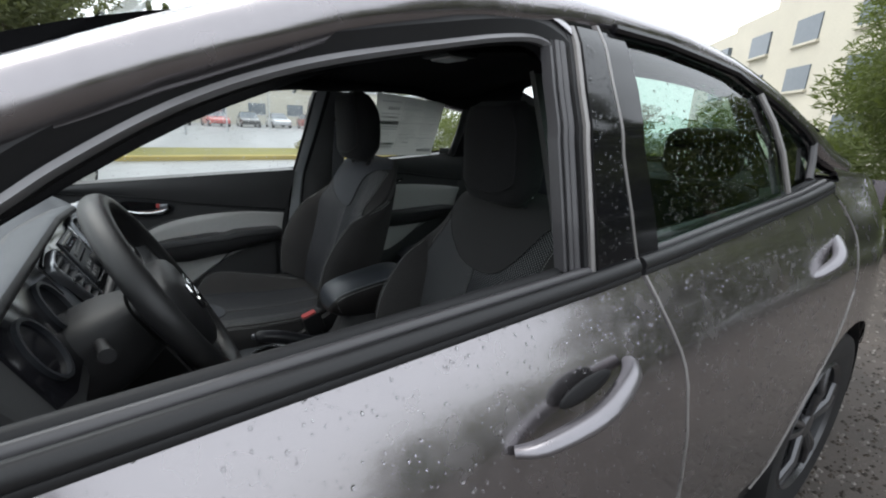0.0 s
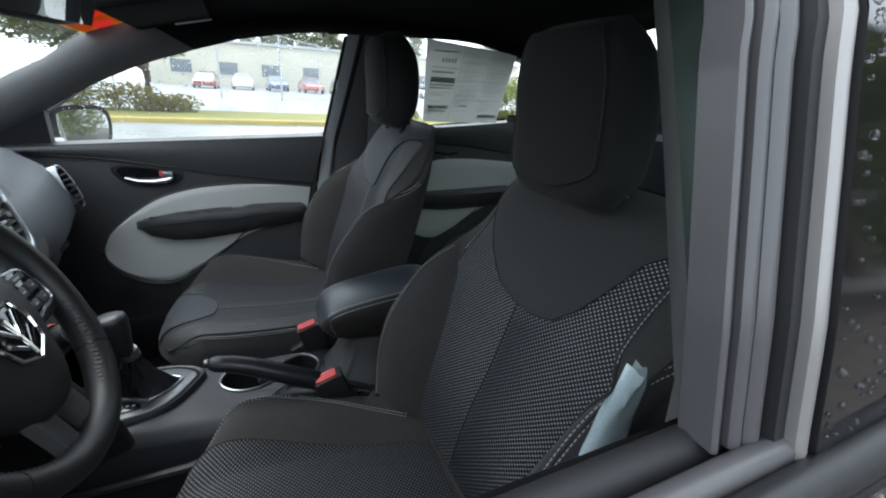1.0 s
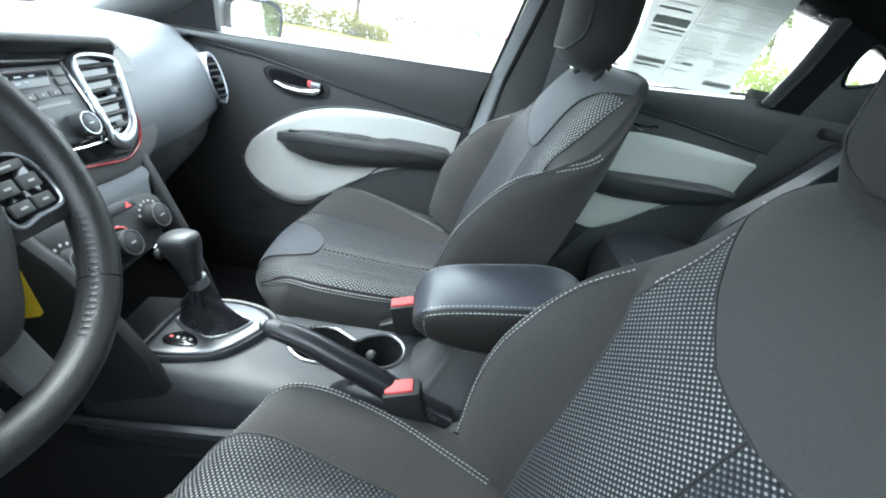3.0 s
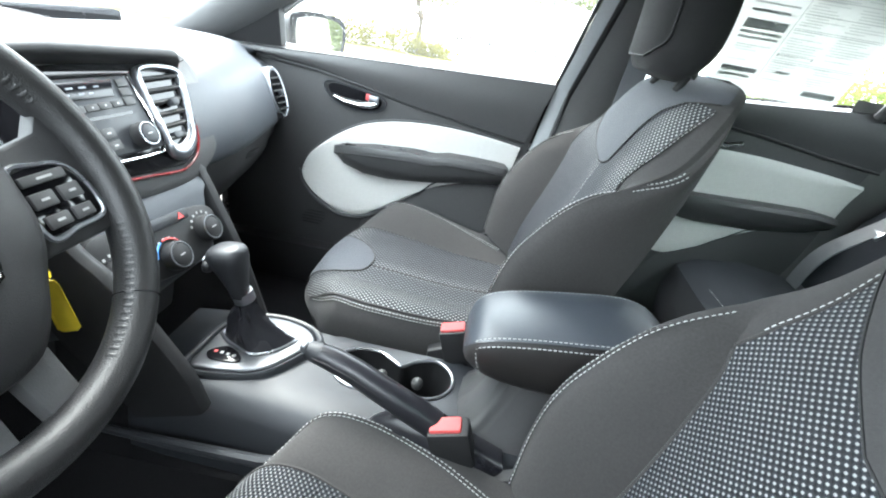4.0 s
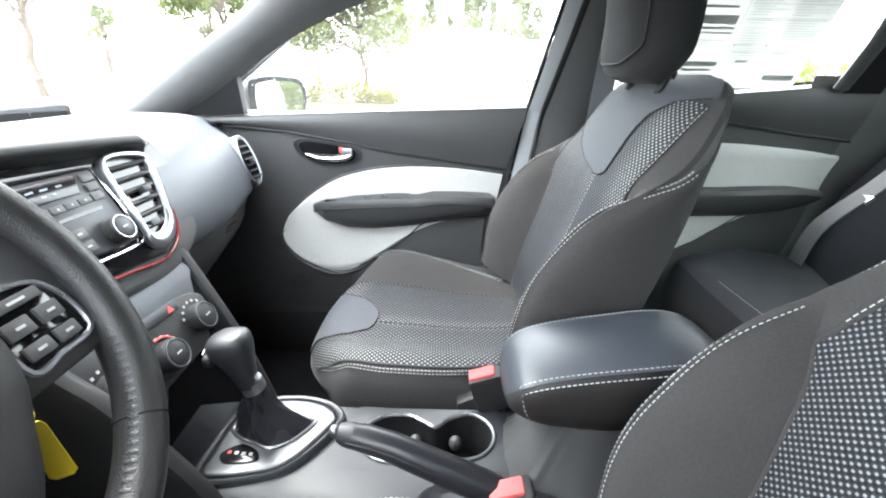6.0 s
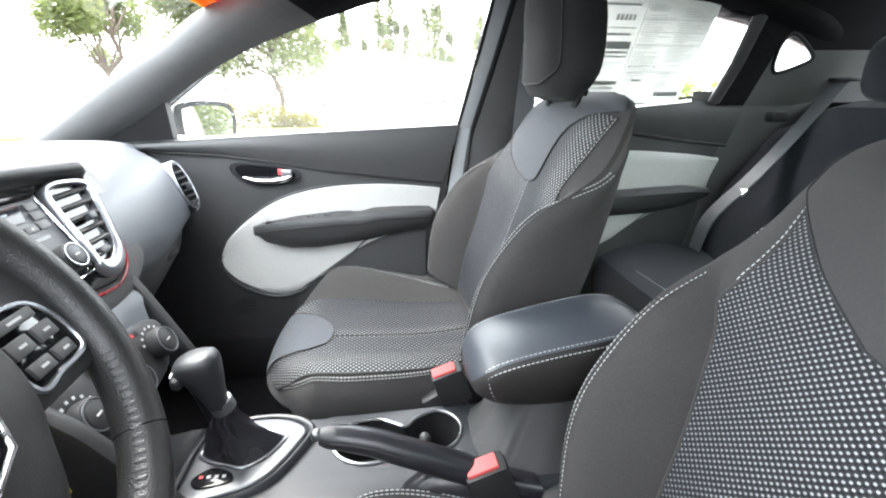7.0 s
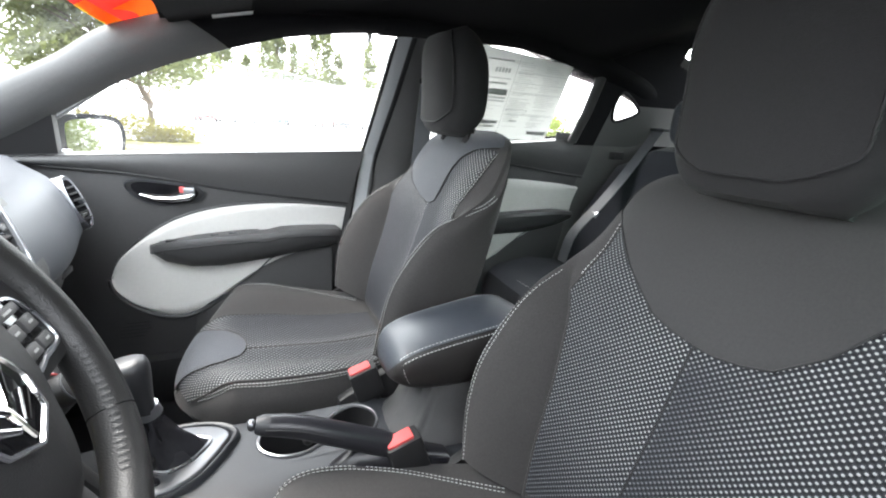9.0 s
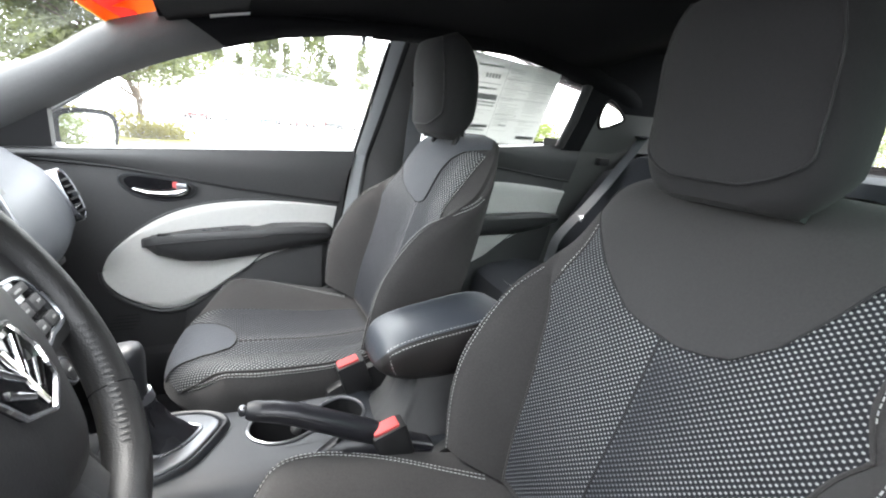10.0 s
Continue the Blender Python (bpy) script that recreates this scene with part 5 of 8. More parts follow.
OPENING = spline([(-0.052, 0.985, 0), (-0.050, 1.06, 0), (-0.048, 1.13, 0), (-0.032, 1.21, 0), (-0.012, 1.262, 0), (-0.008, 1.280, 0), (-0.035, 1.290, 0), (-0.10, 1.282, 0), (-0.19, 1.263, 0), (-0.34, 1.228, 0), (-0.424, 1.202, 0), (-0.493, 1.172, 0), (-0.56, 1.132, 0), (-0.61, 1.096, 0), (-0.74, 1.005, 0), (-0.86, 0.93, 0)], 80)


def frame_band(door, s, name, d0, d1, o0, o1, mat, label="", thick=0.012, i0=0, i1=80):
    A, B = offset_path(OPENING, d0), offset_path(OPENING, d1)
    rings = []
    for i in range(i0, i1):
        a, b = A[i], B[i]
        m = a.lerp(b, 0.5)
        rings.append([Vector((a.x, s * (outer_y(a.y) + o0), a.y)), Vector((m.x, s * (outer_y(m.y) + max(o0, o1) + 0.002), m.y)), Vector((b.x, s * (outer_y(b.y) + o1), b.y)),
                      Vector((b.x, s * (outer_y(b.y) + o1 - thick), b.y)), Vector((a.x, s * (outer_y(a.y) + o0 - thick), a.y))])
    return part(name, loft(rings), mat, door, label)


def strip(door, s, name, low, high, zl, zh, off, mat, label="", thick=0.010, bowed=False):
    """Upright strip on the outer window plane between the edges low(z) and high(z)."""
    def col(x, z):
        return Vector((x, s * (outer_y(z) + off), z))
    rings = []
    for k in range(25):
        f = k / 24
        z = lerp(zl, zh, f)
        a, b = low(z), high(z)
        crown = min(0.30 * (b - a), 0.0035) if bowed else 0.0
        row = [col(lerp(a, b, i / 6), z) + Vector((0, s * crown * (math.sin(math.pi * i / 6) - 1), 0)) for i in range(7)]
        rings.append(row + [col(b, z) + Vector((0, -s * thick, 0)), col(a, z) + Vector((0, -s * thick, 0))])
    return part(name, loft(rings), mat, door, label)


def stripe_x(z):
    return table_lin([(0.98, -0.004), (1.05, -0.010), (1.163, -0.007), (1.237, 0.006), (1.33, 0.042)], z)


def seam_x(z):
    return table_lin([(0.98, 0.098), (1.042, 0.081), (1.14, 0.066), (1.243, 0.073), (1.34, 0.104)], z)


def rear_glass_x(z):
    return table_lin([(0.98, 0.158), (1.08, 0.136), (1.164, 0.121), (1.274, 0.144), (1.34, 0.165)], z)


def window_frame(door, s):
    back = 0.105 if s > 0 else 0.0
    frame_band(door, s, "frame_seal", 0.0, 0.005, -0.045, -0.04, RUBBER, i0=24)
    frame_band(door, s, "frame_inner_band", 0.003, 0.013, -0.030, -0.024, BANDPAINT, "grey painted window frame", 0.02, 22)
    frame_band(door, s, "frame_channel", 0.012, 0.050, -0.030, -0.012, RUBBER, "black rubber glass channel", 0.02, 22 if s < 0 else 36)
    frame_band(door, s, "roof_edge", 0.049, 0.072, -0.006, -0.012, PAINT, "dark grey roof edge", 0.02, 24 if s < 0 else 36)
    # rear upright of the frame: grey double band, black gap, bright stripe, gloss black cover
    def c(z):
        return stripe_x(z) + back
    strip(door, s, "upright_band", lambda z: c(z) - 0.044, lambda z: c(z) - 0.039, 0.985, 1.29, -0.018, FRAMEPAINT, "grey painted frame upright", 0.02, True)
    strip(door, s, "upright_gap", lambda z: c(z) - 0.039, lambda z: c(z) - 0.033, 0.982, 1.30, -0.022, RUBBER, "", 0.02)
    strip(door, s, "upright_band", lambda z: c(z) - 0.033, lambda z: c(z) - 0.024, 0.985, 1.30, -0.016, FRAMEPAINT, "grey painted frame upright", 0.02, True)
    strip(door, s, "upright_band", lambda z: c(z) - 0.024, lambda z: c(z) - 0.012, 0.985, 1.31, -0.014, FRAMEPAINT, "grey painted frame upright", 0.02, True)
    strip(door, s, "upright_gap", lambda z: c(z) - 0.012, lambda z: c(z) - 0.004, 0.982, 1.32, -0.010, RUBBER, "", 0.02)
    strip(door, s, "upright_stripe", lambda z: c(z) - 0.004, lambda z: c(z) + 0.005, 0.982, 1.325, -0.002, SEAM, "pale metal edge strip", 0.02, True)
    strip(door, s, "pillar_cover", lambda z: c(z) + 0.005, lambda z: seam_x(z) + back - 0.004, 0.985, 1.325, 0.0, GLOSS, "gloss black pillar cover with raindrops")


def pull_handle(door, s, x0, x1, z0, z1, name="outside_handle"):
    def yo(z):
        return skin_y(z)
    part("handle_cup", ellipsoid((lerp(x0, x1, 0.55), s * (yo(z0) - 0.001), lerp(z0, z1, 0.5) + 0.012), (0.050, 0.004, 0.017), 28, 10, rot=Matrix.Rotation(radians(-9), 3, "Y")), RUBBER, door, "dark handle recess")
    pts = spline([(x0, s * (yo(z0) + 0.002), z0 - 0.012), (x0 + 0.03, s * (yo(z0) + 0.022), z0 - 0.002), (lerp(x0, x1, 0.5), s * (yo(z0) + 0.034), lerp(z0, z1, 0.5)), (x1 - 0.035, s * (yo(z1) + 0.030), z1), (x1, s * (yo(z1) + 0.006), z1 + 0.004)], 18)
    rr = [0.006 + 0.0065 * math.sin(math.pi * (0.1 + 0.85 * k / 17)) + 0.004 * k / 17 for k in range(18)]
    part(name, tube(pts, rr, 12, flat=0.75), HANDLEPAINT, door, "dark grey pull handle with water beads")


passenger_door = thing("front_passenger_door", "closed passenger door with black trim and light grey insert", "car door", at=(-0.4, 0.75, 0.26), group="car doors")
inner_front(passenger_door, 1)
outer_front(passenger_door, 1)
window_frame(passenger_door, 1)
glass_pane("window_glass", [(-0.735, 0.925), (0.005, 0.955), (0.035, 1.132), (0.055, 1.27), (-0.08, 1.268), (-0.216, 1.24), (-0.342, 1.204), (-0.462, 1.162), (-0.579, 1.11), (-0.72, 1.03)], 1, 0.012, WET, "clear wet side window", passenger_door)

part("glass_run", tube([(x, front_glass_y(z) - 0.003, z) for x, z in [(lerp(-0.002, 0.049, k / 12), lerp(0.955, 1.266, k / 12)) for k in range(13)]], 0.0045, 8), RUBBER, passenger_door, "black rubber glass run")

rear_passenger_door = thing("rear_passenger_door", "closed rear door with black trim and light grey insert", "car door", at=(0.5, 0.75, 0.26), group="car doors")
inner_rear(rear_passenger_door, 1)
part("window_divider", tube(on_side(1, [(0.757, 1.25), (0.766, 1.13), (0.760, 1.03)], 0.0), 0.020, 10, flat=0.6), SOFT, rear_passenger_door, "black window divider bar")

driver_door = thing("driver_door", "closed dark grey driver's door with its window wound down", "car door", at=(-0.4, -0.78, 0.26), group="car doors")
inner_front(driver_door, -1.035)
outer_front(driver_door, -1)
window_frame(driver_door, -1)
pull_handle(driver_door, -1, -0.208, 0.012, 0.835, 0.866)

rear_driver_door = thing("rear_driver_door", "closed dark grey rear door with green-tinted wet glass", "car door", at=(0.5, -0.78, 0.26), group="car doors")


def rear_door_outside(door, s):
    outer_skin("outer_skin", lambda z: (front_seam(z) + 0.006, rear_seam(z)), belt_z, lambda x: 0.26 if x < 0.60 else 0.26 + 0.35 * smooth(0.60, 1.0, x), door, s, nx=36, nz=26, label="wet dark grey metallic door skin")
    outer_belt(door, s, 0.098, 0.90)
    strip(door, s, "door_edge_line", lambda z: seam_x(z) - 0.003, lambda z: seam_x(z) + 0.003, 0.985, 1.335, 0.001, SEAM, "pale edge between the doors")
    strip(door, s, "pillar_cover", lambda z: seam_x(z) + 0.003, rear_glass_x, 0.985, 1.325, 0.0, GLOSS, "gloss black pillar cover with raindrops")
    # Door gaps as pale bars: the panel edges' highlight put into the colour.
    seam = [Vector((front_seam(z) + 0.003, s * (skin_y(z) - 0.0005), z)) for z in [0.30 + 0.69 * k / 24 for k in range(25)]]
    part("door_seam", tube(seam, 0.0035, 6), SEAM, door, "gap between the doors, drawn pale for its edge highlight")
    seam = [Vector((rear_seam(z) + 0.003, s * (skin_y(z + (0.985 - belt_z(rear_seam(z))) * smooth(0.6, 0.95, z)) - 0.001), z)) for z in [0.33 + 0.70 * k / 24 for k in range(25)]]
    part("door_seam", tube(seam, 0.0035, 6), SEAM, door, "gap behind the door, drawn pale for its edge highlight")
    RTOP = [(0.10, 1.325), (0.286, 1.322), (0.431, 1.306), (0.526, 1.29), (0.60, 1.262), (0.625, 1.205), (0.648, 1.147), (0.668, 1.06)]
    def pane(a, b):
        x = lerp(0.10, 0.664, a)
        z = lerp(belt_z(x) - 0.01, table_lin(RTOP, x), b)
        return (x, s * (outer_y(z) - 0.008), z)
    glass = sheet_uv(pane, 30, 14)
    part("window_glass", glass, TINT if s < 0 else WET, door, "green-tinted wet window" if s < 0 else "clear wet window")
    P = [Vector((x, front_glass_y(z) + 0.01, z)) for x, z in QUARTER_OPEN] if s > 0 else [Vector((x, s * (outer_y(z) - 0.006), z)) for x, z in [(0.668, 1.06), (0.655, 1.147), (0.632, 1.205), (0.61, 1.258), (0.676, 1.236), (0.787, 1.186), (0.825, 1.158), (0.79, 1.085)]]
    bm = bmesh.new()
    bm.faces.new([bm.verts.new(p) for p in P])
    part("quarter_glass", bm, TINT if s < 0 else GLASS, door, "small tinted quarter window")
    if s > 0:
        return
    part("window_divider", tube([(x, s * (outer_y(z) + 0.004), z) for x, z in ((0.60, 1.265), (0.622, 1.205), (0.645, 1.147), (0.668, 1.06))], 0.0065, 8), SEAM, door, "grey window divider bar")
    part("upper_frame", tube([(x, s * (outer_y(z) + 0.004), z) for x, z in ((0.14, 1.335), (0.286, 1.332), (0.431, 1.316), (0.526, 1.302), (0.60, 1.272), (0.676, 1.247), (0.787, 1.196), (0.83, 1.168))], 0.0085, 8), GLOSS, door, "black upper window frame")
    part("corner_trim", tube([(x, s * (outer_y(z) + 0.004), z) for x, z in ((0.835, 1.168), (0.825, 1.13), (0.80, 1.085))], 0.009, 8), FRAMEPAINT, door, "grey corner trim")


for dr, sd in ((rear_driver_door, -1), (rear_passenger_door, 1)):
    rear_door_outside(dr, sd)
inner_rear(rear_driver_door, -1)
pull_handle(rear_driver_door, -1, 0.70, 0.90, 0.885, 0.945)


def wheel_at(x, s, label):
    c = Vector((x, s * 0.74, 0.32))
    def turned(prof):
        return [[c + Vector((r * math.cos(k * math.pi / 24), s * h, r * math.sin(k * math.pi / 24))) for k in range(48)] for r, h in prof]
    tyre = part("wheel", loft(turned([(0.215, -0.09), (0.27, -0.105), (0.305, -0.10), (0.318, -0.07), (0.32, 0.0), (0.318, 0.07), (0.305, 0.10), (0.27, 0.105), (0.215, 0.09)]), caps=False), RUBBER, body, label)
    bm = loft(turned([(0.218, -0.07), (0.218, 0.088), (0.210, 0.096), (0.198, 0.085), (0.195, 0.02), (0.05, 0.02)]), caps=False)
    for k in range(5):
        for d in (-0.13, 0.13):
            a = k * 2 * math.pi / 5 + 0.3
            p0 = c + Vector((0.04 * math.cos(a), s * 0.075, 0.04 * math.sin(a)))
            p1 = c + Vector((0.205 * math.cos(a + d), s * 0.080, 0.205 * math.sin(a + d)))
            tube([p0, p0.lerp(p1, 0.5) + Vector((0, s * 0.012, 0)), p1], [0.016, 0.012, 0.013], 8, bm=bm)
    disc(c + Vector((0, s * 0.07, 0)), (0, s, 0), 0.04, 0.02, 20, 0.005, bm=bm)
    part("rim", bm, RIM, tyre, "dark alloy rim with split spokes")
    part("brake_disc", disc(c + Vector((0, s * -0.02, 0)), (0, s, 0), 0.15, 0.02, 28), RUBBER, tyre)


for s in (1, -1):
    wheel_at(1.10, s, "black wet rear tyre")
    wheel_at(-1.62, s, "black wet front tyre")


# ---- dashboard ----
dash = thing("dashboard", "black and grey soft-touch dashboard with a gloss centre panel", "dashboard", at=(-0.8, 0, 0.5))


def dash_profile(y):
    """Profile (x, z) from the windscreen base over the top and down the face, at y."""
    e = smooth(0.52, 0.70, abs(y))
    mid = 1 - smooth(0.16, 0.30, abs(y - 0.05)) if y > -0.6 else 0
    back = -1.14 + 0.10 * (abs(y) / 0.66) ** 2
    face = lerp(-0.640, -0.690, smooth(0.25, 0.62, abs(y))) - 0.05 * e
    return [(back, 0.93), (-0.98 - 0.03 * (1 - e), 0.952 - 0.02 * e), (-0.86, 0.958 - 0.025 * e), (-0.77 - 0.02 * e, 0.953 - 0.028 * e), (face - 0.055, 0.936 - 0.028 * e), (face - 0.012, 0.905 - 0.022 * e),
            (face + 0.012, 0.865 - 0.015 * e), (face + 0.026, 0.825 - 0.01 * e), (face + 0.028, 0.795), (face + 0.018, 0.778), (face + 0.004, 0.774)]


def main_dash():
    ys = [-0.70 + 1.40 * k / 56 for k in range(57)]
    rows = []
    for y in ys:
        pr = spline([(x, z, 0) for x, z in dash_profile(y)], 40)
        rows.append([Vector((p.x, y, p.y)) for p in pr])
    part("dash_top", loft(rows, closed=False), DASHMAT, dash, "grey grained dash top and airbag cover")
    # lower dash and glovebox, undercut
    rows = []
    for y in ys:
        x, z = dash_profile(y)[-1]
        pr = spline([(x, z, 0), (x - 0.004, 0.745, 0), (x - 0.02, 0.70, 0), (x - 0.09, 0.62, 0), (x - 0.22, 0.53, 0), (-1.15, 0.50, 0)], 16)
        rows.append([Vector((p.x, y, p.y)) for p in pr])
    low = part("dash_lower", loft(rows, closed=False), PLASTIC, dash, "black lower dash")
    line = [Vector((dash_profile(y)[-1][0] + 0.003, y, 0.774)) for y in [0.2 + 0.44 * k / 20 for k in range(21)]]
    part("glovebox_gap", tube(line, 0.0022, 6), GLOSS, low)
    x = dash_profile(0.40)[-1][0]
    part("glovebox_latch", box((x - 0.002, 0.40, 0.742), (0.008, 0.060, 0.012), 0.003), PLASTIC, low, "black glovebox latch")


main_dash()

ST_O, ST_A = Vector((-0.645, 0, 0.88)), radians(27)
ST_V = Vector((-math.sin(ST_A), 0, math.cos(ST_A)))
ST_N = Vector((math.cos(ST_A), 0, math.sin(ST_A)))
ST_R = Matrix((ST_N, (0, 1, 0), ST_V)).transposed()


def st(u, v, n=0.0):
    return ST_O + Vector((0, u, 0)) + ST_V * v + ST_N * n


def plate(name, uv, n0, n1, mat, parent, label="", bev=0.002, smooth_n=0):
    pts = [(p.x, p.y) for p in spline([(u, v, 0) for u, v in uv], smooth_n, True)] if smooth_n else uv
    return part(name, prism([st(u, v, n0) for u, v in pts], ST_N * (n1 - n0), bev), mat, parent, label)


island = plate("centre_surround", [(0.20, 0.085), (0.238, 0.066), (0.245, 0.02), (0.228, -0.04), (0.188, -0.088), (0.10, -0.112), (-0.02, -0.102), (-0.14, -0.08), (-0.30, -0.075), (-0.56, -0.07), (-0.60, 0.0), (-0.57, 0.085), (-0.3, 0.10), (0.0, 0.10)], -0.06, 0.004, SOFT, dash, "soft black surround of the centre panel", 0.014, 90)
RED_LINE = spline([st(u, v, 0.006) for u, v in ((0.168, -0.035), (0.157, -0.055), (0.136, -0.076), (0.101, -0.088), (0.070, -0.087), (0.029, -0.080), (-0.03, -0.073), (-0.14, -0.064))], 40)
part("red_trim", tube(RED_LINE, 0.0022, 8), REDTRIM, island, "dark red accent line")
bezel = plate("gloss_bezel", [(0.10, 0.068), (0.182, 0.058), (0.187, 0.033), (0.172, -0.008), (0.152, -0.053), (0.130, -0.073), (0.098, -0.083), (0.03, -0.075), (-0.05, -0.067), (-0.12, -0.058), (-0.215, -0.045), (-0.225, 0.06), (-0.10, 0.072), (0.0, 0.072)], 0.0, 0.009, GLOSS, island, "gloss black centre bezel", 0.003)


def vent(uv, slats, parent, tab, outer):
    """Air vent: silver frame between the outlines uv and outer, dark well, slats and a thumb tab."""
    cl = spline([(u, v, 0) for u, v in uv], 60, True)
    co = spline([(u, v, 0) for u, v in outer], 60, True)
    well = part("air_vent", prism([st(p.x, p.y, 0.010) for p in cl], ST_N * 0.001, 0), GLOSS, parent, "air vent with black slats in a silver frame")
    ring = [[st(lerp(i.x, o.x, k), lerp(i.y, o.y, k), h) for i, o in zip(cl, co)] for k, h in ((0.0, 0.009), (0.0, 0.0175), (0.2, 0.0205), (0.6, 0.0205), (0.92, 0.0175), (1.0, 0.014), (1.0, 0.006))]
    part("vent_frame", loft(ring, caps=False), SATIN, well, "satin silver frame")
    vs = [p.y for p in cl]
    lo, hi = min(vs), max(vs)
    for k in range(slats):
        v = lerp(lo, hi, (k + 0.7) / (slats + 0.4))
        us = []
        for a, b in zip(cl, cl[1:] + cl[:1]):
            if (a.y - v) * (b.y - v) < 0:
                us.append(lerp(a.x, b.x, (v - a.y) / (b.y - a.y)))
        if len(us) >= 2:
            u0, u1 = min(us), max(us)
            part("vent_slat", box(st((u0 + u1) / 2, v, 0.013), (0.010, max(u1 - u0 - 0.002, 0.01), 0.0045), 0.001, ST_R @ Matrix.Rotation(0.5, 3, "Y")), PLASTIC, well)
    part("vent_tab", box(st(*tab, 0.019), (0.012, 0.016, 0.010), 0.003, ST_R), CONSOLE, well, "vent thumb tab")
    return well


RV = [(0.099, 0.053), (0.130, 0.054), (0.168, 0.045), (0.161, 0.022), (0.147, -0.011), (0.130, -0.039), (0.108, -0.052), (0.093, -0.052), (0.085, -0.043), (0.088, -0.021), (0.089, 0.016), (0.094, 0.043)]
RO = [(0.099, 0.060), (0.130, 0.0625), (0.177, 0.053), (0.180, 0.030), (0.167, -0.006), (0.147, -0.048), (0.127, -0.067), (0.098, -0.076), (0.077, -0.062), (0.0805, -0.022), (0.083, 0.016), (0.088, 0.046)]
v1 = vent(RV, 6, bezel, (0.128, 0.005), RO)
part("vent_wheel", box(st(0.106, -0.040, 0.0155), (0.008, 0.018, 0.010), 0.002, ST_R), CONSOLE, v1)
vent([(-u - 0.045, v) for u, v in RV], 6, bezel, (-0.17, 0.005), [(-u - 0.045, v) for u, v in RO])
part("chrome_strip", tube([st(0.080, 0.053, 0.012), st(0.077, 0.033, 0.013), st(0.079, 0.0, 0.013), st(0.078, -0.046, 0.0125), st(0.070, -0.055, 0.012), st(0.032, -0.054, 0.012), st(-0.05, -0.047, 0.012)], 0.0016, 6), CHROME, bezel, "bright edge strip")
radio = plate("radio_unit", [(-0.075, 0.056), (0.074, 0.051), (0.074, -0.048), (-0.075, -0.042)], 0.008, 0.013, CONSOLE, bezel, "grey radio unit with a dark display", 0.003)
plate("radio_display", [(-0.07, 0.051), (0.046, 0.048), (0.037, 0.027), (-0.07, 0.030)], 0.0125, 0.0142, DISPLAY, radio, "dark radio display", 0.0008)
for u, v, w in [(-0.035, 0.0425, 0.010), (-0.020, 0.0422, 0.012), (-0.002, 0.0418, 0.012), (0.018, 0.0412, 0.010), (-0.030, 0.0350, 0.014), (-0.008, 0.0346, 0.010), (0.006, 0.0342, 0.008)]:
    part("display_digit", box(st(u, v, 0.0145), (0.0006, w * 0.8, 0.0022), 0, ST_R), GLOW, radio)
plate("cd_slot", [(-0.055, 0.0075), (0.052, 0.0055), (0.051, 0.0015), (-0.055, 0.0035)], 0.0125, 0.0136, GLOSS, radio, "", 0)
for u in (-0.045, -0.025, -0.005, 0.015, 0.035):
    part("radio_button", box(st(u, 0.0175, 0.0138), (0.003, 0.0185, 0.008), 0.001, ST_R), SOFT, radio)
    part("button_mark", box(st(u, 0.0175, 0.0155), (0.0006, 0.0022, 0.0022), 0, ST_R), LEGEND, radio)
for v in (0.042, 0.030, 0.018):
    part("radio_button", box(st(0.060 - (0.042 - v) * 0.15, v, 0.0138), (0.003, 0.018, 0.010), 0.001, ST_R), SOFT, radio)
for u in (-0.050, -0.027, -0.004):
    for v in (-0.015, -0.031):
        part("radio_button", box(st(u, v, 0.0138), (0.003, 0.020, 0.012), 0.001, ST_R), SOFT, radio)
        part("button_mark", box(st(u, v, 0.0155), (0.0006, 0.006, 0.0022), 0, ST_R), LEGEND, radio)


def knob(parent, u, v, r, n, face, label):
    k = part("control_knob", disc(st(u, v, n), ST_N, r, 0.016, 28, 0.003), PLASTIC, parent, label)
    part("knob_ring", ringdisc(st(u, v, n + 0.012), ST_N, r * 0.84, r * 0.90, 0.0050), SATIN, k, "silver knob ring")
    part("knob_face", disc(st(u, v, n + 0.014), ST_N, r * 0.72, 0.003, 24, 0.001), face, k)
    part("knob_mark", box(st(u, v, n + 0.0175), (0.0008, r * 0.45, 0.0018), 0, ST_R), LEGEND, k)
    return k


knob(radio, 0.043, -0.028, 0.0170, 0.012, CONSOLE, "black volume knob with a silver rim")
# brow over the centre panel: the dash top rolls forward over it
rows = []
for k in range(61):
    u = lerp(-0.66, 0.203, k / 60)
    e = (1 - smooth(0.165, 0.203, u) ** 2) ** 0.5 if u > 0.165 else 1.0
    d = table_lin([(-0.66, 0.004), (-0.03, 0.004), (0.04, -0.001), (0.13, -0.008), (0.203, -0.014)], u)
    prof = spline([(0.068, -0.06, 0), (0.068, -0.02, 0), (0.068 + 0.004 * e, 0.016 * e, 0), (0.073 + 0.002 * e, 0.028 * e, 0), (0.080 + 0.004 * e, 0.031 * e, 0), (0.087 + 0.005 * e, 0.024 * e, 0), (0.092 + 0.005 * e, 0.004, 0), (0.094 + 0.004 * e, -0.03, 0), (0.092, -0.09, 0)], 26)
    rows.append([st(u, p.x + d, p.y) for p in prof])
part("dash_brow", loft([r[14:] for r in rows], closed=False), DASHMAT, dash, "soft grey brow rolled over the centre panel")
part("brow_underside", loft([r[:15] for r in rows], closed=False), PLASTIC, dash, "black underside of the brow")
part("brow_end", loft([[rows[-1][0]] * 2, [rows[-1][14], rows[-1][20]]], closed=False), PLASTIC, dash)

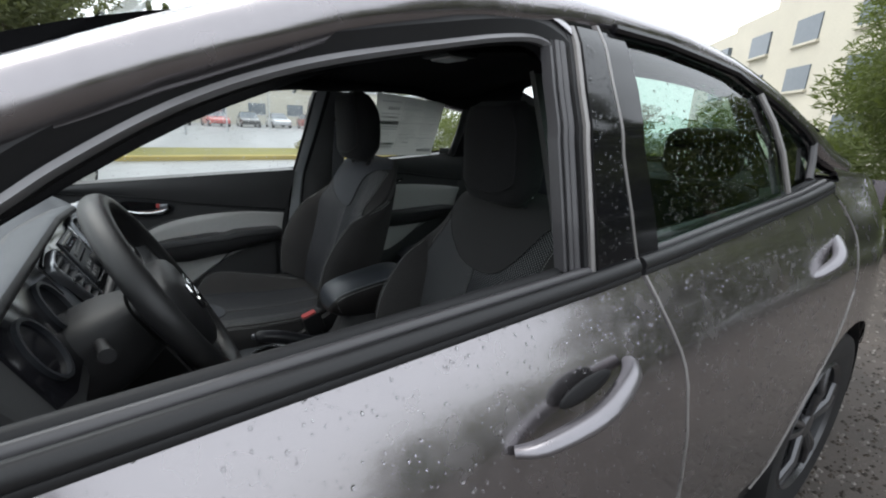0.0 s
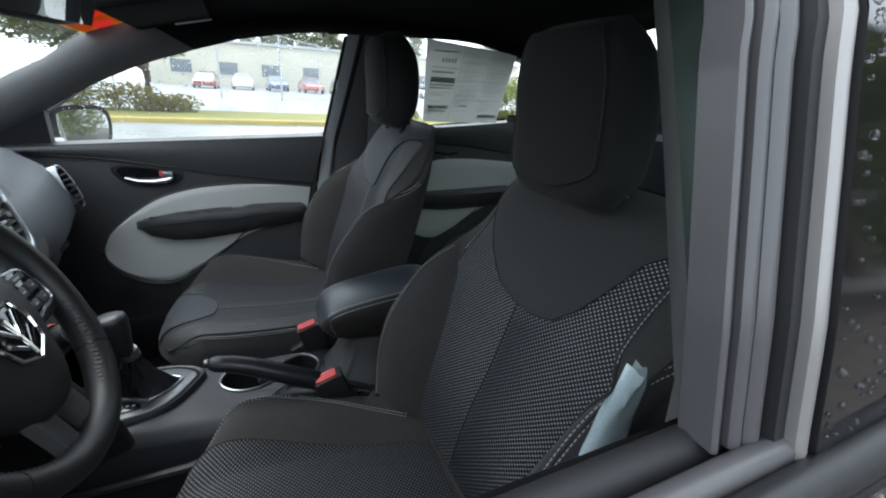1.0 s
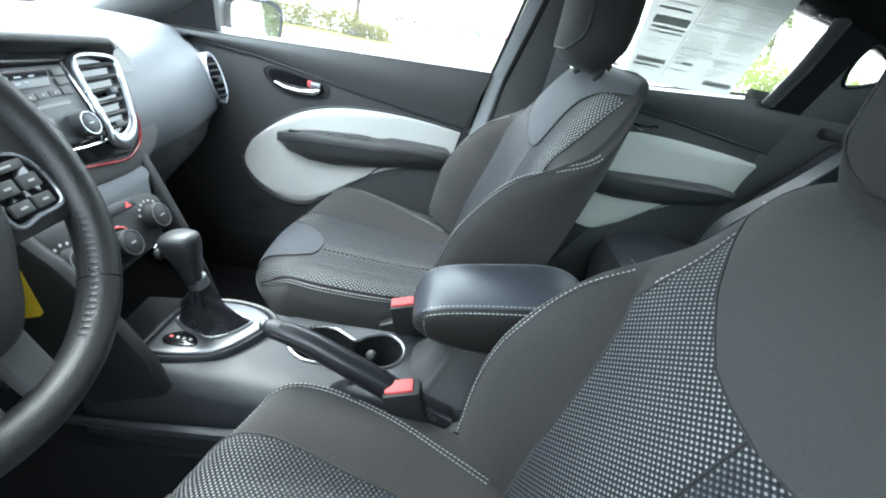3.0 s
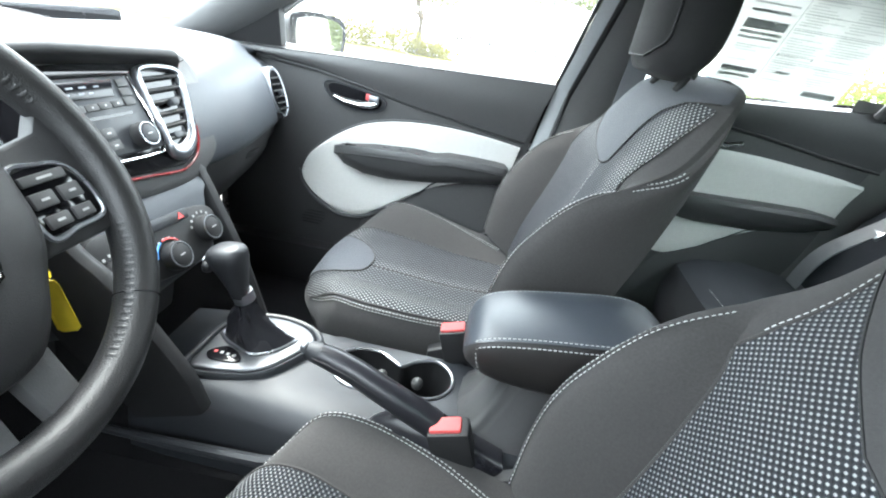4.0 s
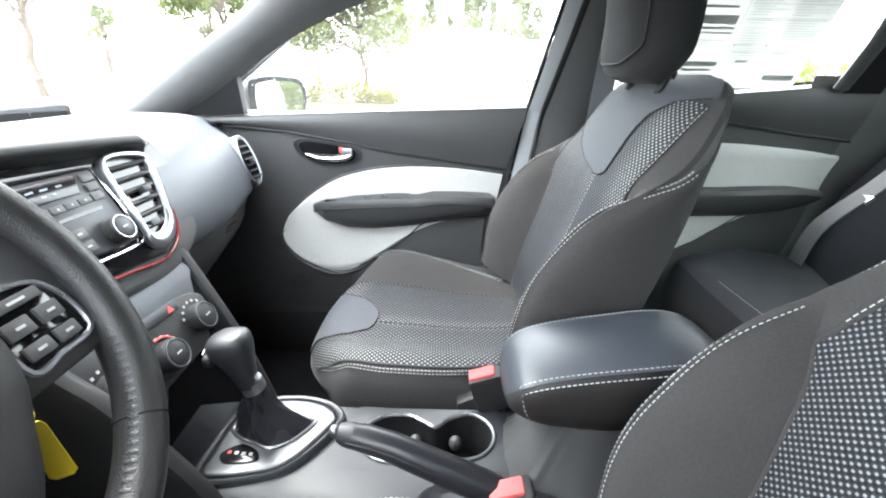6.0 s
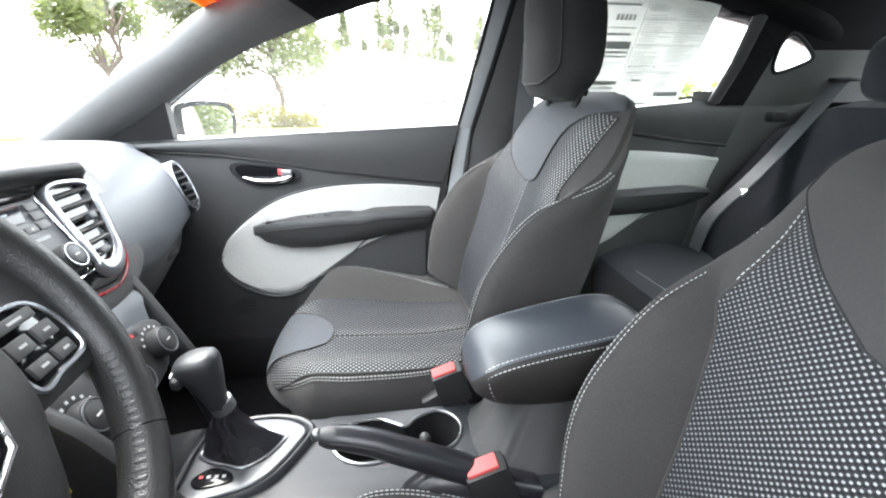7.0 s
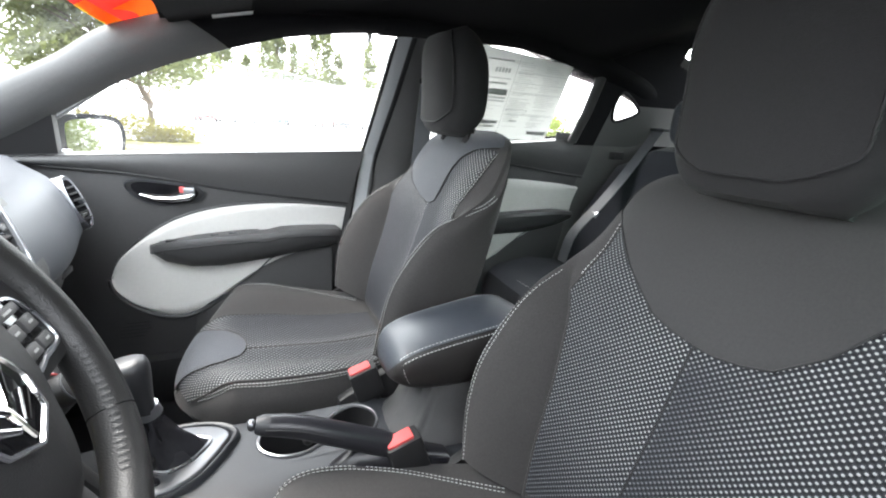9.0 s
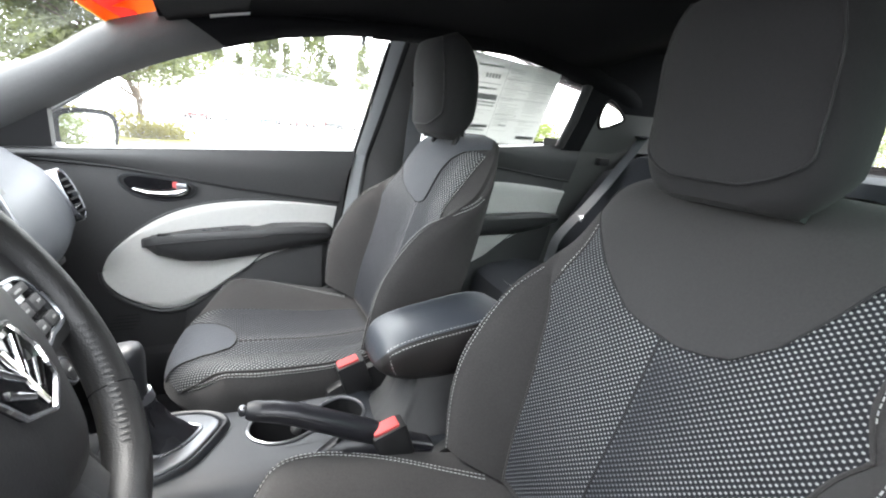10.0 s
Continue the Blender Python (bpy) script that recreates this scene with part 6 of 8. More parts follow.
# climate panel and the neck that joins dash and console
rows = []
for v, hw, n0, c in ((-0.085, 0.175, -0.016, 0.035), (-0.100, 0.165, -0.004, 0.03), (-0.115, 0.152, 0.002, 0.018), (-0.13, 0.143, 0.003, 0.004), (-0.16, 0.134, 0.002, -0.008), (-0.19, 0.126, 0.0, -0.010), (-0.212, 0.118, -0.004, -0.010), (-0.222, 0.112, -0.014, -0.010), (-0.226, 0.106, -0.05, -0.010)):
    row = []
    for i in range(25):
        a = -1 + 2 * i / 24
        drop = 0.06 * smooth(0.72, 1.0, abs(a)) ** 1.5
        row.append(st(c + hw * a, v, n0 - drop))
    row += [st(c + hw * 0.99, v, n0 - 0.20), st(c - hw * 0.99, v, n0 - 0.20)]
    rows.append(row)
neck = part("console_neck", loft(rows), DASHMAT, dash, "grey moulded neck between dash and console")
part("cubby_wall", box((-0.66, 0.0, 0.62), (0.02, 0.24, 0.20), 0.006, Matrix.Rotation(radians(12), 3, "Y")), PLASTIC, neck, "black back wall of the open cubby")


def leg(name, rear, front, y0, y1, label):
    """Flying leg from dash to console: a rounded slab between two (x, z) edges, thickness y0 to y1."""
    A, B = spline([(x, z, 0) for x, z in rear], 24), spline([(x, z, 0) for x, z in front], 24)
    rings = []
    for i in range(24):
        f = i / 23
        p, q = A[i], B[i]
        yi, yo = lerp(y0[0], y1[0], f), lerp(y0[1], y1[1], f)
        ym = (yi + yo) / 2
        d = (q - p).normalized() * min(0.008, (q - p).length * 0.3)
        rings.append([Vector((p.x, ym, p.y)), Vector((p.x + d.x * 0.35, lerp(ym, yi, 0.75), p.y + d.y * 0.35)), Vector((p.x + d.x, yi, p.y + d.y)), Vector((q.x - d.x, yi, q.y - d.y)), Vector((q.x, ym, q.y)),
                      Vector((q.x - d.x, yo, q.y - d.y)), Vector((p.x + d.x, yo, p.y + d.y)), Vector((p.x + d.x * 0.35, lerp(ym, yo, 0.75), p.y + d.y * 0.35))])
    part(name, loft(rings), PLASTIC, neck, label)


leg("console_leg", [(-0.605, 0.835), (-0.567, 0.781), (-0.538, 0.745), (-0.500, 0.678), (-0.468, 0.612), (-0.455, 0.555)], [(-0.70, 0.82), (-0.68, 0.76), (-0.655, 0.70), (-0.62, 0.63), (-0.58, 0.57), (-0.56, 0.52)], (-0.128, -0.150), (-0.100, -0.126), "black leg between dash and console")
leg("console_leg", [(-0.625, 0.84), (-0.590, 0.785), (-0.556, 0.722), (-0.528, 0.668), (-0.504, 0.610), (-0.480, 0.545)], [(-0.70, 0.82), (-0.640, 0.765), (-0.600, 0.705), (-0.570, 0.650), (-0.545, 0.590), (-0.525, 0.53)], (0.128, 0.150), (0.096, 0.116), "black leg between dash and console")
climate = plate("climate_panel", [(-0.010, -0.132), (0.032, -0.136), (0.080, -0.143), (0.100, -0.158), (0.094, -0.182), (0.060, -0.207), (0.011, -0.215), (-0.045, -0.207), (-0.099, -0.190), (-0.124, -0.165), (-0.122, -0.136), (-0.105, -0.118), (-0.06, -0.124)], -0.004, 0.010, PLASTIC, neck, "black climate control panel", 0.005, 80)
for (u, v), lab in (((0.062, -0.178), "black fan knob with a silver ring"), ((-0.018, -0.186), "black temperature knob with a silver ring"), ((-0.098, -0.170), "black mode knob with a silver ring")):
    knob(climate, u, v, 0.0205, 0.011, PLASTIC, lab)
    for k in range(7):
        a = math.pi * (0.15 + 0.7 * k / 6)
        part("dial_mark", box(st(u + 0.0265 * math.cos(a), v + 0.0265 * math.sin(a), 0.0125), (0.0006, 0.0035, 0.0035), 0, ST_R), LEGEND, climate)
arc = [(math.pi * (0.12 + 0.42 * k / 12)) for k in range(13)]
part("hot_mark", tube([st(-0.018 + 0.0255 * math.cos(a), -0.186 + 0.0255 * math.sin(a), 0.0125) for a in arc], 0.0016, 6), RED, climate, "red heat arc")
BLUE = material("blue_print", (0.08, 0.25, 0.6), rough=0.5, var=0)
part("cold_mark", tube([st(-0.018 + 0.0255 * math.cos(a), -0.186 + 0.0255 * math.sin(a), 0.0125) for a in [math.pi * (0.6 + 0.3 * k / 8) for k in range(9)]], 0.0016, 6), BLUE, climate, "blue cold arc")
plate("switch_strip", [(-0.05, -0.128), (0.045, -0.136), (0.043, -0.150), (-0.05, -0.144)], 0.011, 0.0145, CONSOLE, climate, "dark push-button strip", 0.001)
part("hazard_button", prism([st(0.022, -0.146, 0.0145), st(0.034, -0.147, 0.0145), st(0.028, -0.137, 0.0145)], ST_N * 0.001, 0), RED, climate, "red hazard triangle")


def side_vent(s):
    c = Vector((-0.661, s * 0.538, 0.853))
    nrm = Vector((0.93, -s * 0.10, 0.34)).normalized()
    up = (Vector((0, 0, 1)) - nrm * nrm.z).normalized()
    rt = up.cross(nrm)
    out = spline([(0.018, 0.044, 0), (0.026, 0.010, 0), (0.020, -0.032, 0), (0.0, -0.050, 0), (-0.018, -0.036, 0), (-0.024, 0.0, 0), (-0.016, 0.04, 0), (0.0, 0.052, 0)], 40, True)
    well = part("side_vent", prism([c + rt * p.x + up * p.y for p in out], nrm * 0.004, 0), GLOSS, dash, "oval side air vent in a silver frame")
    rings = [[c + rt * p.x * k + up * p.y * k + nrm * h for p in out] for k, h in ((0.98, 0.0), (0.98, 0.005), (1.10, 0.006), (1.17, 0.002), (1.18, -0.02))]
    part("vent_frame", loft(rings, caps=False), SATIN, well, "satin silver frame")
    R = Matrix((nrm, rt, up)).transposed()
    for k in range(6):
        v = -0.036 + 0.014 * k
        part("vent_slat", box(c + up * v + nrm * 0.004, (0.008, 0.036, 0.004), 0.001, R), PLASTIC, well)
    part("vent_tab", box(c + nrm * 0.012, (0.01, 0.012, 0.01), 0.002, R), CONSOLE, well)


side_vent(1)
side_vent(-1)

# instrument cluster behind the wheel
cluster = plate("gauge_pod", [(-0.53, 0.07), (-0.25, 0.07), (-0.24, -0.03), (-0.30, -0.05), (-0.48, -0.05), (-0.54, -0.03)], 0.002, 0.008, DISPLAY, island, "dark instrument cluster", 0.002)
for u in (-0.46, -0.32):
    part("gauge_ring", ringdisc(st(u, 0.012, 0.008), ST_N, 0.040, 0.045, 0.006), CONSOLE, cluster, "dark gauge ring")

# ---- steering wheel ----
W_C, W_A = Vector((-0.503, -0.321, 0.8945)), radians(28)
W_N = Vector((math.cos(W_A), 0, math.sin(W_A)))
W_U = Vector((-math.sin(W_A), 0, math.cos(W_A)))
W_R = Matrix((W_N, (0, 1, 0), W_U)).transposed()


def wp(r, q, n=0.0):
    return W_C + Vector((0, r, 0)) + W_U * q + W_N * n


wheel = thing("steering_wheel", "black leather steering wheel with silver spoke trim", "steering wheel", at=W_C)
N_RIM = 72
W_RAD, W_TUBE = 0.165, 0.0172
rim_pts = [wp(W_RAD * math.cos(2 * math.pi * k / N_RIM), W_RAD * math.sin(2 * math.pi * k / N_RIM), 0.0) for k in range(N_RIM)]
rim = part("rim", closed_tube(rim_pts, W_TUBE, 16, up=W_N, flat=1.10), LEATHER, wheel, "black leather rim")
for a0, a1 in ((-1.15, -0.30), (0.42, 1.0), (math.pi + 0.30, math.pi + 1.15), (math.pi - 1.0, math.pi - 0.42)):
    rin = W_RAD - W_TUBE * 0.86
    P = [wp(rin * math.cos(a), rin * math.sin(a), 0.0095) for a in [lerp(a0, a1, k / 60) for k in range(61)]]
    N = [((W_C - p).normalized() + W_N * 0.6).normalized() for p in P]
    part("rim_stitching", dashes(P, N, 0.0032, 0.0032, 0.0038, 0.0012), LEATHER, rim, "raised black cross stitching")
for a in (-0.75, math.pi + 0.75):
    d = Vector((0, math.cos(a), 0)) + W_U * math.sin(a)
    t = Vector((0, -math.sin(a), 0)) + W_U * math.cos(a)
    c = W_C + d * W_RAD
    part("rim_seam", closed_tube([c + (d * math.cos(b) + W_N * 1.10 * math.sin(b)) * (W_TUBE - 0.0002) for b in [2 * math.pi * k / 24 for k in range(24)]], 0.0008, 6, up=t), LINER, rim)
hub_out = spline([(-0.080, 0.036, 0), (0.0, 0.048, 0), (0.080, 0.036, 0), (0.088, -0.002, 0), (0.081, -0.036, 0), (0.064, -0.064, 0), (0.046, -0.092, 0), (0.026, -0.110, 0), (0.0, -0.114, 0), (-0.026, -0.110, 0), (-0.046, -0.092, 0), (-0.064, -0.064, 0), (-0.081, -0.036, 0), (-0.088, -0.002, 0)], 56, True)
rings = [[wp(p.x * k, p.y * k, n) for p in hub_out] for k, n in ((0.9, -0.04), (1.0, -0.02), (1.0, -0.002), (0.96, 0.010), (0.85, 0.018), (0.6, 0.024), (0.3, 0.026))]
hub = part("airbag_cover", loft(rings), HUB, wheel, "soft black airbag cover")
sh = [(-0.029, 0.004), (0.029, 0.004), (0.035, -0.020), (0.026, -0.044), (0.0, -0.056), (-0.026, -0.044), (-0.035, -0.020)]
emb = part("badge", prism([wp(r, q, 0.024) for r, q in sh], W_N * 0.004, 0.001), GLOSS, hub, "plain shield-shaped badge")
part("badge_rim", closed_tube([wp(r, q, 0.028) for r, q in sh], 0.0022, 6, up=W_N), CHROME, emb)
for p0, p1 in (((-0.022, -0.004), (0.0, -0.030)), ((0.022, -0.004), (0.0, -0.030)), ((0.0, -0.006), (0.0, -0.050)), ((-0.024, -0.026), (-0.006, -0.040)), ((0.024, -0.026), (0.006, -0.040))):
    part("badge_bar", tube([wp(p0[0], p0[1], 0.0285), wp(p1[0], p1[1], 0.0285)], [0.0030, 0.0020], 8), CHROME, emb, "chrome bar of the badge")
for s in (1, -1):
    sp = [(0.060, 0.040), (0.100, 0.036), (0.128, 0.042), (0.148, 0.066), (0.158, 0.040), (0.160, -0.02), (0.156, -0.044), (0.135, -0.050), (0.075, -0.050)]
    spoke = part("side_spoke", prism([wp(s * r, q, -0.014) for r, q in sp], W_N * 0.016, 0.004), HUB, wheel, "black side spoke with buttons")
    tr = [(0.088, 0.015), (0.112, 0.018), (0.133, 0.012), (0.143, -0.010), (0.141, -0.034), (0.112, -0.037), (0.087, -0.036)]
    part("spoke_trim", closed_tube([wp(s * p.x, p.y, 0.002) for p in spline([(r, q, 0) for r, q in tr], 40, True)], 0.0026, 6, up=W_N), SATIN, spoke, "silver trim round the buttons")
    part("button_panel", prism([wp(s * r, q, 0.0) for r, q in tr], W_N * 0.003, 0.001), GLOSS, spoke)
    for r, q, w, h in ((0.110, 0.0075, 0.040, 0.009), (0.100, -0.0085, 0.021, 0.014), (0.124, -0.0085, 0.019, 0.014), (0.101, -0.0265, 0.021, 0.012), (0.124, -0.0265, 0.019, 0.012)):
        part("spoke_button", box(wp(s * r, q, 0.004), (0.004, w * 0.94, h * 0.90), 0.0014, W_R), SOFT, spoke)
        part("button_mark", box(wp(s * r, q, 0.0068), (0.0005, w * 0.32, 0.0020), 0, W_R), LEGEND, spoke)
    lo = [(0.008, -0.095), (0.040, -0.095), (0.040, -0.156), (0.012, -0.160)]
    lower = part("lower_spoke", prism([wp(s * r, q, -0.016) for r, q in lo], W_N * 0.014, 0.004), SOFT, wheel, "dark grey lower spoke")
# column shroud, ignition and key with a yellow tag, stalks
rows = []
for n, w, h in ((-0.05, 0.055, 0.05), (-0.09, 0.072, 0.062), (-0.17, 0.08, 0.07), (-0.28, 0.085, 0.075)):
    rows.append([wp(w * math.copysign(abs(math.cos(a)) ** 0.6, math.cos(a)), h * math.copysign(abs(math.sin(a)) ** 0.6, math.sin(a)) - 0.015, n) for a in [2 * math.pi * k / 24 for k in range(24)]])
column = part("column_shroud", loft(rows), PLASTIC, dash, "black steering column shroud")
kp = Vector((-0.535, -0.262, 0.822))
part("lock_boss", tube([(-0.62, -0.27, 0.80), (-0.58, -0.235, 0.79)], [0.03, 0.024], 14), PLASTIC, column)
part("ignition_lock", disc((-0.582, -0.238, 0.79), (0.7, 0.7, -0.1), 0.018, 0.02, 20, 0.003), SATIN, column, "silver ignition lock")
key = thing("ignition_key", "black car key with a yellow tag hanging from it", "key", at=kp)
part("key_head", box(kp + Vector((0.012, 0.018, 0)), (0.012, 0.04, 0.03), 0.004), PLASTIC, key, "black key head")
part("key_ring", closed_tube([kp + Vector((0.014, 0.040 + 0.012 * math.cos(a), -0.012 + 0.012 * math.sin(a))) for a in [2 * math.pi * k / 20 for k in range(20)]], 0.0012, 6, up=(1, 0, 0)), CHROME, key)
tag = [Vector(p) for p in ((-0.006, 0.0, 0), (0.006, 0.001, 0), (0.009, -0.004, 0), (0.018, -0.054, 0), (0.014, -0.058, 0), (0.003, -0.056, 0), (-0.001, -0.052, 0), (-0.008, -0.003, 0))]
part("key_tag", prism([kp + Vector((0.020 + p.x * 0.5, 0.040 + p.x * 0.6, -0.014 + p.y)) for p in tag], (0.0025, 0.0008, 0), 0.0006), YELLOW, key, "yellow plastic tag")
for s in (1, -1):
    part("stalk", tube([wp(s * 0.06, 0.01, -0.10), wp(s * 0.12, 0.02, -0.085), wp(s * 0.165, 0.025, -0.075)], [0.008, 0.008, 0.010], 10), PLASTIC, column, "black column stalk")

# ---- centre console ----
console = thing("centre_console", "grey plastic centre console with cup holders", "console", at=(-0.25, 0, 0.26))




def console_body():
    rows = []
    base = [(-0.60, 0.095, 0.545, 0.01), (-0.54, 0.10, 0.552, 0.01), (-0.46, 0.103, 0.550, 0.01), (-0.38, 0.105, 0.545, 0.008), (-0.30, 0.108, 0.540, 0.005), (-0.20, 0.108, 0.538, 0.0), (-0.10, 0.106, 0.537, 0.0), (0.0, 0.102, 0.535, 0.0), (0.30, 0.10, 0.53, 0.0)]
    def at(x):
        return [table_lin([(r[0], r[k]) for r in base], x) for k in (1, 2, 3)]
    for x in (-0.60, -0.57, -0.54, -0.50, -0.46, -0.42, -0.38, -0.35, -0.3402, -0.3397, -0.28, -0.22, -0.16, -0.1203, -0.1198, -0.10, -0.05, 0.0, 0.15, 0.30):
        hw, zt, c = at(x)
        inside = -0.340 < x < -0.120
        row = []
        for y in (-1, -0.97, -0.93, -0.86, -0.75, -0.6, -0.4):
            row.append((c + hw * y, zt - 0.030 * abs(y) ** 7))
        row += [(-0.0185, zt), (-0.0180, zt - 0.09 if inside else zt), (0.04, zt - 0.09 if inside else zt), (0.0930, zt - 0.09 if inside else zt), (0.0935, zt)]
        for y in (0.93, 0.97, 1.0):
            row.append((c + hw * y, zt - 0.030 * abs(y) ** 7))
        ring = [Vector((x, y, z)) for y, z in row]
        ring += [Vector((x, c + hw * 1.12, zt - 0.10)), Vector((x, c + hw * 1.2, 0.27)), Vector((x, c - hw * 1.2, 0.27)), Vector((x, c - hw * 1.12, zt - 0.10))]
        rows.append(ring)
    return part("console_body", loft(rows), CONSOLE, console, "grey grained console")


cb = console_body()
# side lip on the driver's side
part("console_edge", tube([(-0.62, -0.118, 0.475), (-0.50, -0.122, 0.478), (-0.38, -0.125, 0.485), (-0.30, -0.125, 0.50), (-0.24, -0.122, 0.512)], [0.006, 0.008, 0.009, 0.008, 0.004], 8), CONSOLE, cb)


def gear_selector():
    g_thing = thing("gear_selector", "black automatic gear lever with leather boot in a silver surround", "gear lever", at=(-0.44, 0.02, 0.545))
    ring = spline([(-0.527, -0.046, 0), (-0.528, -0.010, 0), (-0.524, 0.045, 0), (-0.512, 0.078, 0), (-0.476, 0.092, 0), (-0.434, 0.094, 0), (-0.395, 0.082, 0), (-0.374, 0.058, 0), (-0.384, 0.028, 0), (-0.413, -0.018, 0), (-0.440, -0.036, 0), (-0.470, -0.045, 0), (-0.500, -0.049, 0)], 72, True)
    lip = part("selector_lip", loft([[Vector((-0.452 + (p.x + 0.452) * k, 0.024 + (p.y - 0.024) * k, z)) for p in ring] for k, z in ((1.20, 0.540), (1.17, 0.5545), (1.12, 0.5575), (1.06, 0.5565), (1.03, 0.5535), (1.02, 0.545))], caps=False), CONSOLE, g_thing, "raised grey lip round the surround")
    sil = part("selector_surround", prism([Vector((p.x, p.y, 0.546)) for p in ring], (0, 0, 0.012), 0.005, 4), SILVER, g_thing, "satin silver surround")
    inner = spline([(-0.517, 0.030, 0), (-0.500, 0.058, 0), (-0.470, 0.068, 0), (-0.440, 0.066, 0), (-0.412, 0.056, 0), (-0.402, 0.044, 0), (-0.424, 0.010, 0), (-0.452, -0.006, 0), (-0.476, 0.004, 0), (-0.498, 0.012, 0)], 48, True)
    part("selector_well", prism([Vector((p.x, p.y, 0.5578)) for p in inner], (0, 0, 0.0012), 0), GLOSS, sil, "dark opening")
    part("well_rim", closed_tube([Vector((p.x, p.y, 0.559)) for p in inner], 0.0030, 8), SATIN, sil, "bright rim of the opening")
    plate_pts = spline([(-0.515, -0.018, 0), (-0.503, -0.004, 0), (-0.488, 0.0, 0), (-0.466, -0.012, 0), (-0.461, -0.026, 0), (-0.48, -0.031, 0), (-0.505, -0.031, 0)], 28, True)
    part("position_plate", prism([Vector((p.x, p.y, 0.5578)) for p in plate_pts], (0, 0, 0.003), 0.001), DISPLAY, sil, "black gear position window")
    for k in range(4):
        part("position_mark", box((-0.503 + 0.010 * k, -0.015 - 0.001 * k, 0.5612), (0.005, 0.005, 0.0006), 0), RED if k == 0 else LEGEND, sil)
    # leather boot gathered from the opening up to the collar
    rings = []
    top = Vector((-0.470, 0.015, 0.648))
    for j in range(15):
        f = j / 14
        g = smooth(0.0, 1.0, f ** 0.62)
        row = []
        for k, p in enumerate(inner):
            a = 2 * math.pi * k / 48
            q = top + Vector(((p.x + 0.459) * 0.26, (p.y - 0.030) * 0.33, 0))
            c = Vector((p.x, p.y, 0)).lerp(q, g)
            fold = 0.0060 * math.sin(4 * a + 3.5 * f) * math.sin(math.pi * min(f * 1.1, 1)) + 0.0018 * math.sin(9 * a - 7 * f) * math.sin(math.pi * f)
            out = Vector((p.x + 0.459, p.y - 0.030, 0)).normalized()
            row.append(Vector((c.x, c.y, lerp(0.557, 0.648, f))) + out * fold)
        rings.append(row)
    part("boot", loft(rings), BOOT, g_thing, "gathered black leather boot")
    part("collar", tube([(-0.468, 0.015, 0.645), (-0.472, 0.013, 0.660)], 0.0155, 18), SATIN, g_thing, "grey collar")
    # knob: slim neck, broad head with a slanted top
    rings = []
    for z, w, d, xo in ((0.655, 0.0135, 0.0135, -0.472), (0.668, 0.0150, 0.0150, -0.474), (0.684, 0.0185, 0.0180, -0.478), (0.700, 0.0230, 0.0215, -0.482), (0.714, 0.0275, 0.0245, -0.486), (0.726, 0.0300, 0.0265, -0.4885), (0.736, 0.0298, 0.0262, -0.490), (0.743, 0.0265, 0.0235, -0.490), (0.7475, 0.0200, 0.0175, -0.489), (0.7495, 0.0100, 0.0090, -0.488)):
        row = []
        for k in range(28):
            q = 2 * math.pi * k / 28
            cx, sy = math.cos(q), math.sin(q)
            row.append(Vector((xo + math.copysign(abs(cx) ** 0.8, cx) * w, 0.010 + math.copysign(abs(sy) ** 0.8, sy) * d, z + 0.18 * cx * w * smooth(0.70, 0.73, z))))
        rings.append(row)
    rings = [[Vector((-0.482 + (p.x + 0.482) * 0.92, 0.010 + (p.y - 0.010) * 0.92, 0.655 + (p.z - 0.655) * 0.87)) for p in row] for row in rings]
    knob_ = part("knob", loft(rings), KNOB, g_thing, "rounded black knob")
    part("shift_button", ellipsoid((-0.5100, -0.002, 0.706), (0.007, 0.012, 0.009), 16, 10, 0.7), PLASTIC, knob_, "thumb button")
    part("knob_seam", tube([(-0.5155, 0.010 + 0.017 * math.cos(q), 0.714 + 0.004 * math.sin(q)) for q in [math.pi * k / 12 for k in range(13)]], 0.0010, 6), SATIN, knob_)


gear_selector()


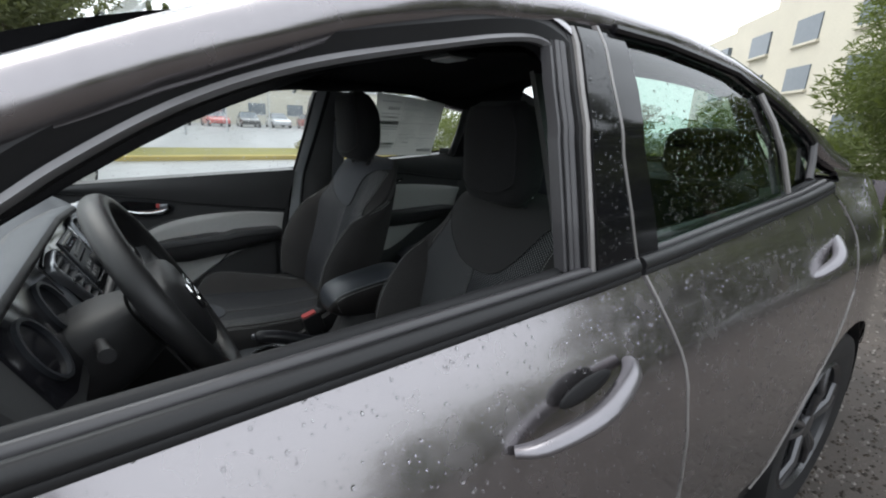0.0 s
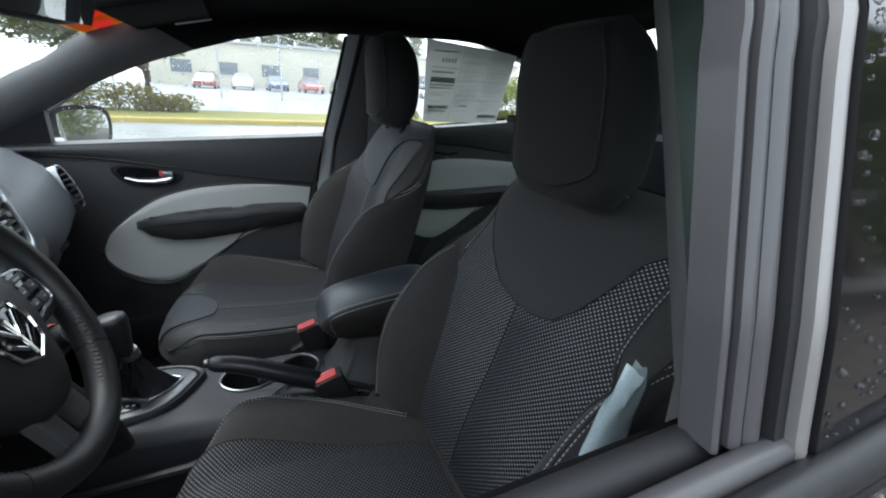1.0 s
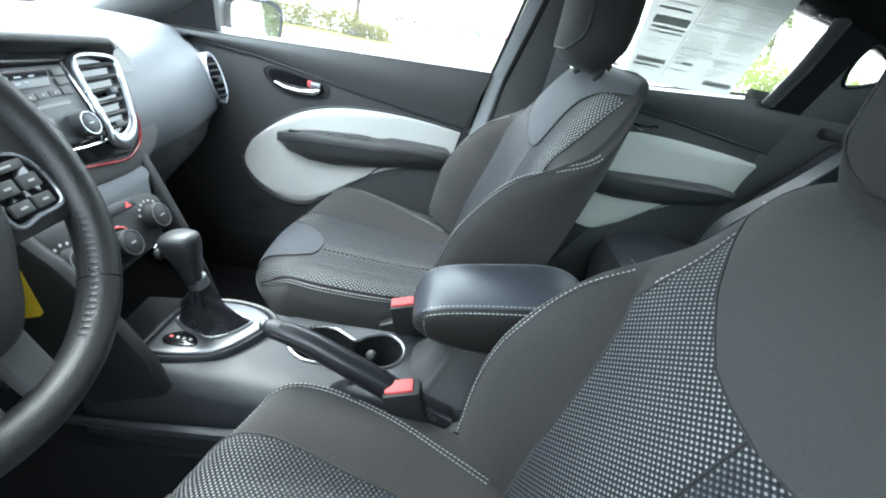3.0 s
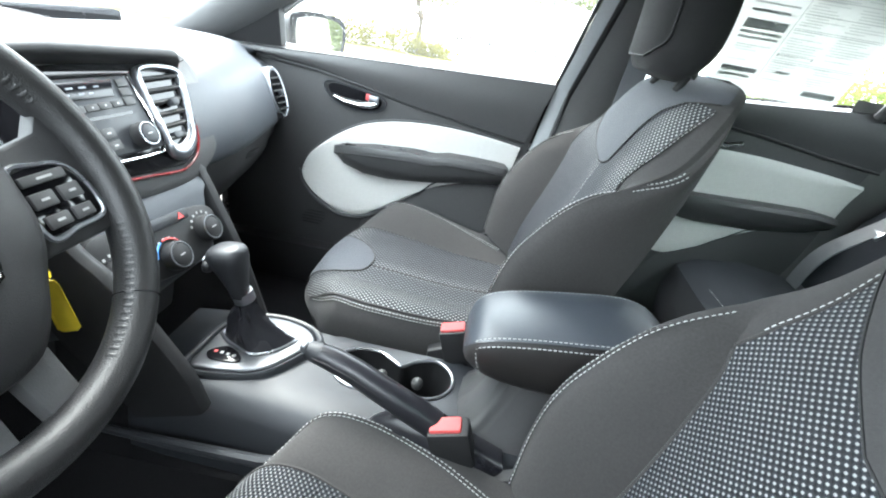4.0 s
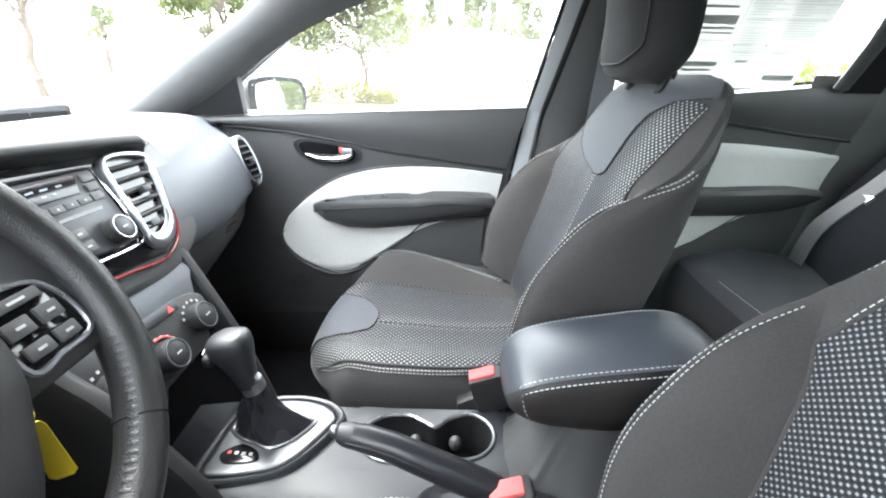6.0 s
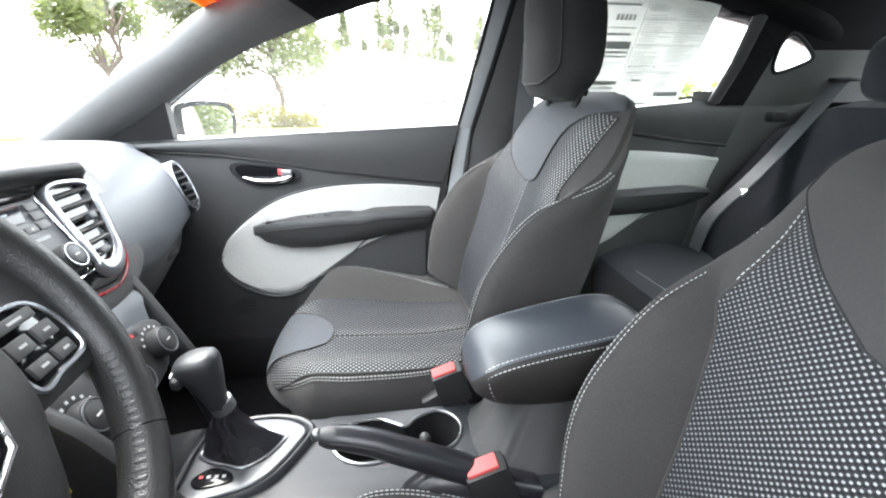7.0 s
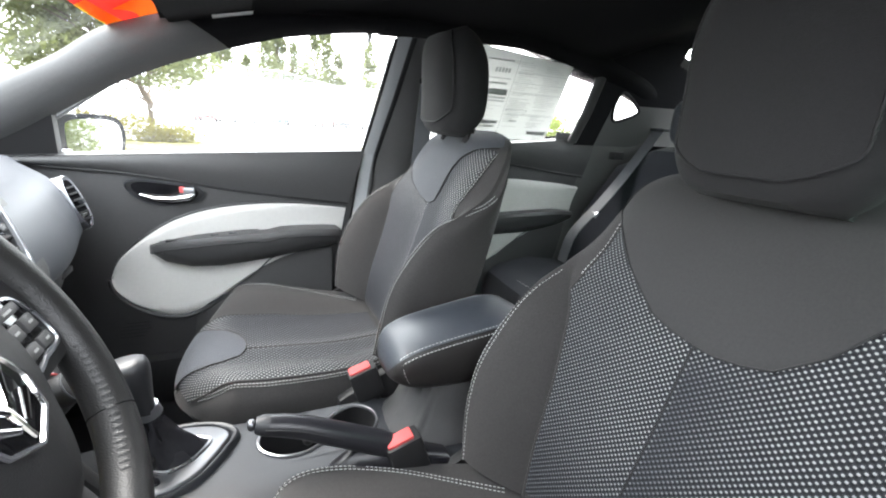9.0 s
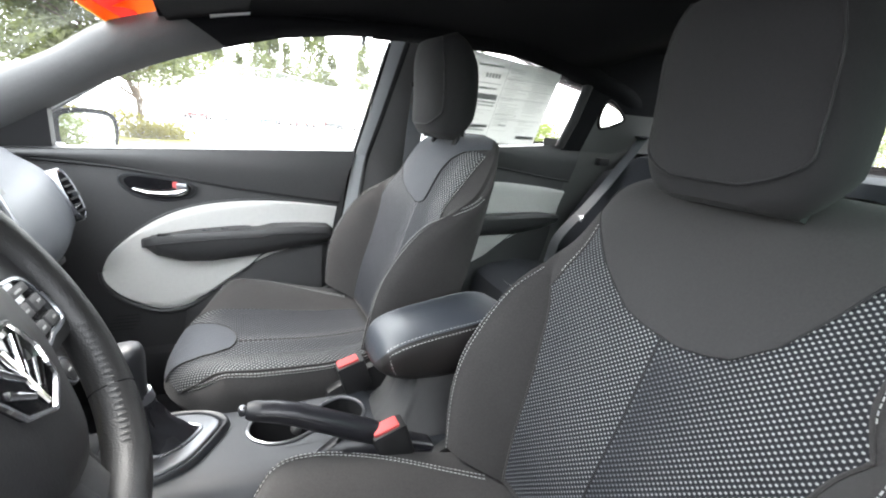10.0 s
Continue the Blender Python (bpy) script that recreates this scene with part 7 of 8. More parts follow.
def cup_holders():
    hole = spline([(-0.333, 0.032, 0), (-0.324, 0.058, 0), (-0.300, 0.076, 0), (-0.264, 0.080, 0), (-0.238, 0.066, 0), (-0.220, 0.057, 0), (-0.200, 0.074, 0), (-0.165, 0.086, 0), (-0.138, 0.066, 0), (-0.132, 0.036, 0), (-0.148, 0.008, 0), (-0.180, -0.005, 0),
                   (-0.222, 0.006, 0), (-0.262, -0.010, 0), (-0.298, -0.009, 0), (-0.324, 0.008, 0)], 96, True)
    cx, cy = -0.229, 0.036
    outer = []
    for p in hole:
        dx, dy = p.x - cx, p.y - cy
        q = min((-0.1150 - cx) / dx if dx > 0 else (-0.3450 - cx) / dx if dx < 0 else 9e9, (0.0965 - cy) / dy if dy > 0 else (-0.0235 - cy) / dy if dy < 0 else 9e9)
        outer.append(Vector((cx + q * dx, cy + q * dy, table_lin([(-0.38, 0.5457), (-0.30, 0.5407), (-0.20, 0.5387), (-0.10, 0.5377)], cx + q * dx))))
    def top_z(x):
        return table_lin([(-0.38, 0.5457), (-0.30, 0.5407), (-0.20, 0.5387), (-0.10, 0.5377)], x)
    mid = [Vector((p.x, p.y, top_z(p.x))) for p in hole]
    well = part("cup_well", loft([mid, outer], caps=False), CONSOLE, console, "twin cup holder moulding")
    low = [Vector((cx + (p.x - cx) * 0.95, cy + (p.y - cy) * 0.92, 0.462)) for p in hole]
    part("cup_liner", loft([low, [a.lerp(b, 0.5) for a, b in zip(low, mid)], mid], caps=False), PLASTIC, well, "dark cup well")
    part("cup_floor", prism([p + Vector((0, 0, -0.002)) for p in low], (0, 0, 0.002), 0), PLASTIC, well)
    part("cup_rim", closed_tube([Vector((p.x, p.y, top_z(p.x) + 0.001)) for p in hole], 0.0030, 8), SATIN, well, "satin silver rim")
    for x, y in ((-0.252, 0.052), (-0.190, 0.050)):
        part("cup_finger", ellipsoid((x, y, 0.515), (0.010, 0.010, 0.012), 12, 8), SOFT, well, "rubber cup grip")


cup_holders()


def hand_brake():
    h = thing("hand_brake", "black leather handbrake lever with a chrome button", "handbrake", at=(-0.2, -0.085, 0.54))
    P = [(-0.322, -0.076, 0.656), (-0.300, -0.078, 0.652), (-0.27, -0.081, 0.643), (-0.24, -0.085, 0.630), (-0.21, -0.088, 0.617), (-0.165, -0.092, 0.596), (-0.12, -0.096, 0.572)]
    part("grip", tube(P, [0.0145, 0.0165, 0.0175, 0.0185, 0.019, 0.02, 0.02], 18, flat=0.94), GRIP, h, "black leather grip")
    part("release_button", ellipsoid((-0.3385, -0.0745, 0.6595), (0.006, 0.0075, 0.0075), 16, 10, 0.8), SILVER, h, "dull silver release button")
    part("button_collar", tube([(-0.334, -0.0750, 0.6585), (-0.326, -0.0757, 0.6570), (-0.316, -0.0766, 0.655)], [0.0105, 0.0140, 0.0150], 18), KNOB, h, "black collar")
    part("lever_seam", tube([Vector(p) + Vector((0, -0.0172, 0.004)) for p in P], 0.0011, 6), PLASTIC, h)
    rings = []
    for x, zt, w in ((-0.255, 0.546, 0.008), (-0.235, 0.574, 0.020), (-0.20, 0.598, 0.026), (-0.15, 0.590, 0.030), (-0.10, 0.572, 0.030), (-0.05, 0.548, 0.024)):
        rings.append([Vector((x, -0.09 + w * math.copysign(abs(math.cos(a)) ** 0.7, math.cos(a)), lerp(0.53, zt, max(0.0, math.sin(a)) ** 0.8))) for a in [math.pi * k / 12 for k in range(13)]])
    part("lever_boot", loft(rings), GRIP, h, "black lever gaiter")


hand_brake()


def arm_rest():
    a = thing("console_armrest", "padded black armrest lid with light stitching on a pedestal", "armrest", at=(0.02, 0.015, 0.53))
    # each row across the lid: half width of the top, height of its edge, crown, height of the underside, half width below
    rows = [(-0.132, 0.026, 0.668, 0.000, 0.664, 0.022), (-0.129, 0.042, 0.684, 0.001, 0.660, 0.036), (-0.122, 0.052, 0.697, 0.002, 0.656, 0.044), (-0.112, 0.0575, 0.7065, 0.004, 0.651, 0.049), (-0.095, 0.0605, 0.7145, 0.005, 0.645, 0.052),
            (-0.070, 0.0625, 0.7215, 0.006, 0.640, 0.054), (-0.030, 0.0640, 0.7290, 0.006, 0.638, 0.056), (0.020, 0.0655, 0.7365, 0.006, 0.638, 0.058), (0.065, 0.0660, 0.7425, 0.006, 0.640, 0.059),
            (0.100, 0.0650, 0.7430, 0.005, 0.645, 0.058), (0.128, 0.0610, 0.7360, 0.004, 0.652, 0.055), (0.150, 0.0520, 0.7210, 0.002, 0.662, 0.048), (0.163, 0.0360, 0.7020, 0.000, 0.676, 0.034)]
    cy = 0.007
    def at(x):
        return [table([(r[0], r[k]) for r in rows], x) for k in range(1, 6)]
    rings = []
    for k in range(61):
        x = lerp(-0.132, 0.163, 0.5 - 0.5 * math.cos(math.pi * k / 60))
        hw, ze, cr, zb, hb = at(x)
        top = [(hw * q, ze + cr * (1 - q * q)) for q in [-1 + i / 8 for i in range(17)]]
        right = [(lerp(hw, hb, f) + 0.010 * math.sin(math.pi * f ** 0.8), lerp(ze, zb, f)) for f in (0.04, 0.10, 0.2, 0.4, 0.6, 0.8, 0.92)]
        bottom = [(hb * q, zb - 0.006 * (1 - q * q)) for q in (0.9, 0.5, 0.0, -0.5, -0.9)]
        left = [(-y, z) for y, z in right[::-1]]
        rings.append([Vector((x, cy + y, z)) for y, z in top + right + bottom + left])
    pad = loft(rings)
    # Top faces take the sheen-tinted vinyl, sides the dark brown-black one.
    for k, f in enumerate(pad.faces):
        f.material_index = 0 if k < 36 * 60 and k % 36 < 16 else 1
    lid = part("lid", pad, (LID, LIDSIDE), a, "padded black vinyl lid, its top tinted with blue sky sheen")
    # double rows along both long edges, turned down over the front corners
    for sg in (1, -1):
        xs = [lerp(-0.118, 0.128, k / 60) for k in range(61)]
        for dy, dz in ((-0.0045, 0.0012), (0.0040, -0.0060)):
            P, N = [], []
            for k in range(12):
                f = 1 - k / 12
                hw, ze, cr, zb, hb = at(-0.118)
                P.append(Vector((-0.1185 + dy * 0.3 + 0.010 * f * f, cy + sg * (hw + dy + 0.006 * math.sin(math.pi * f * 0.6)), ze + dz - 0.032 * f)))
                N.append(Vector((-0.8, sg * 0.5, 0.2)).normalized())
            for x in xs:
                hw, ze, cr, zb, hb = at(x)
                P.append(Vector((x, cy + sg * (hw + dy), ze + dz)))
                N.append(Vector((0, sg * (0.3 if dy < 0 else 0.9), 1 if dy < 0 else 0.4)).normalized())
            part("stitching", dashes(P, N), THREAD, lid, "row of light stitching along the lid's edge")
        P = [Vector((x, cy + sg * (at(x)[0] + 0.0006), at(x)[1] - 0.0012)) for x in xs]
        part("edge_seam", tube(P, 0.0010, 6), RUBBER, lid)
    part("lid_gap", loft([[Vector((x, 0.016 + y * k, z)) for x, y in ((-0.060, -0.046), (0.118, -0.050), (0.126, 0.0), (0.118, 0.050), (-0.060, 0.046), (-0.072, 0.0))] for k, z in ((1.0, 0.625), (1.0, 0.645))]), RUBBER, lid)
    ped = loft([[Vector((x + xo, 0.012 + y * k, z)) for x, y in ((-0.070, -0.046), (-0.054, -0.058), (0.115, -0.062), (0.13, 0.0), (0.115, 0.062), (-0.054, 0.058), (-0.070, 0.046), (-0.078, 0.0))] for xo, k, z in ((-0.060, 1.45, 0.50), (-0.046, 1.34, 0.535), (-0.026, 1.15, 0.560), (-0.008, 1.02, 0.60), (0.004, 1.0, 0.638))])
    bmesh.ops.bevel(ped, geom=[e for e in ped.edges if abs(e.verts[0].co.z - e.verts[1].co.z) > 0.02], offset=0.008, segments=3, affect="EDGES")
    part("pedestal", ped, SOFT, a, "dark grey grained pedestal")


arm_rest()


def buckle(at, lean, label):
    b = thing("seat_belt_buckle", label, "seat belt buckle", at=at, group="front buckles")
    R = Matrix.Rotation(radians(lean), 3, "Y")
    c = Vector(at)
    part("buckle_body", box(c + R @ Vector((0, 0, -0.034)), (0.056, 0.034, 0.066), 0.007, R), PLASTIC, b, "black buckle body")
    part("release_button", box(c + R @ Vector((-0.003, 0, -0.001)), (0.042, 0.024, 0.009), 0.004, R), RED, b, "red release button")
    part("buckle_stem", tube([c + R @ Vector((0, 0, -0.06)), c + R @ Vector((0.02, 0, -0.14))], 0.011, 8), PLASTIC, b)


buckle((-0.145, 0.108, 0.604), -18, "black belt buckle with red button beside the passenger seat")
buckle((-0.135, -0.104, 0.606), -18, "black belt buckle with red button beside the driver's seat")


# ---- small fittings ----
def outside_mirror(s):
    m = thing("wing_mirror", "wet wing mirror in a dark housing outside the front window", "wing mirror", at=(-0.72, s * 0.8, 0.93), group="wing mirrors")
    c = Vector((-0.715, s * 0.925, 0.963))
    nrm = Vector((0.80, -s * 0.60, 0.0)).normalized()
    up = Vector((0, 0, 1))
    rt = up.cross(nrm)
    part("housing", ellipsoid(c - nrm * 0.030, (0.050, 0.094, 0.066), 26, 14, 0.6, Matrix((nrm, rt, up)).transposed()), PLASTIC, m, "black wet mirror housing")
    out = spline([(-0.080, 0.030, 0), (-0.066, 0.050, 0), (0.0, 0.056, 0), (0.06, 0.048, 0), (0.078, 0.02, 0), (0.072, -0.03, 0), (0.05, -0.052, 0), (-0.03, -0.054, 0), (-0.075, -0.035, 0)], 40, True)
    c2 = c + nrm * 0.012
    part("bezel", prism([c2 + rt * p.x * 1.20 + up * p.y * 1.24 for p in out], nrm * 0.008, 0.003), LINER, m, "black mirror rim")
    part("mirror_glass", prism([c2 + nrm * 0.0085 + rt * p.x + up * p.y for p in out], nrm * 0.001, 0), MIRROR, m, "wet mirror glass")
    part("mirror_foot", tube([(-0.80, s * 0.76, 0.94), (-0.76, s * 0.86, 0.93)], [0.03, 0.025], 10, flat=0.6), PAINT, m)


outside_mirror(1)
outside_mirror(-1)


def inside_mirror():
    m = thing("rear_view_mirror", "black rear-view mirror at the top of the windscreen", "mirror", at=(-0.50, 0, 1.25))
    R = Matrix.Rotation(radians(-18), 3, "Z") @ Matrix.Rotation(radians(12), 3, "Y")
    part("housing", ellipsoid((-0.50, 0.0, 1.235), (0.025, 0.125, 0.036), 24, 10, 0.6, R), PLASTIC, m, "black mirror housing")
    part("mirror_glass", prism([Vector((-0.50, 0, 1.235)) + R @ Vector((0.024, y, z)) for y, z in ((-0.11, -0.026), (0.11, -0.026), (0.116, 0.0), (0.11, 0.026), (-0.11, 0.026), (-0.116, 0.0))], R @ Vector((0.002, 0, 0)), 0), MIRROR, m)
    part("mirror_arm", tube([(-0.515, 0, 1.25), (-0.54, 0, 1.285)], 0.012, 8), PLASTIC, m)


inside_mirror()


def sun_visor(s):
    v = thing("sun_visor", "dark folded sun visor with a pale warning label", "sun visor", at=(-0.38, s * 0.35, 1.27), group="sun visors")
    rot = Matrix.Rotation(radians(-14), 3, "Y")
    part("visor_panel", box((-0.375, s * 0.36, 1.262), (0.17, 0.40, 0.018), 0.008, rot), LINER, v, "dark visor panel")
    part("warning_label", prism([Vector((x, s * y, z)) for x, y, z in ((-0.37, 0.49, 1.252), (-0.29, 0.49, 1.2705), (-0.29, 0.535, 1.2705), (-0.37, 0.535, 1.252))], (0.0003, 0, -0.001), 0), PAPER, v, "pale grey warning label")
    part("visor_pivot", tube([(-0.43, s * 0.58, 1.262), (-0.42, s * 0.52, 1.262)], 0.008, 8), PLASTIC, v)


sun_visor(1)
sun_visor(-1)


def dome_lamp():
    d = thing("dome_lamp", "pale switched-off dome lamp in the headliner", "lamp", at=(0.256, 0, 1.36))
    part("lamp_base", box((0.256, 0, 1.362), (0.10, 0.14, 0.012), 0.005), PLASTIC, d)
    part("lens", box((0.256, 0, 1.354), (0.06, 0.10, 0.008), 0.004), WHITE, d, "white lamp lens")
    o = thing("overhead_console", "dark overhead console with map lights", "overhead console", at=(-0.36, 0, 1.31))
    part("console_shell", box((-0.34, 0.0, 1.312), (0.20, 0.20, 0.03), 0.012), PLASTIC, o)
    for y in (-0.05, 0.05):
        part("map_light", disc((-0.34, y, 1.299), (0, 0, -1), 0.022, 0.004, 20, 0.002), SATIN, o, "small round map light")


dome_lamp()


def grab_handle(s):
    g = thing("grab_handle", "black grab handle over the door", "grab handle", at=(-0.15, s * 0.53, 1.28), group="grab handles")
    part("grip", tube(spline([(-0.20, s * 0.530, 1.305), (-0.185, s * 0.510, 1.292), (-0.12, s * 0.505, 1.296), (-0.06, s * 0.510, 1.300), (-0.045, s * 0.530, 1.315)], 16), 0.009, 8), LINER, g)


grab_handle(1)


def windscreen_sticker():
    d = thing("windscreen_sticker", "red and yellow sales sticker on the windscreen's upper corner", "sticker", at=windscreen_at(0.45, 1.25))
    def patch(y0, y1, z0, z1, o):
        return sheet_uv(lambda a, b: windscreen_at(lerp(y0, y1, a), lerp(z0(a), z1(a), b)) + Vector((0.011 + o, 0, -0.004 - o)), 12, 6)
    part("sticker_ground", patch(0.38, 0.675, lambda a: 1.232 - 0.012 * a, lambda a: 1.30, 0), FLAME, d, "red sticker ground")
    part("sticker_band", patch(0.42, 0.672, lambda a: 1.230 - 0.010 * a, lambda a: 1.241 - 0.004 * a, 0.001), FLAME_YELLOW, d, "yellow band")
    part("sticker_figure", patch(0.39, 0.50, lambda a: 1.246 + 0.02 * a * a, lambda a: 1.262 + 0.030 * a ** 0.6, 0.001), FLAME_YELLOW, d, "yellow curved shape")
    part("sticker_figure", patch(0.515, 0.655, lambda a: 1.246 + 0.010 * math.sin(3 * a), lambda a: 1.270 + 0.020 * math.sin(2.6 * a), 0.001), FLAME_YELLOW, d, "yellow curved shape")


windscreen_sticker()


def window_sheet():
    d = thing("window_price_sheet", "printed white information sheet stuck inside the rear window", "paper sheet", at=(0.47, 0.63, 1.03))
    def at(x, z, o=0.0):
        return Vector((x, front_glass_y(z) + 0.006 - o, z))
    L, Rr = (lambda z: lerp(0.345, 0.300, (z - 1.03) / 0.25)), (lambda z: lerp(0.642, 0.635, (z - 1.03) / 0.25))
    part("sheet", sheet_uv(lambda a, b: at(lerp(L(lerp(1.028, 1.282, b)), Rr(lerp(1.028, 1.265, b)), a), lerp(1.028, lerp(1.284, 1.262, a), b)), 8, 8), SHEET, d, "white printed paper")
    rnd = random.Random(4)
    def bar(x, z, w, h, mat, o=0.0015):
        part("print_bar", prism([at(x, z, o), at(x + w, z, o), at(x + w, z + h, o), at(x, z + h, o)], (0, -0.0003, 0), 0), mat, d)
    # price column with its heavy bars, then three columns of small print under thin rules
    for x, z, w, h in ((0.330, 1.252, 0.090, 0.004), (0.335, 1.205, 0.092, 0.0025), (0.338, 1.190, 0.080, 0.005), (0.340, 1.160, 0.088, 0.017), (0.341, 1.150, 0.088, 0.005), (0.342, 1.141, 0.086, 0.004), (0.350, 1.075, 0.078, 0.010), (0.350, 1.064, 0.072, 0.004), (0.555, 1.046, 0.075, 0.012)):
        bar(x, z, w, h, INK)
    for k in range(5):
        bar(0.365 + 0.011 * k, 1.222, 0.007, 0.012, INK, 0.0016)
    for x0, x1, zt in ((0.348, 0.428, 1.135), (0.445, 0.53, 1.255), (0.54, 0.625, 1.248)):
        z = 1.058
        while z < zt:
            if rnd.random() < 0.8:
                bar(x0 + rnd.choice((0, 0, 0.006)), z, (x1 - x0) * rnd.uniform(0.35, 0.98), 0.0018, FAINT_INK, 0.0014)
            z += 0.0050
    bar(0.4375, 1.04, 0.0012, 0.225, INK)
    for z in (1.105, 1.1085, 1.168, 1.1715, 1.198, 1.225):
        bar(0.442, z, 0.185, 0.0011, INK, 0.0016)
    for x in (0.445, 0.520):
        bar(x, 1.117, 0.004, 0.006, INK, 0.0016)
    bar(0.449, 1.1205, 0.070, 0.0011, INK, 0.0016)
    bar(0.470, 1.085, 0.030, 0.004, INK, 0.0016)


window_sheet()


def belts():
    b = thing("rear_seat_belt", "grey rear seat belt with a silver tongue", "seat belt", at=(0.8, 0.5, 0.6))
    P = spline([(1.06, 0.56, 1.085), (0.98, 0.55, 1.0), (0.88, 0.535, 0.90), (0.79, 0.52, 0.82), (0.70, 0.53, 0.72), (0.68, 0.54, 0.62)], 24)
    part("webbing", loft([[p + Vector((0, -0.022, 0)), p + Vector((0, 0.022, 0.002)), p + Vector((-0.002, 0.022, 0.005)), p + Vector((-0.002, -0.022, 0.003))] for p in P]), BELT, b, "grey belt webbing")
    part("tongue", box((0.765, 0.515, 0.795), (0.022, 0.042, 0.008), 0.003, Matrix.Rotation(radians(-50), 3, "Y")), SATIN, b, "silver belt tongue")
    part("belt_guide", box((0.915, 0.60, 0.99), (0.05, 0.03, 0.03), 0.008), PLASTIC, b, "black belt guide")
    part("belt_loop", box((1.07, 0.56, 1.09), (0.05, 0.06, 0.012), 0.004), CONSOLE, b)
    for s, nm in ((1, "passenger_belt"), (-1, "driver_belt")):
        f = thing(nm, "grey front seat belt hanging beside its door pillar", "seat belt", at=(0.1, s * 0.63, 0.5), group="front belts")
        P = spline([(0.155, s * 0.575, 1.17), (0.15, s * 0.60, 1.0), (0.15, s * 0.625, 0.8), (0.14, s * 0.635, 0.6), (0.12, s * 0.64, 0.4)], 20)
        part("webbing", loft([[p + Vector((-0.024, 0, 0)), p + Vector((0.024, 0, 0)), p + Vector((0.024, -s * 0.003, 0)), p + Vector((-0.024, -s * 0.003, 0))] for p in P]), BELT, f, "grey belt webbing")
        part("upper_loop", box((0.155, s * 0.578, 1.185), (0.06, 0.02, 0.04), 0.008), PLASTIC, f, "black belt loop")
        if s < 0:
            wrap = []
            for k in range(17):
                u = k / 16
                m = Vector((lerp(0.058, 0.026, u), -0.612, lerp(0.922, 0.79, u)))
                wid = table([(0, 0.010), (0.15, 0.017), (0.55, 0.026), (0.85, 0.020), (1, 0.008)], u)
                wrap.append([m + Vector((wid * math.cos(a), (0.007 + 0.003 * math.sin(3 * a + 5 * u)) * math.sin(a) + 0.002 * math.sin(9 * u + 4 * math.cos(a)), 0.004 * math.sin(5 * math.cos(a) + 8 * u))) for a in [2 * math.pi * q / 18 for q in range(18)]])
            part("tongue_wrap", loft(wrap), material("plastic_film", (0.62, 0.74, 0.78), rough=0.22, var=0.15, scale=90, bump=0.5, bump_scale=120, trans=0.25), f, "crumpled clear plastic film round the belt tongue")


belts()


# ---- outside the car ----
def scatter_leaves(name, centres, count, size, mat, label, category, seed, parent=None, flat=0.6):
    """A crown of small crossed leaf blades around given blobs (x, y, z, rx, ry, rz)."""
    rnd = random.Random(seed)
    verts, faces = [], []
    for _ in range(count):
        cx, cy, cz, rx, ry, rz = centres[rnd.randrange(len(centres))]
        v = Vector((rnd.gauss(0, 1), rnd.gauss(0, 1), rnd.gauss(0, 1))).normalized()
        r = rnd.random() ** 0.35
        p = Vector((cx + v.x * rx * r, cy + v.y * ry * r, cz + v.z * rz * r))
        a = Vector((rnd.gauss(0, 1), rnd.gauss(0, 1), rnd.gauss(0, 0.6))).normalized() * size * rnd.uniform(0.6, 1.5)
        b = a.cross(Vector((rnd.gauss(0, 1), rnd.gauss(0, 1), rnd.gauss(0, 1)))).normalized() * size * flat * rnd.uniform(0.3, 0.7)
        k = len(verts)
        verts += [p - a, p - a * 0.2 + b, p + a, p - a * 0.2 - b]
        faces.append((k, k + 1, k + 2, k + 3))
    me = bpy.data.meshes.new(name)
    me.from_pydata(verts, [], faces)
    me.materials.append(mat)
    ob = new(name, me)
    if parent is not None:
        ob.parent = parent
        ob.location = -parent.location
        ob["label"] = label
    else:
        tagged(ob, label, category, kind="stuff")
    return ob


def tree(name, x, y, h, spread, seed, label, leaves=2600, conifer=False, mat=None, low=0.45, lean=0.0, limbs=16):
    rnd = random.Random(seed)
    t = thing(name, label, "tree", at=(x, y, 0))
    path = [Vector((x + rnd.uniform(-0.08, 0.08) * k, y + rnd.uniform(-0.08, 0.08) * k, h * (0.9 if conifer else 0.62) * k / 6)) for k in range(7)]
    path[0] = Vector((x, y, -0.1))
    trunk = part("trunk", tube(path, [0.02 * h * (1 - 0.8 * k / 6) + 0.03 for k in range(7)], 10), BARK, t, "rough brown trunk")
    blobs = []
    for k in range(limbs if not conifer else 22):
        a = rnd.uniform(0, 6.28)
        f = rnd.uniform(0.22, 1.0)
        if conifer:
            r = spread * (1.05 - f) * rnd.uniform(0.5, 1.0)
            c = Vector((x + r * math.cos(a), y + r * math.sin(a), h * (0.12 + 0.86 * f)))
            blobs.append((*c, spread * (1.1 - f) * 0.5 + 0.15, spread * (1.1 - f) * 0.5 + 0.15, h * 0.07))
        else:
            r = spread * rnd.uniform(0.2, 0.9)
            c = Vector((x + lean + r * math.cos(a), y + r * math.sin(a), h * (low + (0.95 - low) * f)))
            blobs.append((*c, spread * 0.36, spread * 0.36, h * 0.11))
        st_ = path[min(6, 2 + int(f * 4))]
        part("limb", tube([st_, st_.lerp(c, 0.5) + Vector((0, 0, 0.1)), c], [0.05, 0.03, 0.012], 6), BARK, t)
    scatter_leaves("crown", blobs, leaves, 0.021 * h if not conifer else 0.022 * h, mat or LEAF2, "uneven crown of small leaves", "", seed, t)
    return t


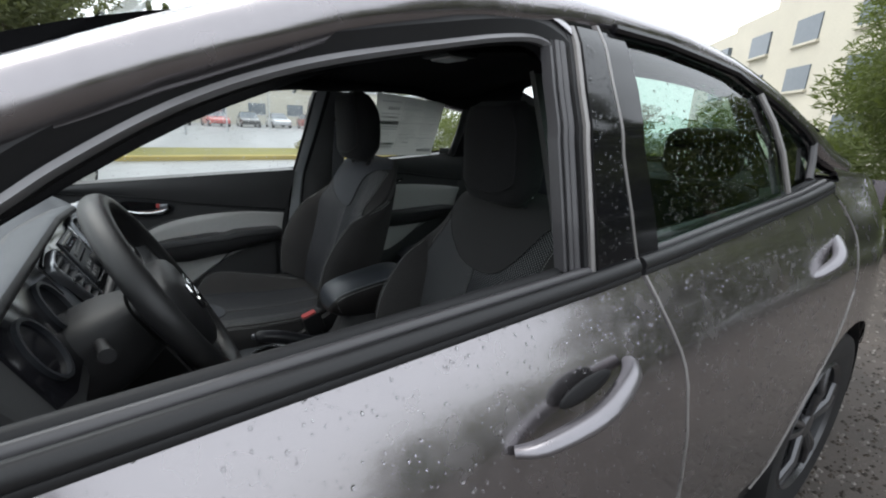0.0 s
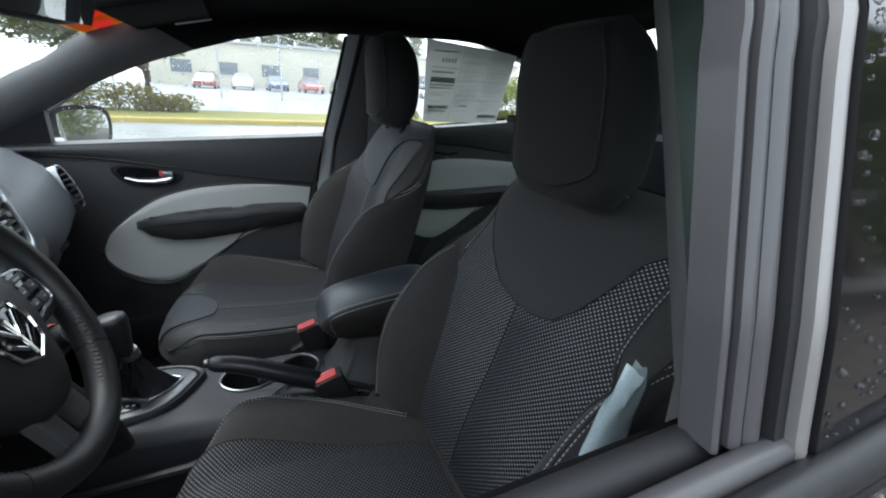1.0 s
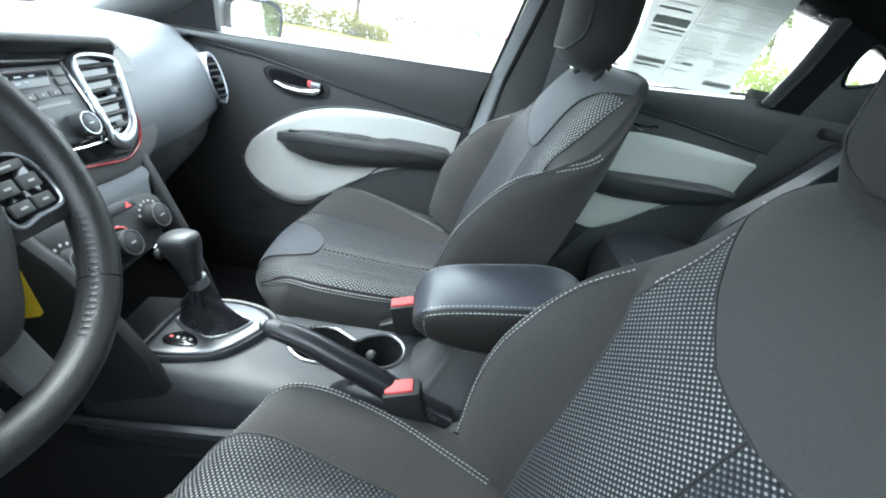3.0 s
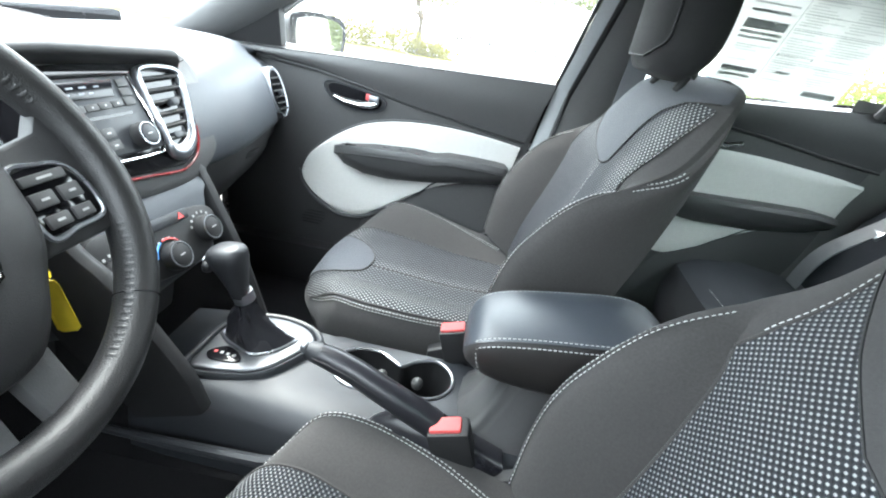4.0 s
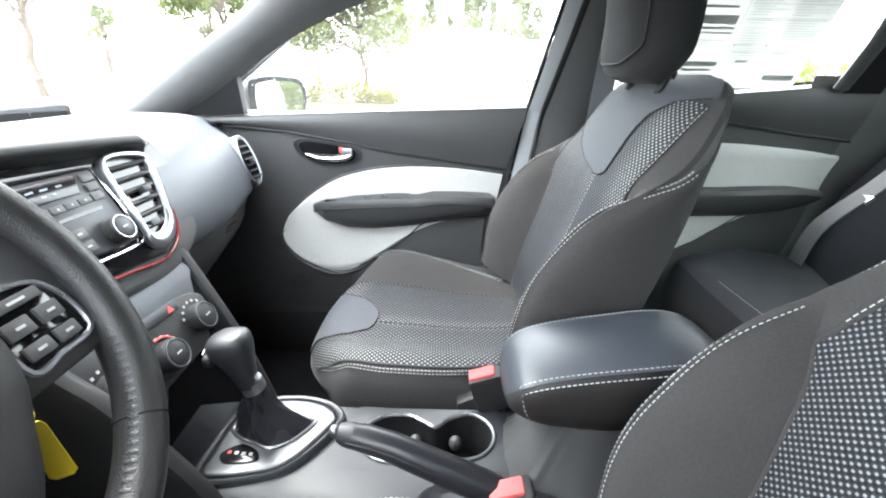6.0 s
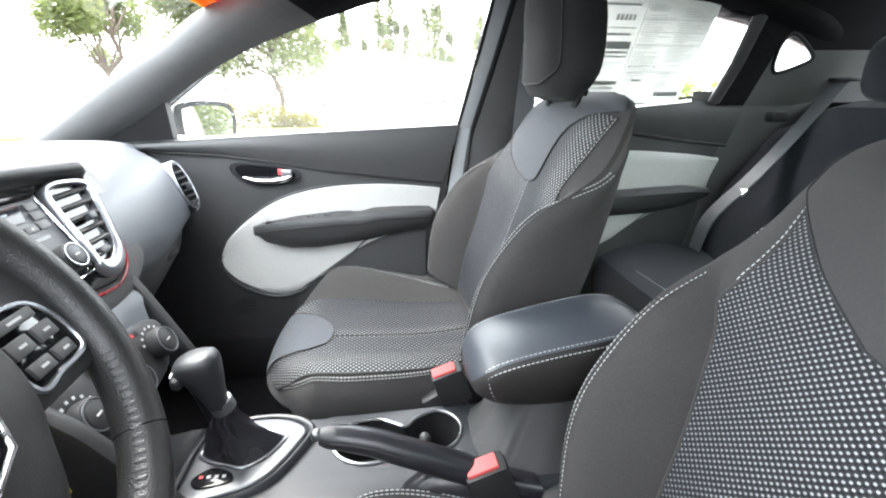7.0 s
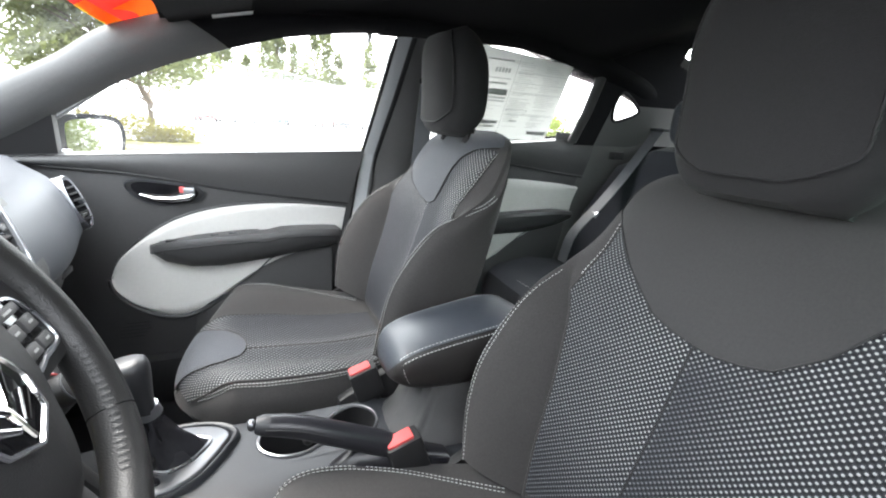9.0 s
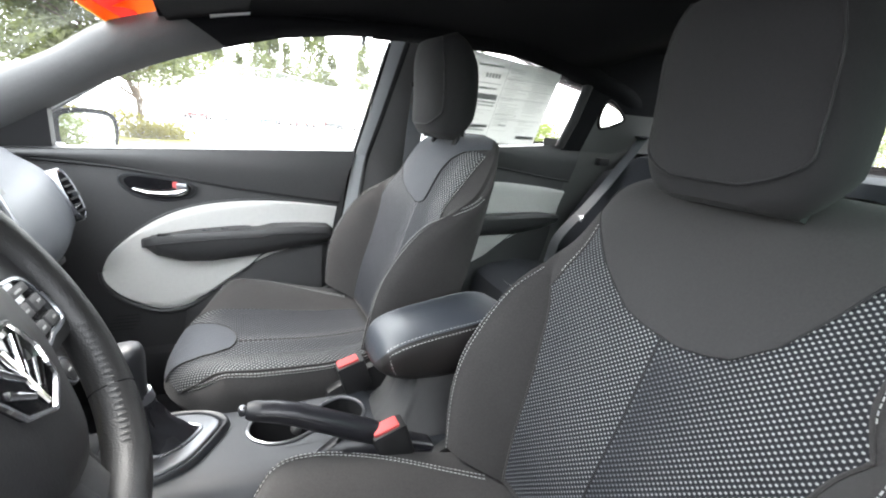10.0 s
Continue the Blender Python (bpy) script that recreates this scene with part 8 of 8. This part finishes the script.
def surroundings():
    # gravel verge behind and beside the car
    rnd = random.Random(7)
    verts, faces = [], []
    for _ in range(26000):
        x, y = 0.9 + 5.6 * rnd.random() ** 1.5, rnd.uniform(-3.2, 0.6)
        if x < 2.3 and y > -0.7:
            continue
        s = rnd.uniform(0.005, 0.014)
        k = len(verts)
        z = s * 0.3
        verts += [(x - s, y - s * 0.5, 0), (x + s * 0.8, y - s * 0.9, 0), (x + s, y + s * 0.6, 0), (x - s * 0.6, y + s, 0), (x + rnd.uniform(-0.3, 0.3) * s, y + rnd.uniform(-0.3, 0.3) * s, s * 1.1)]
        faces += [(k, k + 1, k + 4), (k + 1, k + 2, k + 4), (k + 2, k + 3, k + 4), (k + 3, k, k + 4)]
    me = bpy.data.meshes.new("gravel")
    me.from_pydata(verts, [], faces)
    me.materials.append(CHIPS)
    tagged(new("gravel", me), "loose brown and grey gravel chips on the ground", "gravel", kind="stuff")
    part_ob = part("gravel_lane", sheet_uv(lambda a, b: (lerp(-4, 9, a), lerp(-8, 2.4, b), 0.004), 4, 4), GRAVELM)
    tagged(part_ob, "brown grey gravel lane under the car", "gravel lane", kind="structure")
    # road beyond the passenger side, verge with yellow edge and shrubs
    tagged(part("road", sheet_uv(lambda a, b: (lerp(-60, 60, a), lerp(2.4, 11.6, b), 0.006), 4, 4), ASPHALT), "wet light grey asphalt road", "road", kind="structure")
    tagged(part("kerb", loft([[Vector((x, y, z)) for y, z in ((11.6, 0), (11.6, 0.11), (11.64, 0.13), (11.78, 0.13), (11.8, 0.0))] for x in (-40, -20, 0, 20, 40)]), KERB), "yellow painted kerb along the road", "kerb", kind="structure")
    verge = part("verge", sheet_uv(lambda a, b: (lerp(-40, 40, a), lerp(11.8, 15.0, b), 0.10), 4, 4), GRASS)
    tagged(verge, "dull yellow-green grass verge", "grass", kind="structure")
    tagged(part("car_park", sheet_uv(lambda a, b: (lerp(-60, 60, a), lerp(15.0, 58, b), 0.008), 4, 4), ASPHALT), "wet light grey car park", "car park", kind="structure")
    for k, (x, y, r, hh) in enumerate(((-3.4, 14.4, 1.2, 0.85), (-4.8, 14.2, 1.1, 0.9), (-2.2, 14.2, 0.9, 0.6), (-6.6, 14.0, 1.2, 0.8), (4.6, 14.0, 0.7, 0.45), (8.5, 14.2, 0.8, 0.5))):
        blobs = [(x + math.cos(a) * r * 0.5, y + math.sin(a) * r * 0.3, hh * 0.5, r * 0.55, r * 0.4, hh * 0.5) for a in (0, 1.3, 2.6, 3.9, 5.2)]
        sh_ = thing("shrub", "low yellow-green shrub on the grass verge", "shrub", at=(x, y, 0), group="verge shrubs")
        part("stem", tube([(x, y, 0), (x + 0.05, y, hh * 0.5)], [0.03, 0.015], 6), BARK, sh_)
        scatter_leaves("foliage", blobs, 1400, 0.07, SHRUB, "yellow-green foliage", "", 20 + k, sh_)
    tree("verge_tree", -2.95, 16.6, 5.4, 3.0, 3, "broad pale green tree on the verge with a dark trunk", 24000, mat=FARLEAF, low=0.20, lean=-0.7, limbs=30)
    tree("street_tree", -8.5, 17.5, 5.5, 1.8, 5, "broadleaf tree beside the road", 7000)
    tree("street_tree", -13.0, 14.5, 6.0, 2.0, 6, "broadleaf tree beside the road", 7000)
    for k, (x, y, h) in enumerate(((-14, 52, 11), (-6, 66, 13), (-10, 64, 14), (-2, 67, 12), (3, 66, 13), (7, 69, 11), (11, 67, 15), (17, 66, 12), (1, 68, 9), (5, 70, 14), (9, 64, 12), (13, 68, 10), (22, 62, 12), (32, 58, 13), (42, 60, 11), (-24, 50, 12), (-34, 48, 13))):
        tree("conifer", x, y, h, 2.4, 40 + k, "tall conifer beyond the car park", 2600, True, mat=FARLEAF)
    # far beige building
    b = thing("far_building", "long low beige building beyond the car park", "building", at=(12, 60, 0))
    part("wall", box((14, 62, 2.3), (46, 8, 4.6), 0.02), CONCRETE, b, "beige wall")
    part("roof", box((14, 62, 4.72), (46.6, 8.6, 0.24), 0.02), GALV, b, "flat roof edge")
    for k in range(9):
        x = -6 + 4.6 * k
        w = part("window", box((x, 57.98, 1.9), (2.0, 0.12, 1.3), 0.01), WINDOWG, b, "dark window")
        part("frame", box((x, 57.95, 1.2), (2.2, 0.14, 0.10), 0.01), GALV, w)
    # chain-link fence
    fence = thing("fence", "tall galvanised chain-link fence with posts", "fence", at=(0, 26, 0))
    posts = [(-10.5, 26.0), (-5.8, 26.0), (-1.2, 26.0), (1.8, 26.0), (4.6, 31.0), (9.2, 39.0), (16, 48)]
    for x, y in posts:
        part("post", tube([(x, y, 0), (x, y, 3.3)], 0.05, 8), GALV, fence, "steel post")
    for (x0, y0), (x1, y1) in zip(posts, posts[1:]):
        part("top_rail", tube([(x0, y0, 3.25), (x1, y1, 3.25)], 0.025, 6), GALV, fence)
        bm = bmesh.new()
        n = 26
        for k in range(-n, n):
            for sl in (1, -1):
                a0, a1 = k / n, k / n + 0.5
                pts = []
                lo, hi = max(a0, 0), min(a1, 1)
                if hi <= lo:
                    continue
                z0, z1 = (lo - a0) / 0.5 * 3.2, (hi - a0) / 0.5 * 3.2
                if sl < 0:
                    z0, z1 = 3.2 - z0, 3.2 - z1
                tube([(lerp(x0, x1, lo), lerp(y0, y1, lo), z0), (lerp(x0, x1, hi), lerp(y0, y1, hi), z1)], 0.004, 3, bm=bm)
        ob = part("wire_mesh", bm, GALV, fence, "thin wire mesh")
        ob["kind"] = "stuff"


def far_car(x, y, col, turn, seed):
    c = thing("parked_car", "%s saloon car parked far off in the car park" % col[0], "car", at=(x, y, 0), group="parked cars")
    R = Matrix.Rotation(turn, 3, "Z")
    paint = material("car_paint_" + col[0], col[1], rough=0.25, coat=1.0, var=0.05)
    def q(p):
        return Vector((x, y, 0)) + R @ Vector(p)
    rows = []
    for px, zb, zt, w in ((-2.2, 0.35, 0.6, 0.7), (-2.0, 0.25, 0.72, 0.85), (-0.9, 0.22, 0.92, 0.9), (0.9, 0.22, 0.95, 0.9), (2.0, 0.25, 0.95, 0.85), (2.2, 0.35, 0.85, 0.75)):
        rows.append([q((px, -w, zb)), q((px, w, zb)), q((px, w * 1.0, lerp(zb, zt, 0.6))), q((px, w * 0.92, zt)), q((px, -w * 0.92, zt)), q((px, -w, lerp(zb, zt, 0.6)))])
    part("body", loft(rows), paint, c, "%s body" % col[0])
    rows = []
    for px, z, w in ((-1.0, 0.9, 0.8), (-0.3, 1.38, 0.62), (0.7, 1.42, 0.62), (1.7, 0.95, 0.75)):
        rows.append([q((px, -0.82, 0.9)), q((px, 0.82, 0.9)), q((px, w, z)), q((px, -w, z))])
    part("glasshouse", loft(rows), WINDOWG, c, "dark windows")
    part("roof", loft([[q((px, -0.62, z)), q((px, 0.62, z)), q((px, 0.6, z + 0.03)), q((px, -0.6, z + 0.03))] for px, z in ((-0.3, 1.38), (0.2, 1.42), (0.75, 1.42))]), paint, c)
    for px in (-1.4, 1.35):
        for sy in (-1, 1):
            w = part("wheel", disc(q((px, sy * 0.72, 0.31)), R @ Vector((0, sy, 0)), 0.31, 0.2, 20, 0.03), RUBBER, c, "black tyre")
            part("rim", disc(q((px, sy * 0.90, 0.31)), R @ Vector((0, sy, 0)), 0.19, 0.03, 16, 0.01), SATIN, w)


surroundings()
CARS = (("white", (0.7, 0.7, 0.7)), ("dark red", (0.25, 0.03, 0.03)), ("silver", (0.45, 0.46, 0.48)), ("black", (0.02, 0.02, 0.022)), ("red", (0.4, 0.04, 0.03)), ("blue", (0.05, 0.09, 0.2)))
for k in range(9):
    far_car(-3.0 + 3.0 * k, 46 + 0.6 * (k % 3), CARS[(k * 5 + 1) % 6], 1.5 + 0.05 * (k % 4), k)


def driver_side_trees():
    """Trees along the driver's side of the lane, whose dark crowns show in the paint and the glass; a row ahead is
    added to block low sky.
    """
    for k in range(8):
        tree("lane_tree", 7.5 + 1.8 * k, -6.5 - 0.9 * (k % 3), 6.5 + 1.1 * (k % 4), 2.1, 70 + k, "dark evergreen tree beside the gravel lane", 8000, True)
    # Row ahead, mostly out of view, added to keep low sky off the headrests.
    for k in range(11):
        tree("front_tree", -23 - 1.5 * (k % 3), -19 + 2.7 * k, 5.6 + 0.7 * (k % 4), 2.0, 90 + k, "evergreen tree ahead of the car, added to block low sky", 4500, True)
    blobs = []
    rnd = random.Random(17)
    for k in range(120):
        blobs.append((rnd.uniform(8, 24), rnd.uniform(-8.6, -7.0), rnd.uniform(0.1, 1.9), 0.7, 0.5, 0.5))
    for k in range(70):
        blobs.append((rnd.uniform(2.0, 8), rnd.uniform(-7.6, -6.4), rnd.uniform(0.1, 1.3), 0.7, 0.5, 0.5))
    scatter_leaves("lane_hedge", blobs, 48000, 0.11, LEAF, "rough dark green hedge along the lane", "hedge", 18, flat=0.45)


driver_side_trees()


def rear_side():
    # conifer hedge behind the car and the building behind it
    blobs = []
    rnd = random.Random(11)
    for k in range(110):
        x, y = rnd.uniform(6.2, 9.0), rnd.uniform(-3.4, 1.0)
        blobs.append((x, y, rnd.uniform(0.2, 3.6), 0.55, 0.55, 0.40))
    h = scatter_leaves("conifer_hedge", blobs, 110000, 0.066, LEAF, "tall green conifer hedge with feathery sprays", "hedge", 12, flat=0.35)
    blobs = [(rnd.uniform(6.6, 8.4), rnd.uniform(2.0, 13.0), rnd.uniform(0.2, 1.45), 0.5, 0.5, 0.3) for k in range(90)]
    scatter_leaves("clipped_hedge", blobs, 42000, 0.06, LEAF, "low clipped green hedge behind the car", "hedge", 19, flat=0.4)
    b = thing("beige_building", "beige concrete building with dark windows behind the hedge", "building", at=(30, 12, 0))
    def wall(p0, p1, z0, z1, nm, mat, d=0.4, off=0.0):
        a, c = Vector((p0[0], p0[1], 0)), Vector((p1[0], p1[1], 0))
        n = (c - a).cross(Vector((0, 0, 1))).normalized()
        return part(nm, loft([[p + n * off + Vector((0, 0, z0)), p + n * (off + d) + Vector((0, 0, z0)), p + n * (off + d) + Vector((0, 0, z1)), p + n * off + Vector((0, 0, z1))] for p in (a, c)]), mat, b)
    p0, p1 = (38.5, 17.7), (24.0, 3.0)
    def along(f):
        return (lerp(p0[0], p1[0], f), lerp(p0[1], p1[1], f))
    wall(along(-0.12), along(0.20), 0, 8.15, "wall", CONCRETE)
    wall(along(0.20), along(0.46), 0, 8.45, "wall", CONCRETE, 0.5)
    wall(along(0.46), along(1.0), 0, 10.4, "wall", CONCRETE, 0.6)
    for f0, f1 in ((0.08, 0.18), (0.345, 0.455), (0.585, 0.688), (0.82, 0.92)):
        for z0, z1 in ((0.9, 2.3), (3.6, 4.8), (5.95, 7.2)):
            w = wall(along(f0), along(f1), z0, z1, "window", WINDOWG, 0.72, -0.06)
            w["label"] = "dark grey window"
            wall(along(f0 - 0.006), along(f1 + 0.006), z0 - 0.12, z0, "sill", CONCRETE, 0.90, -0.14)


rear_side()


# ---- raindrops ----
def raindrops(parent, at, count, seed, r0=0.0010, r1=0.0026, label="clear raindrops"):
    """Small domed drops on a surface; at(u, v) gives a point and the outward normal."""
    rnd = random.Random(seed)
    verts, faces = [], []
    for _ in range(count):
        p, n = at(rnd.random(), rnd.random())
        r = r0 + (r1 - r0) * rnd.random() ** 2.5
        a = n.orthogonal().normalized()
        b = n.cross(a)
        k = len(verts)
        tall = rnd.uniform(1.0, 1.5)
        for q, h in ((1.0, 0.0), (0.75, 0.42)):
            for i in range(6):
                o = a * math.cos(i * math.pi / 3) + b * math.sin(i * math.pi / 3)
                o.z *= tall
                verts.append(p + o * (r * q) + n * (r * h))
        verts.append(p + n * (r * 0.6))
        for i in range(6):
            j = (i + 1) % 6
            faces += [(k + i, k + j, k + 6 + j, k + 6 + i), (k + 6 + i, k + 6 + j, k + 12)]
    me = bpy.data.meshes.new("raindrops")
    me.from_pydata(verts, [], faces)
    me.materials.append(DROP)
    for f in me.polygons:
        f.use_smooth = True
    ob = new("raindrops", me)
    ob.parent = parent
    off, chain = Vector((0, 0, 0)), parent
    while chain is not None:
        off += chain.location
        chain = chain.parent
    ob.location = -off
    ob["label"], ob["kind"] = label, "stuff"
    ob.visible_shadow = False
    return ob


def on_front_window(u, v):
    z = lerp(0.96, 1.25, v)
    x = lerp(max(-0.70, table_lin([(0.94, -0.72), (1.03, -0.70), (1.10, -0.58), (1.16, -0.45), (1.20, -0.34), (1.25, -0.12)], z)), table_lin([(0.96, 0.0), (1.25, 0.05)], z), u)
    return Vector((x, front_glass_y(z) + 0.0135, z)), Vector((0, 0.9, 0.44))


def on_rear_window(u, v):
    z = lerp(1.03, 1.26, v)
    return Vector((lerp(0.18, 0.74, u), front_glass_y(z) + 0.0135, z)), Vector((0, 0.9, 0.44))


def on_windscreen(u, v):
    return windscreen_at(lerp(-0.15, 0.60, u), lerp(0.98, 1.27, v)) + Vector((-0.001, 0, 0.001)), Vector((-0.5, 0, 0.86))


def on_back_window(u, v):
    p = rear_glass(lerp(-0.9, 0.9, u), lerp(0.06, 0.95, v))
    return p + Vector((0, 0, 0.002)), Vector((0.45, 0, 0.89))


def on_outer_rear_glass(u, v):
    z = lerp(1.02, 1.27, v)
    return Vector((lerp(0.17, 0.62, u), -(outer_y(z) + 0.0005), z)), Vector((0, -0.93, 0.36))


def on_pillar(u, v):
    z = lerp(0.99, 1.31, v)
    return Vector((lerp(stripe_x(z) + 0.008, seam_x(z) - 0.006, u), -(outer_y(z) + 0.0005), z)), Vector((0, -0.95, 0.3))


def on_door_skin(x0, x1):
    def f(u, v):
        z = lerp(0.60, 0.955, v ** 0.7)
        x = lerp(x0, x1, u)
        y = skin_y(z + (0.985 - belt_z(x)) * smooth(0.6, 0.95, z))
        return Vector((x, -(y + 0.0004), z)), Vector((0, -0.95, 0.3))
    return f


raindrops(passenger_door, on_front_window, 700, 1)
raindrops(rear_passenger_door, on_rear_window, 500, 2)
raindrops(body, on_windscreen, 500, 3)
raindrops(body, on_back_window, 900, 4)
raindrops(rear_driver_door, on_outer_rear_glass, 600, 5)
raindrops(driver_door, on_pillar, 160, 6)
raindrops(driver_door, on_door_skin(-0.8, 0.12), 1500, 7, 0.0008, 0.0024)
raindrops(rear_driver_door, on_door_skin(0.2, 0.85), 1100, 8, 0.0008, 0.0024)
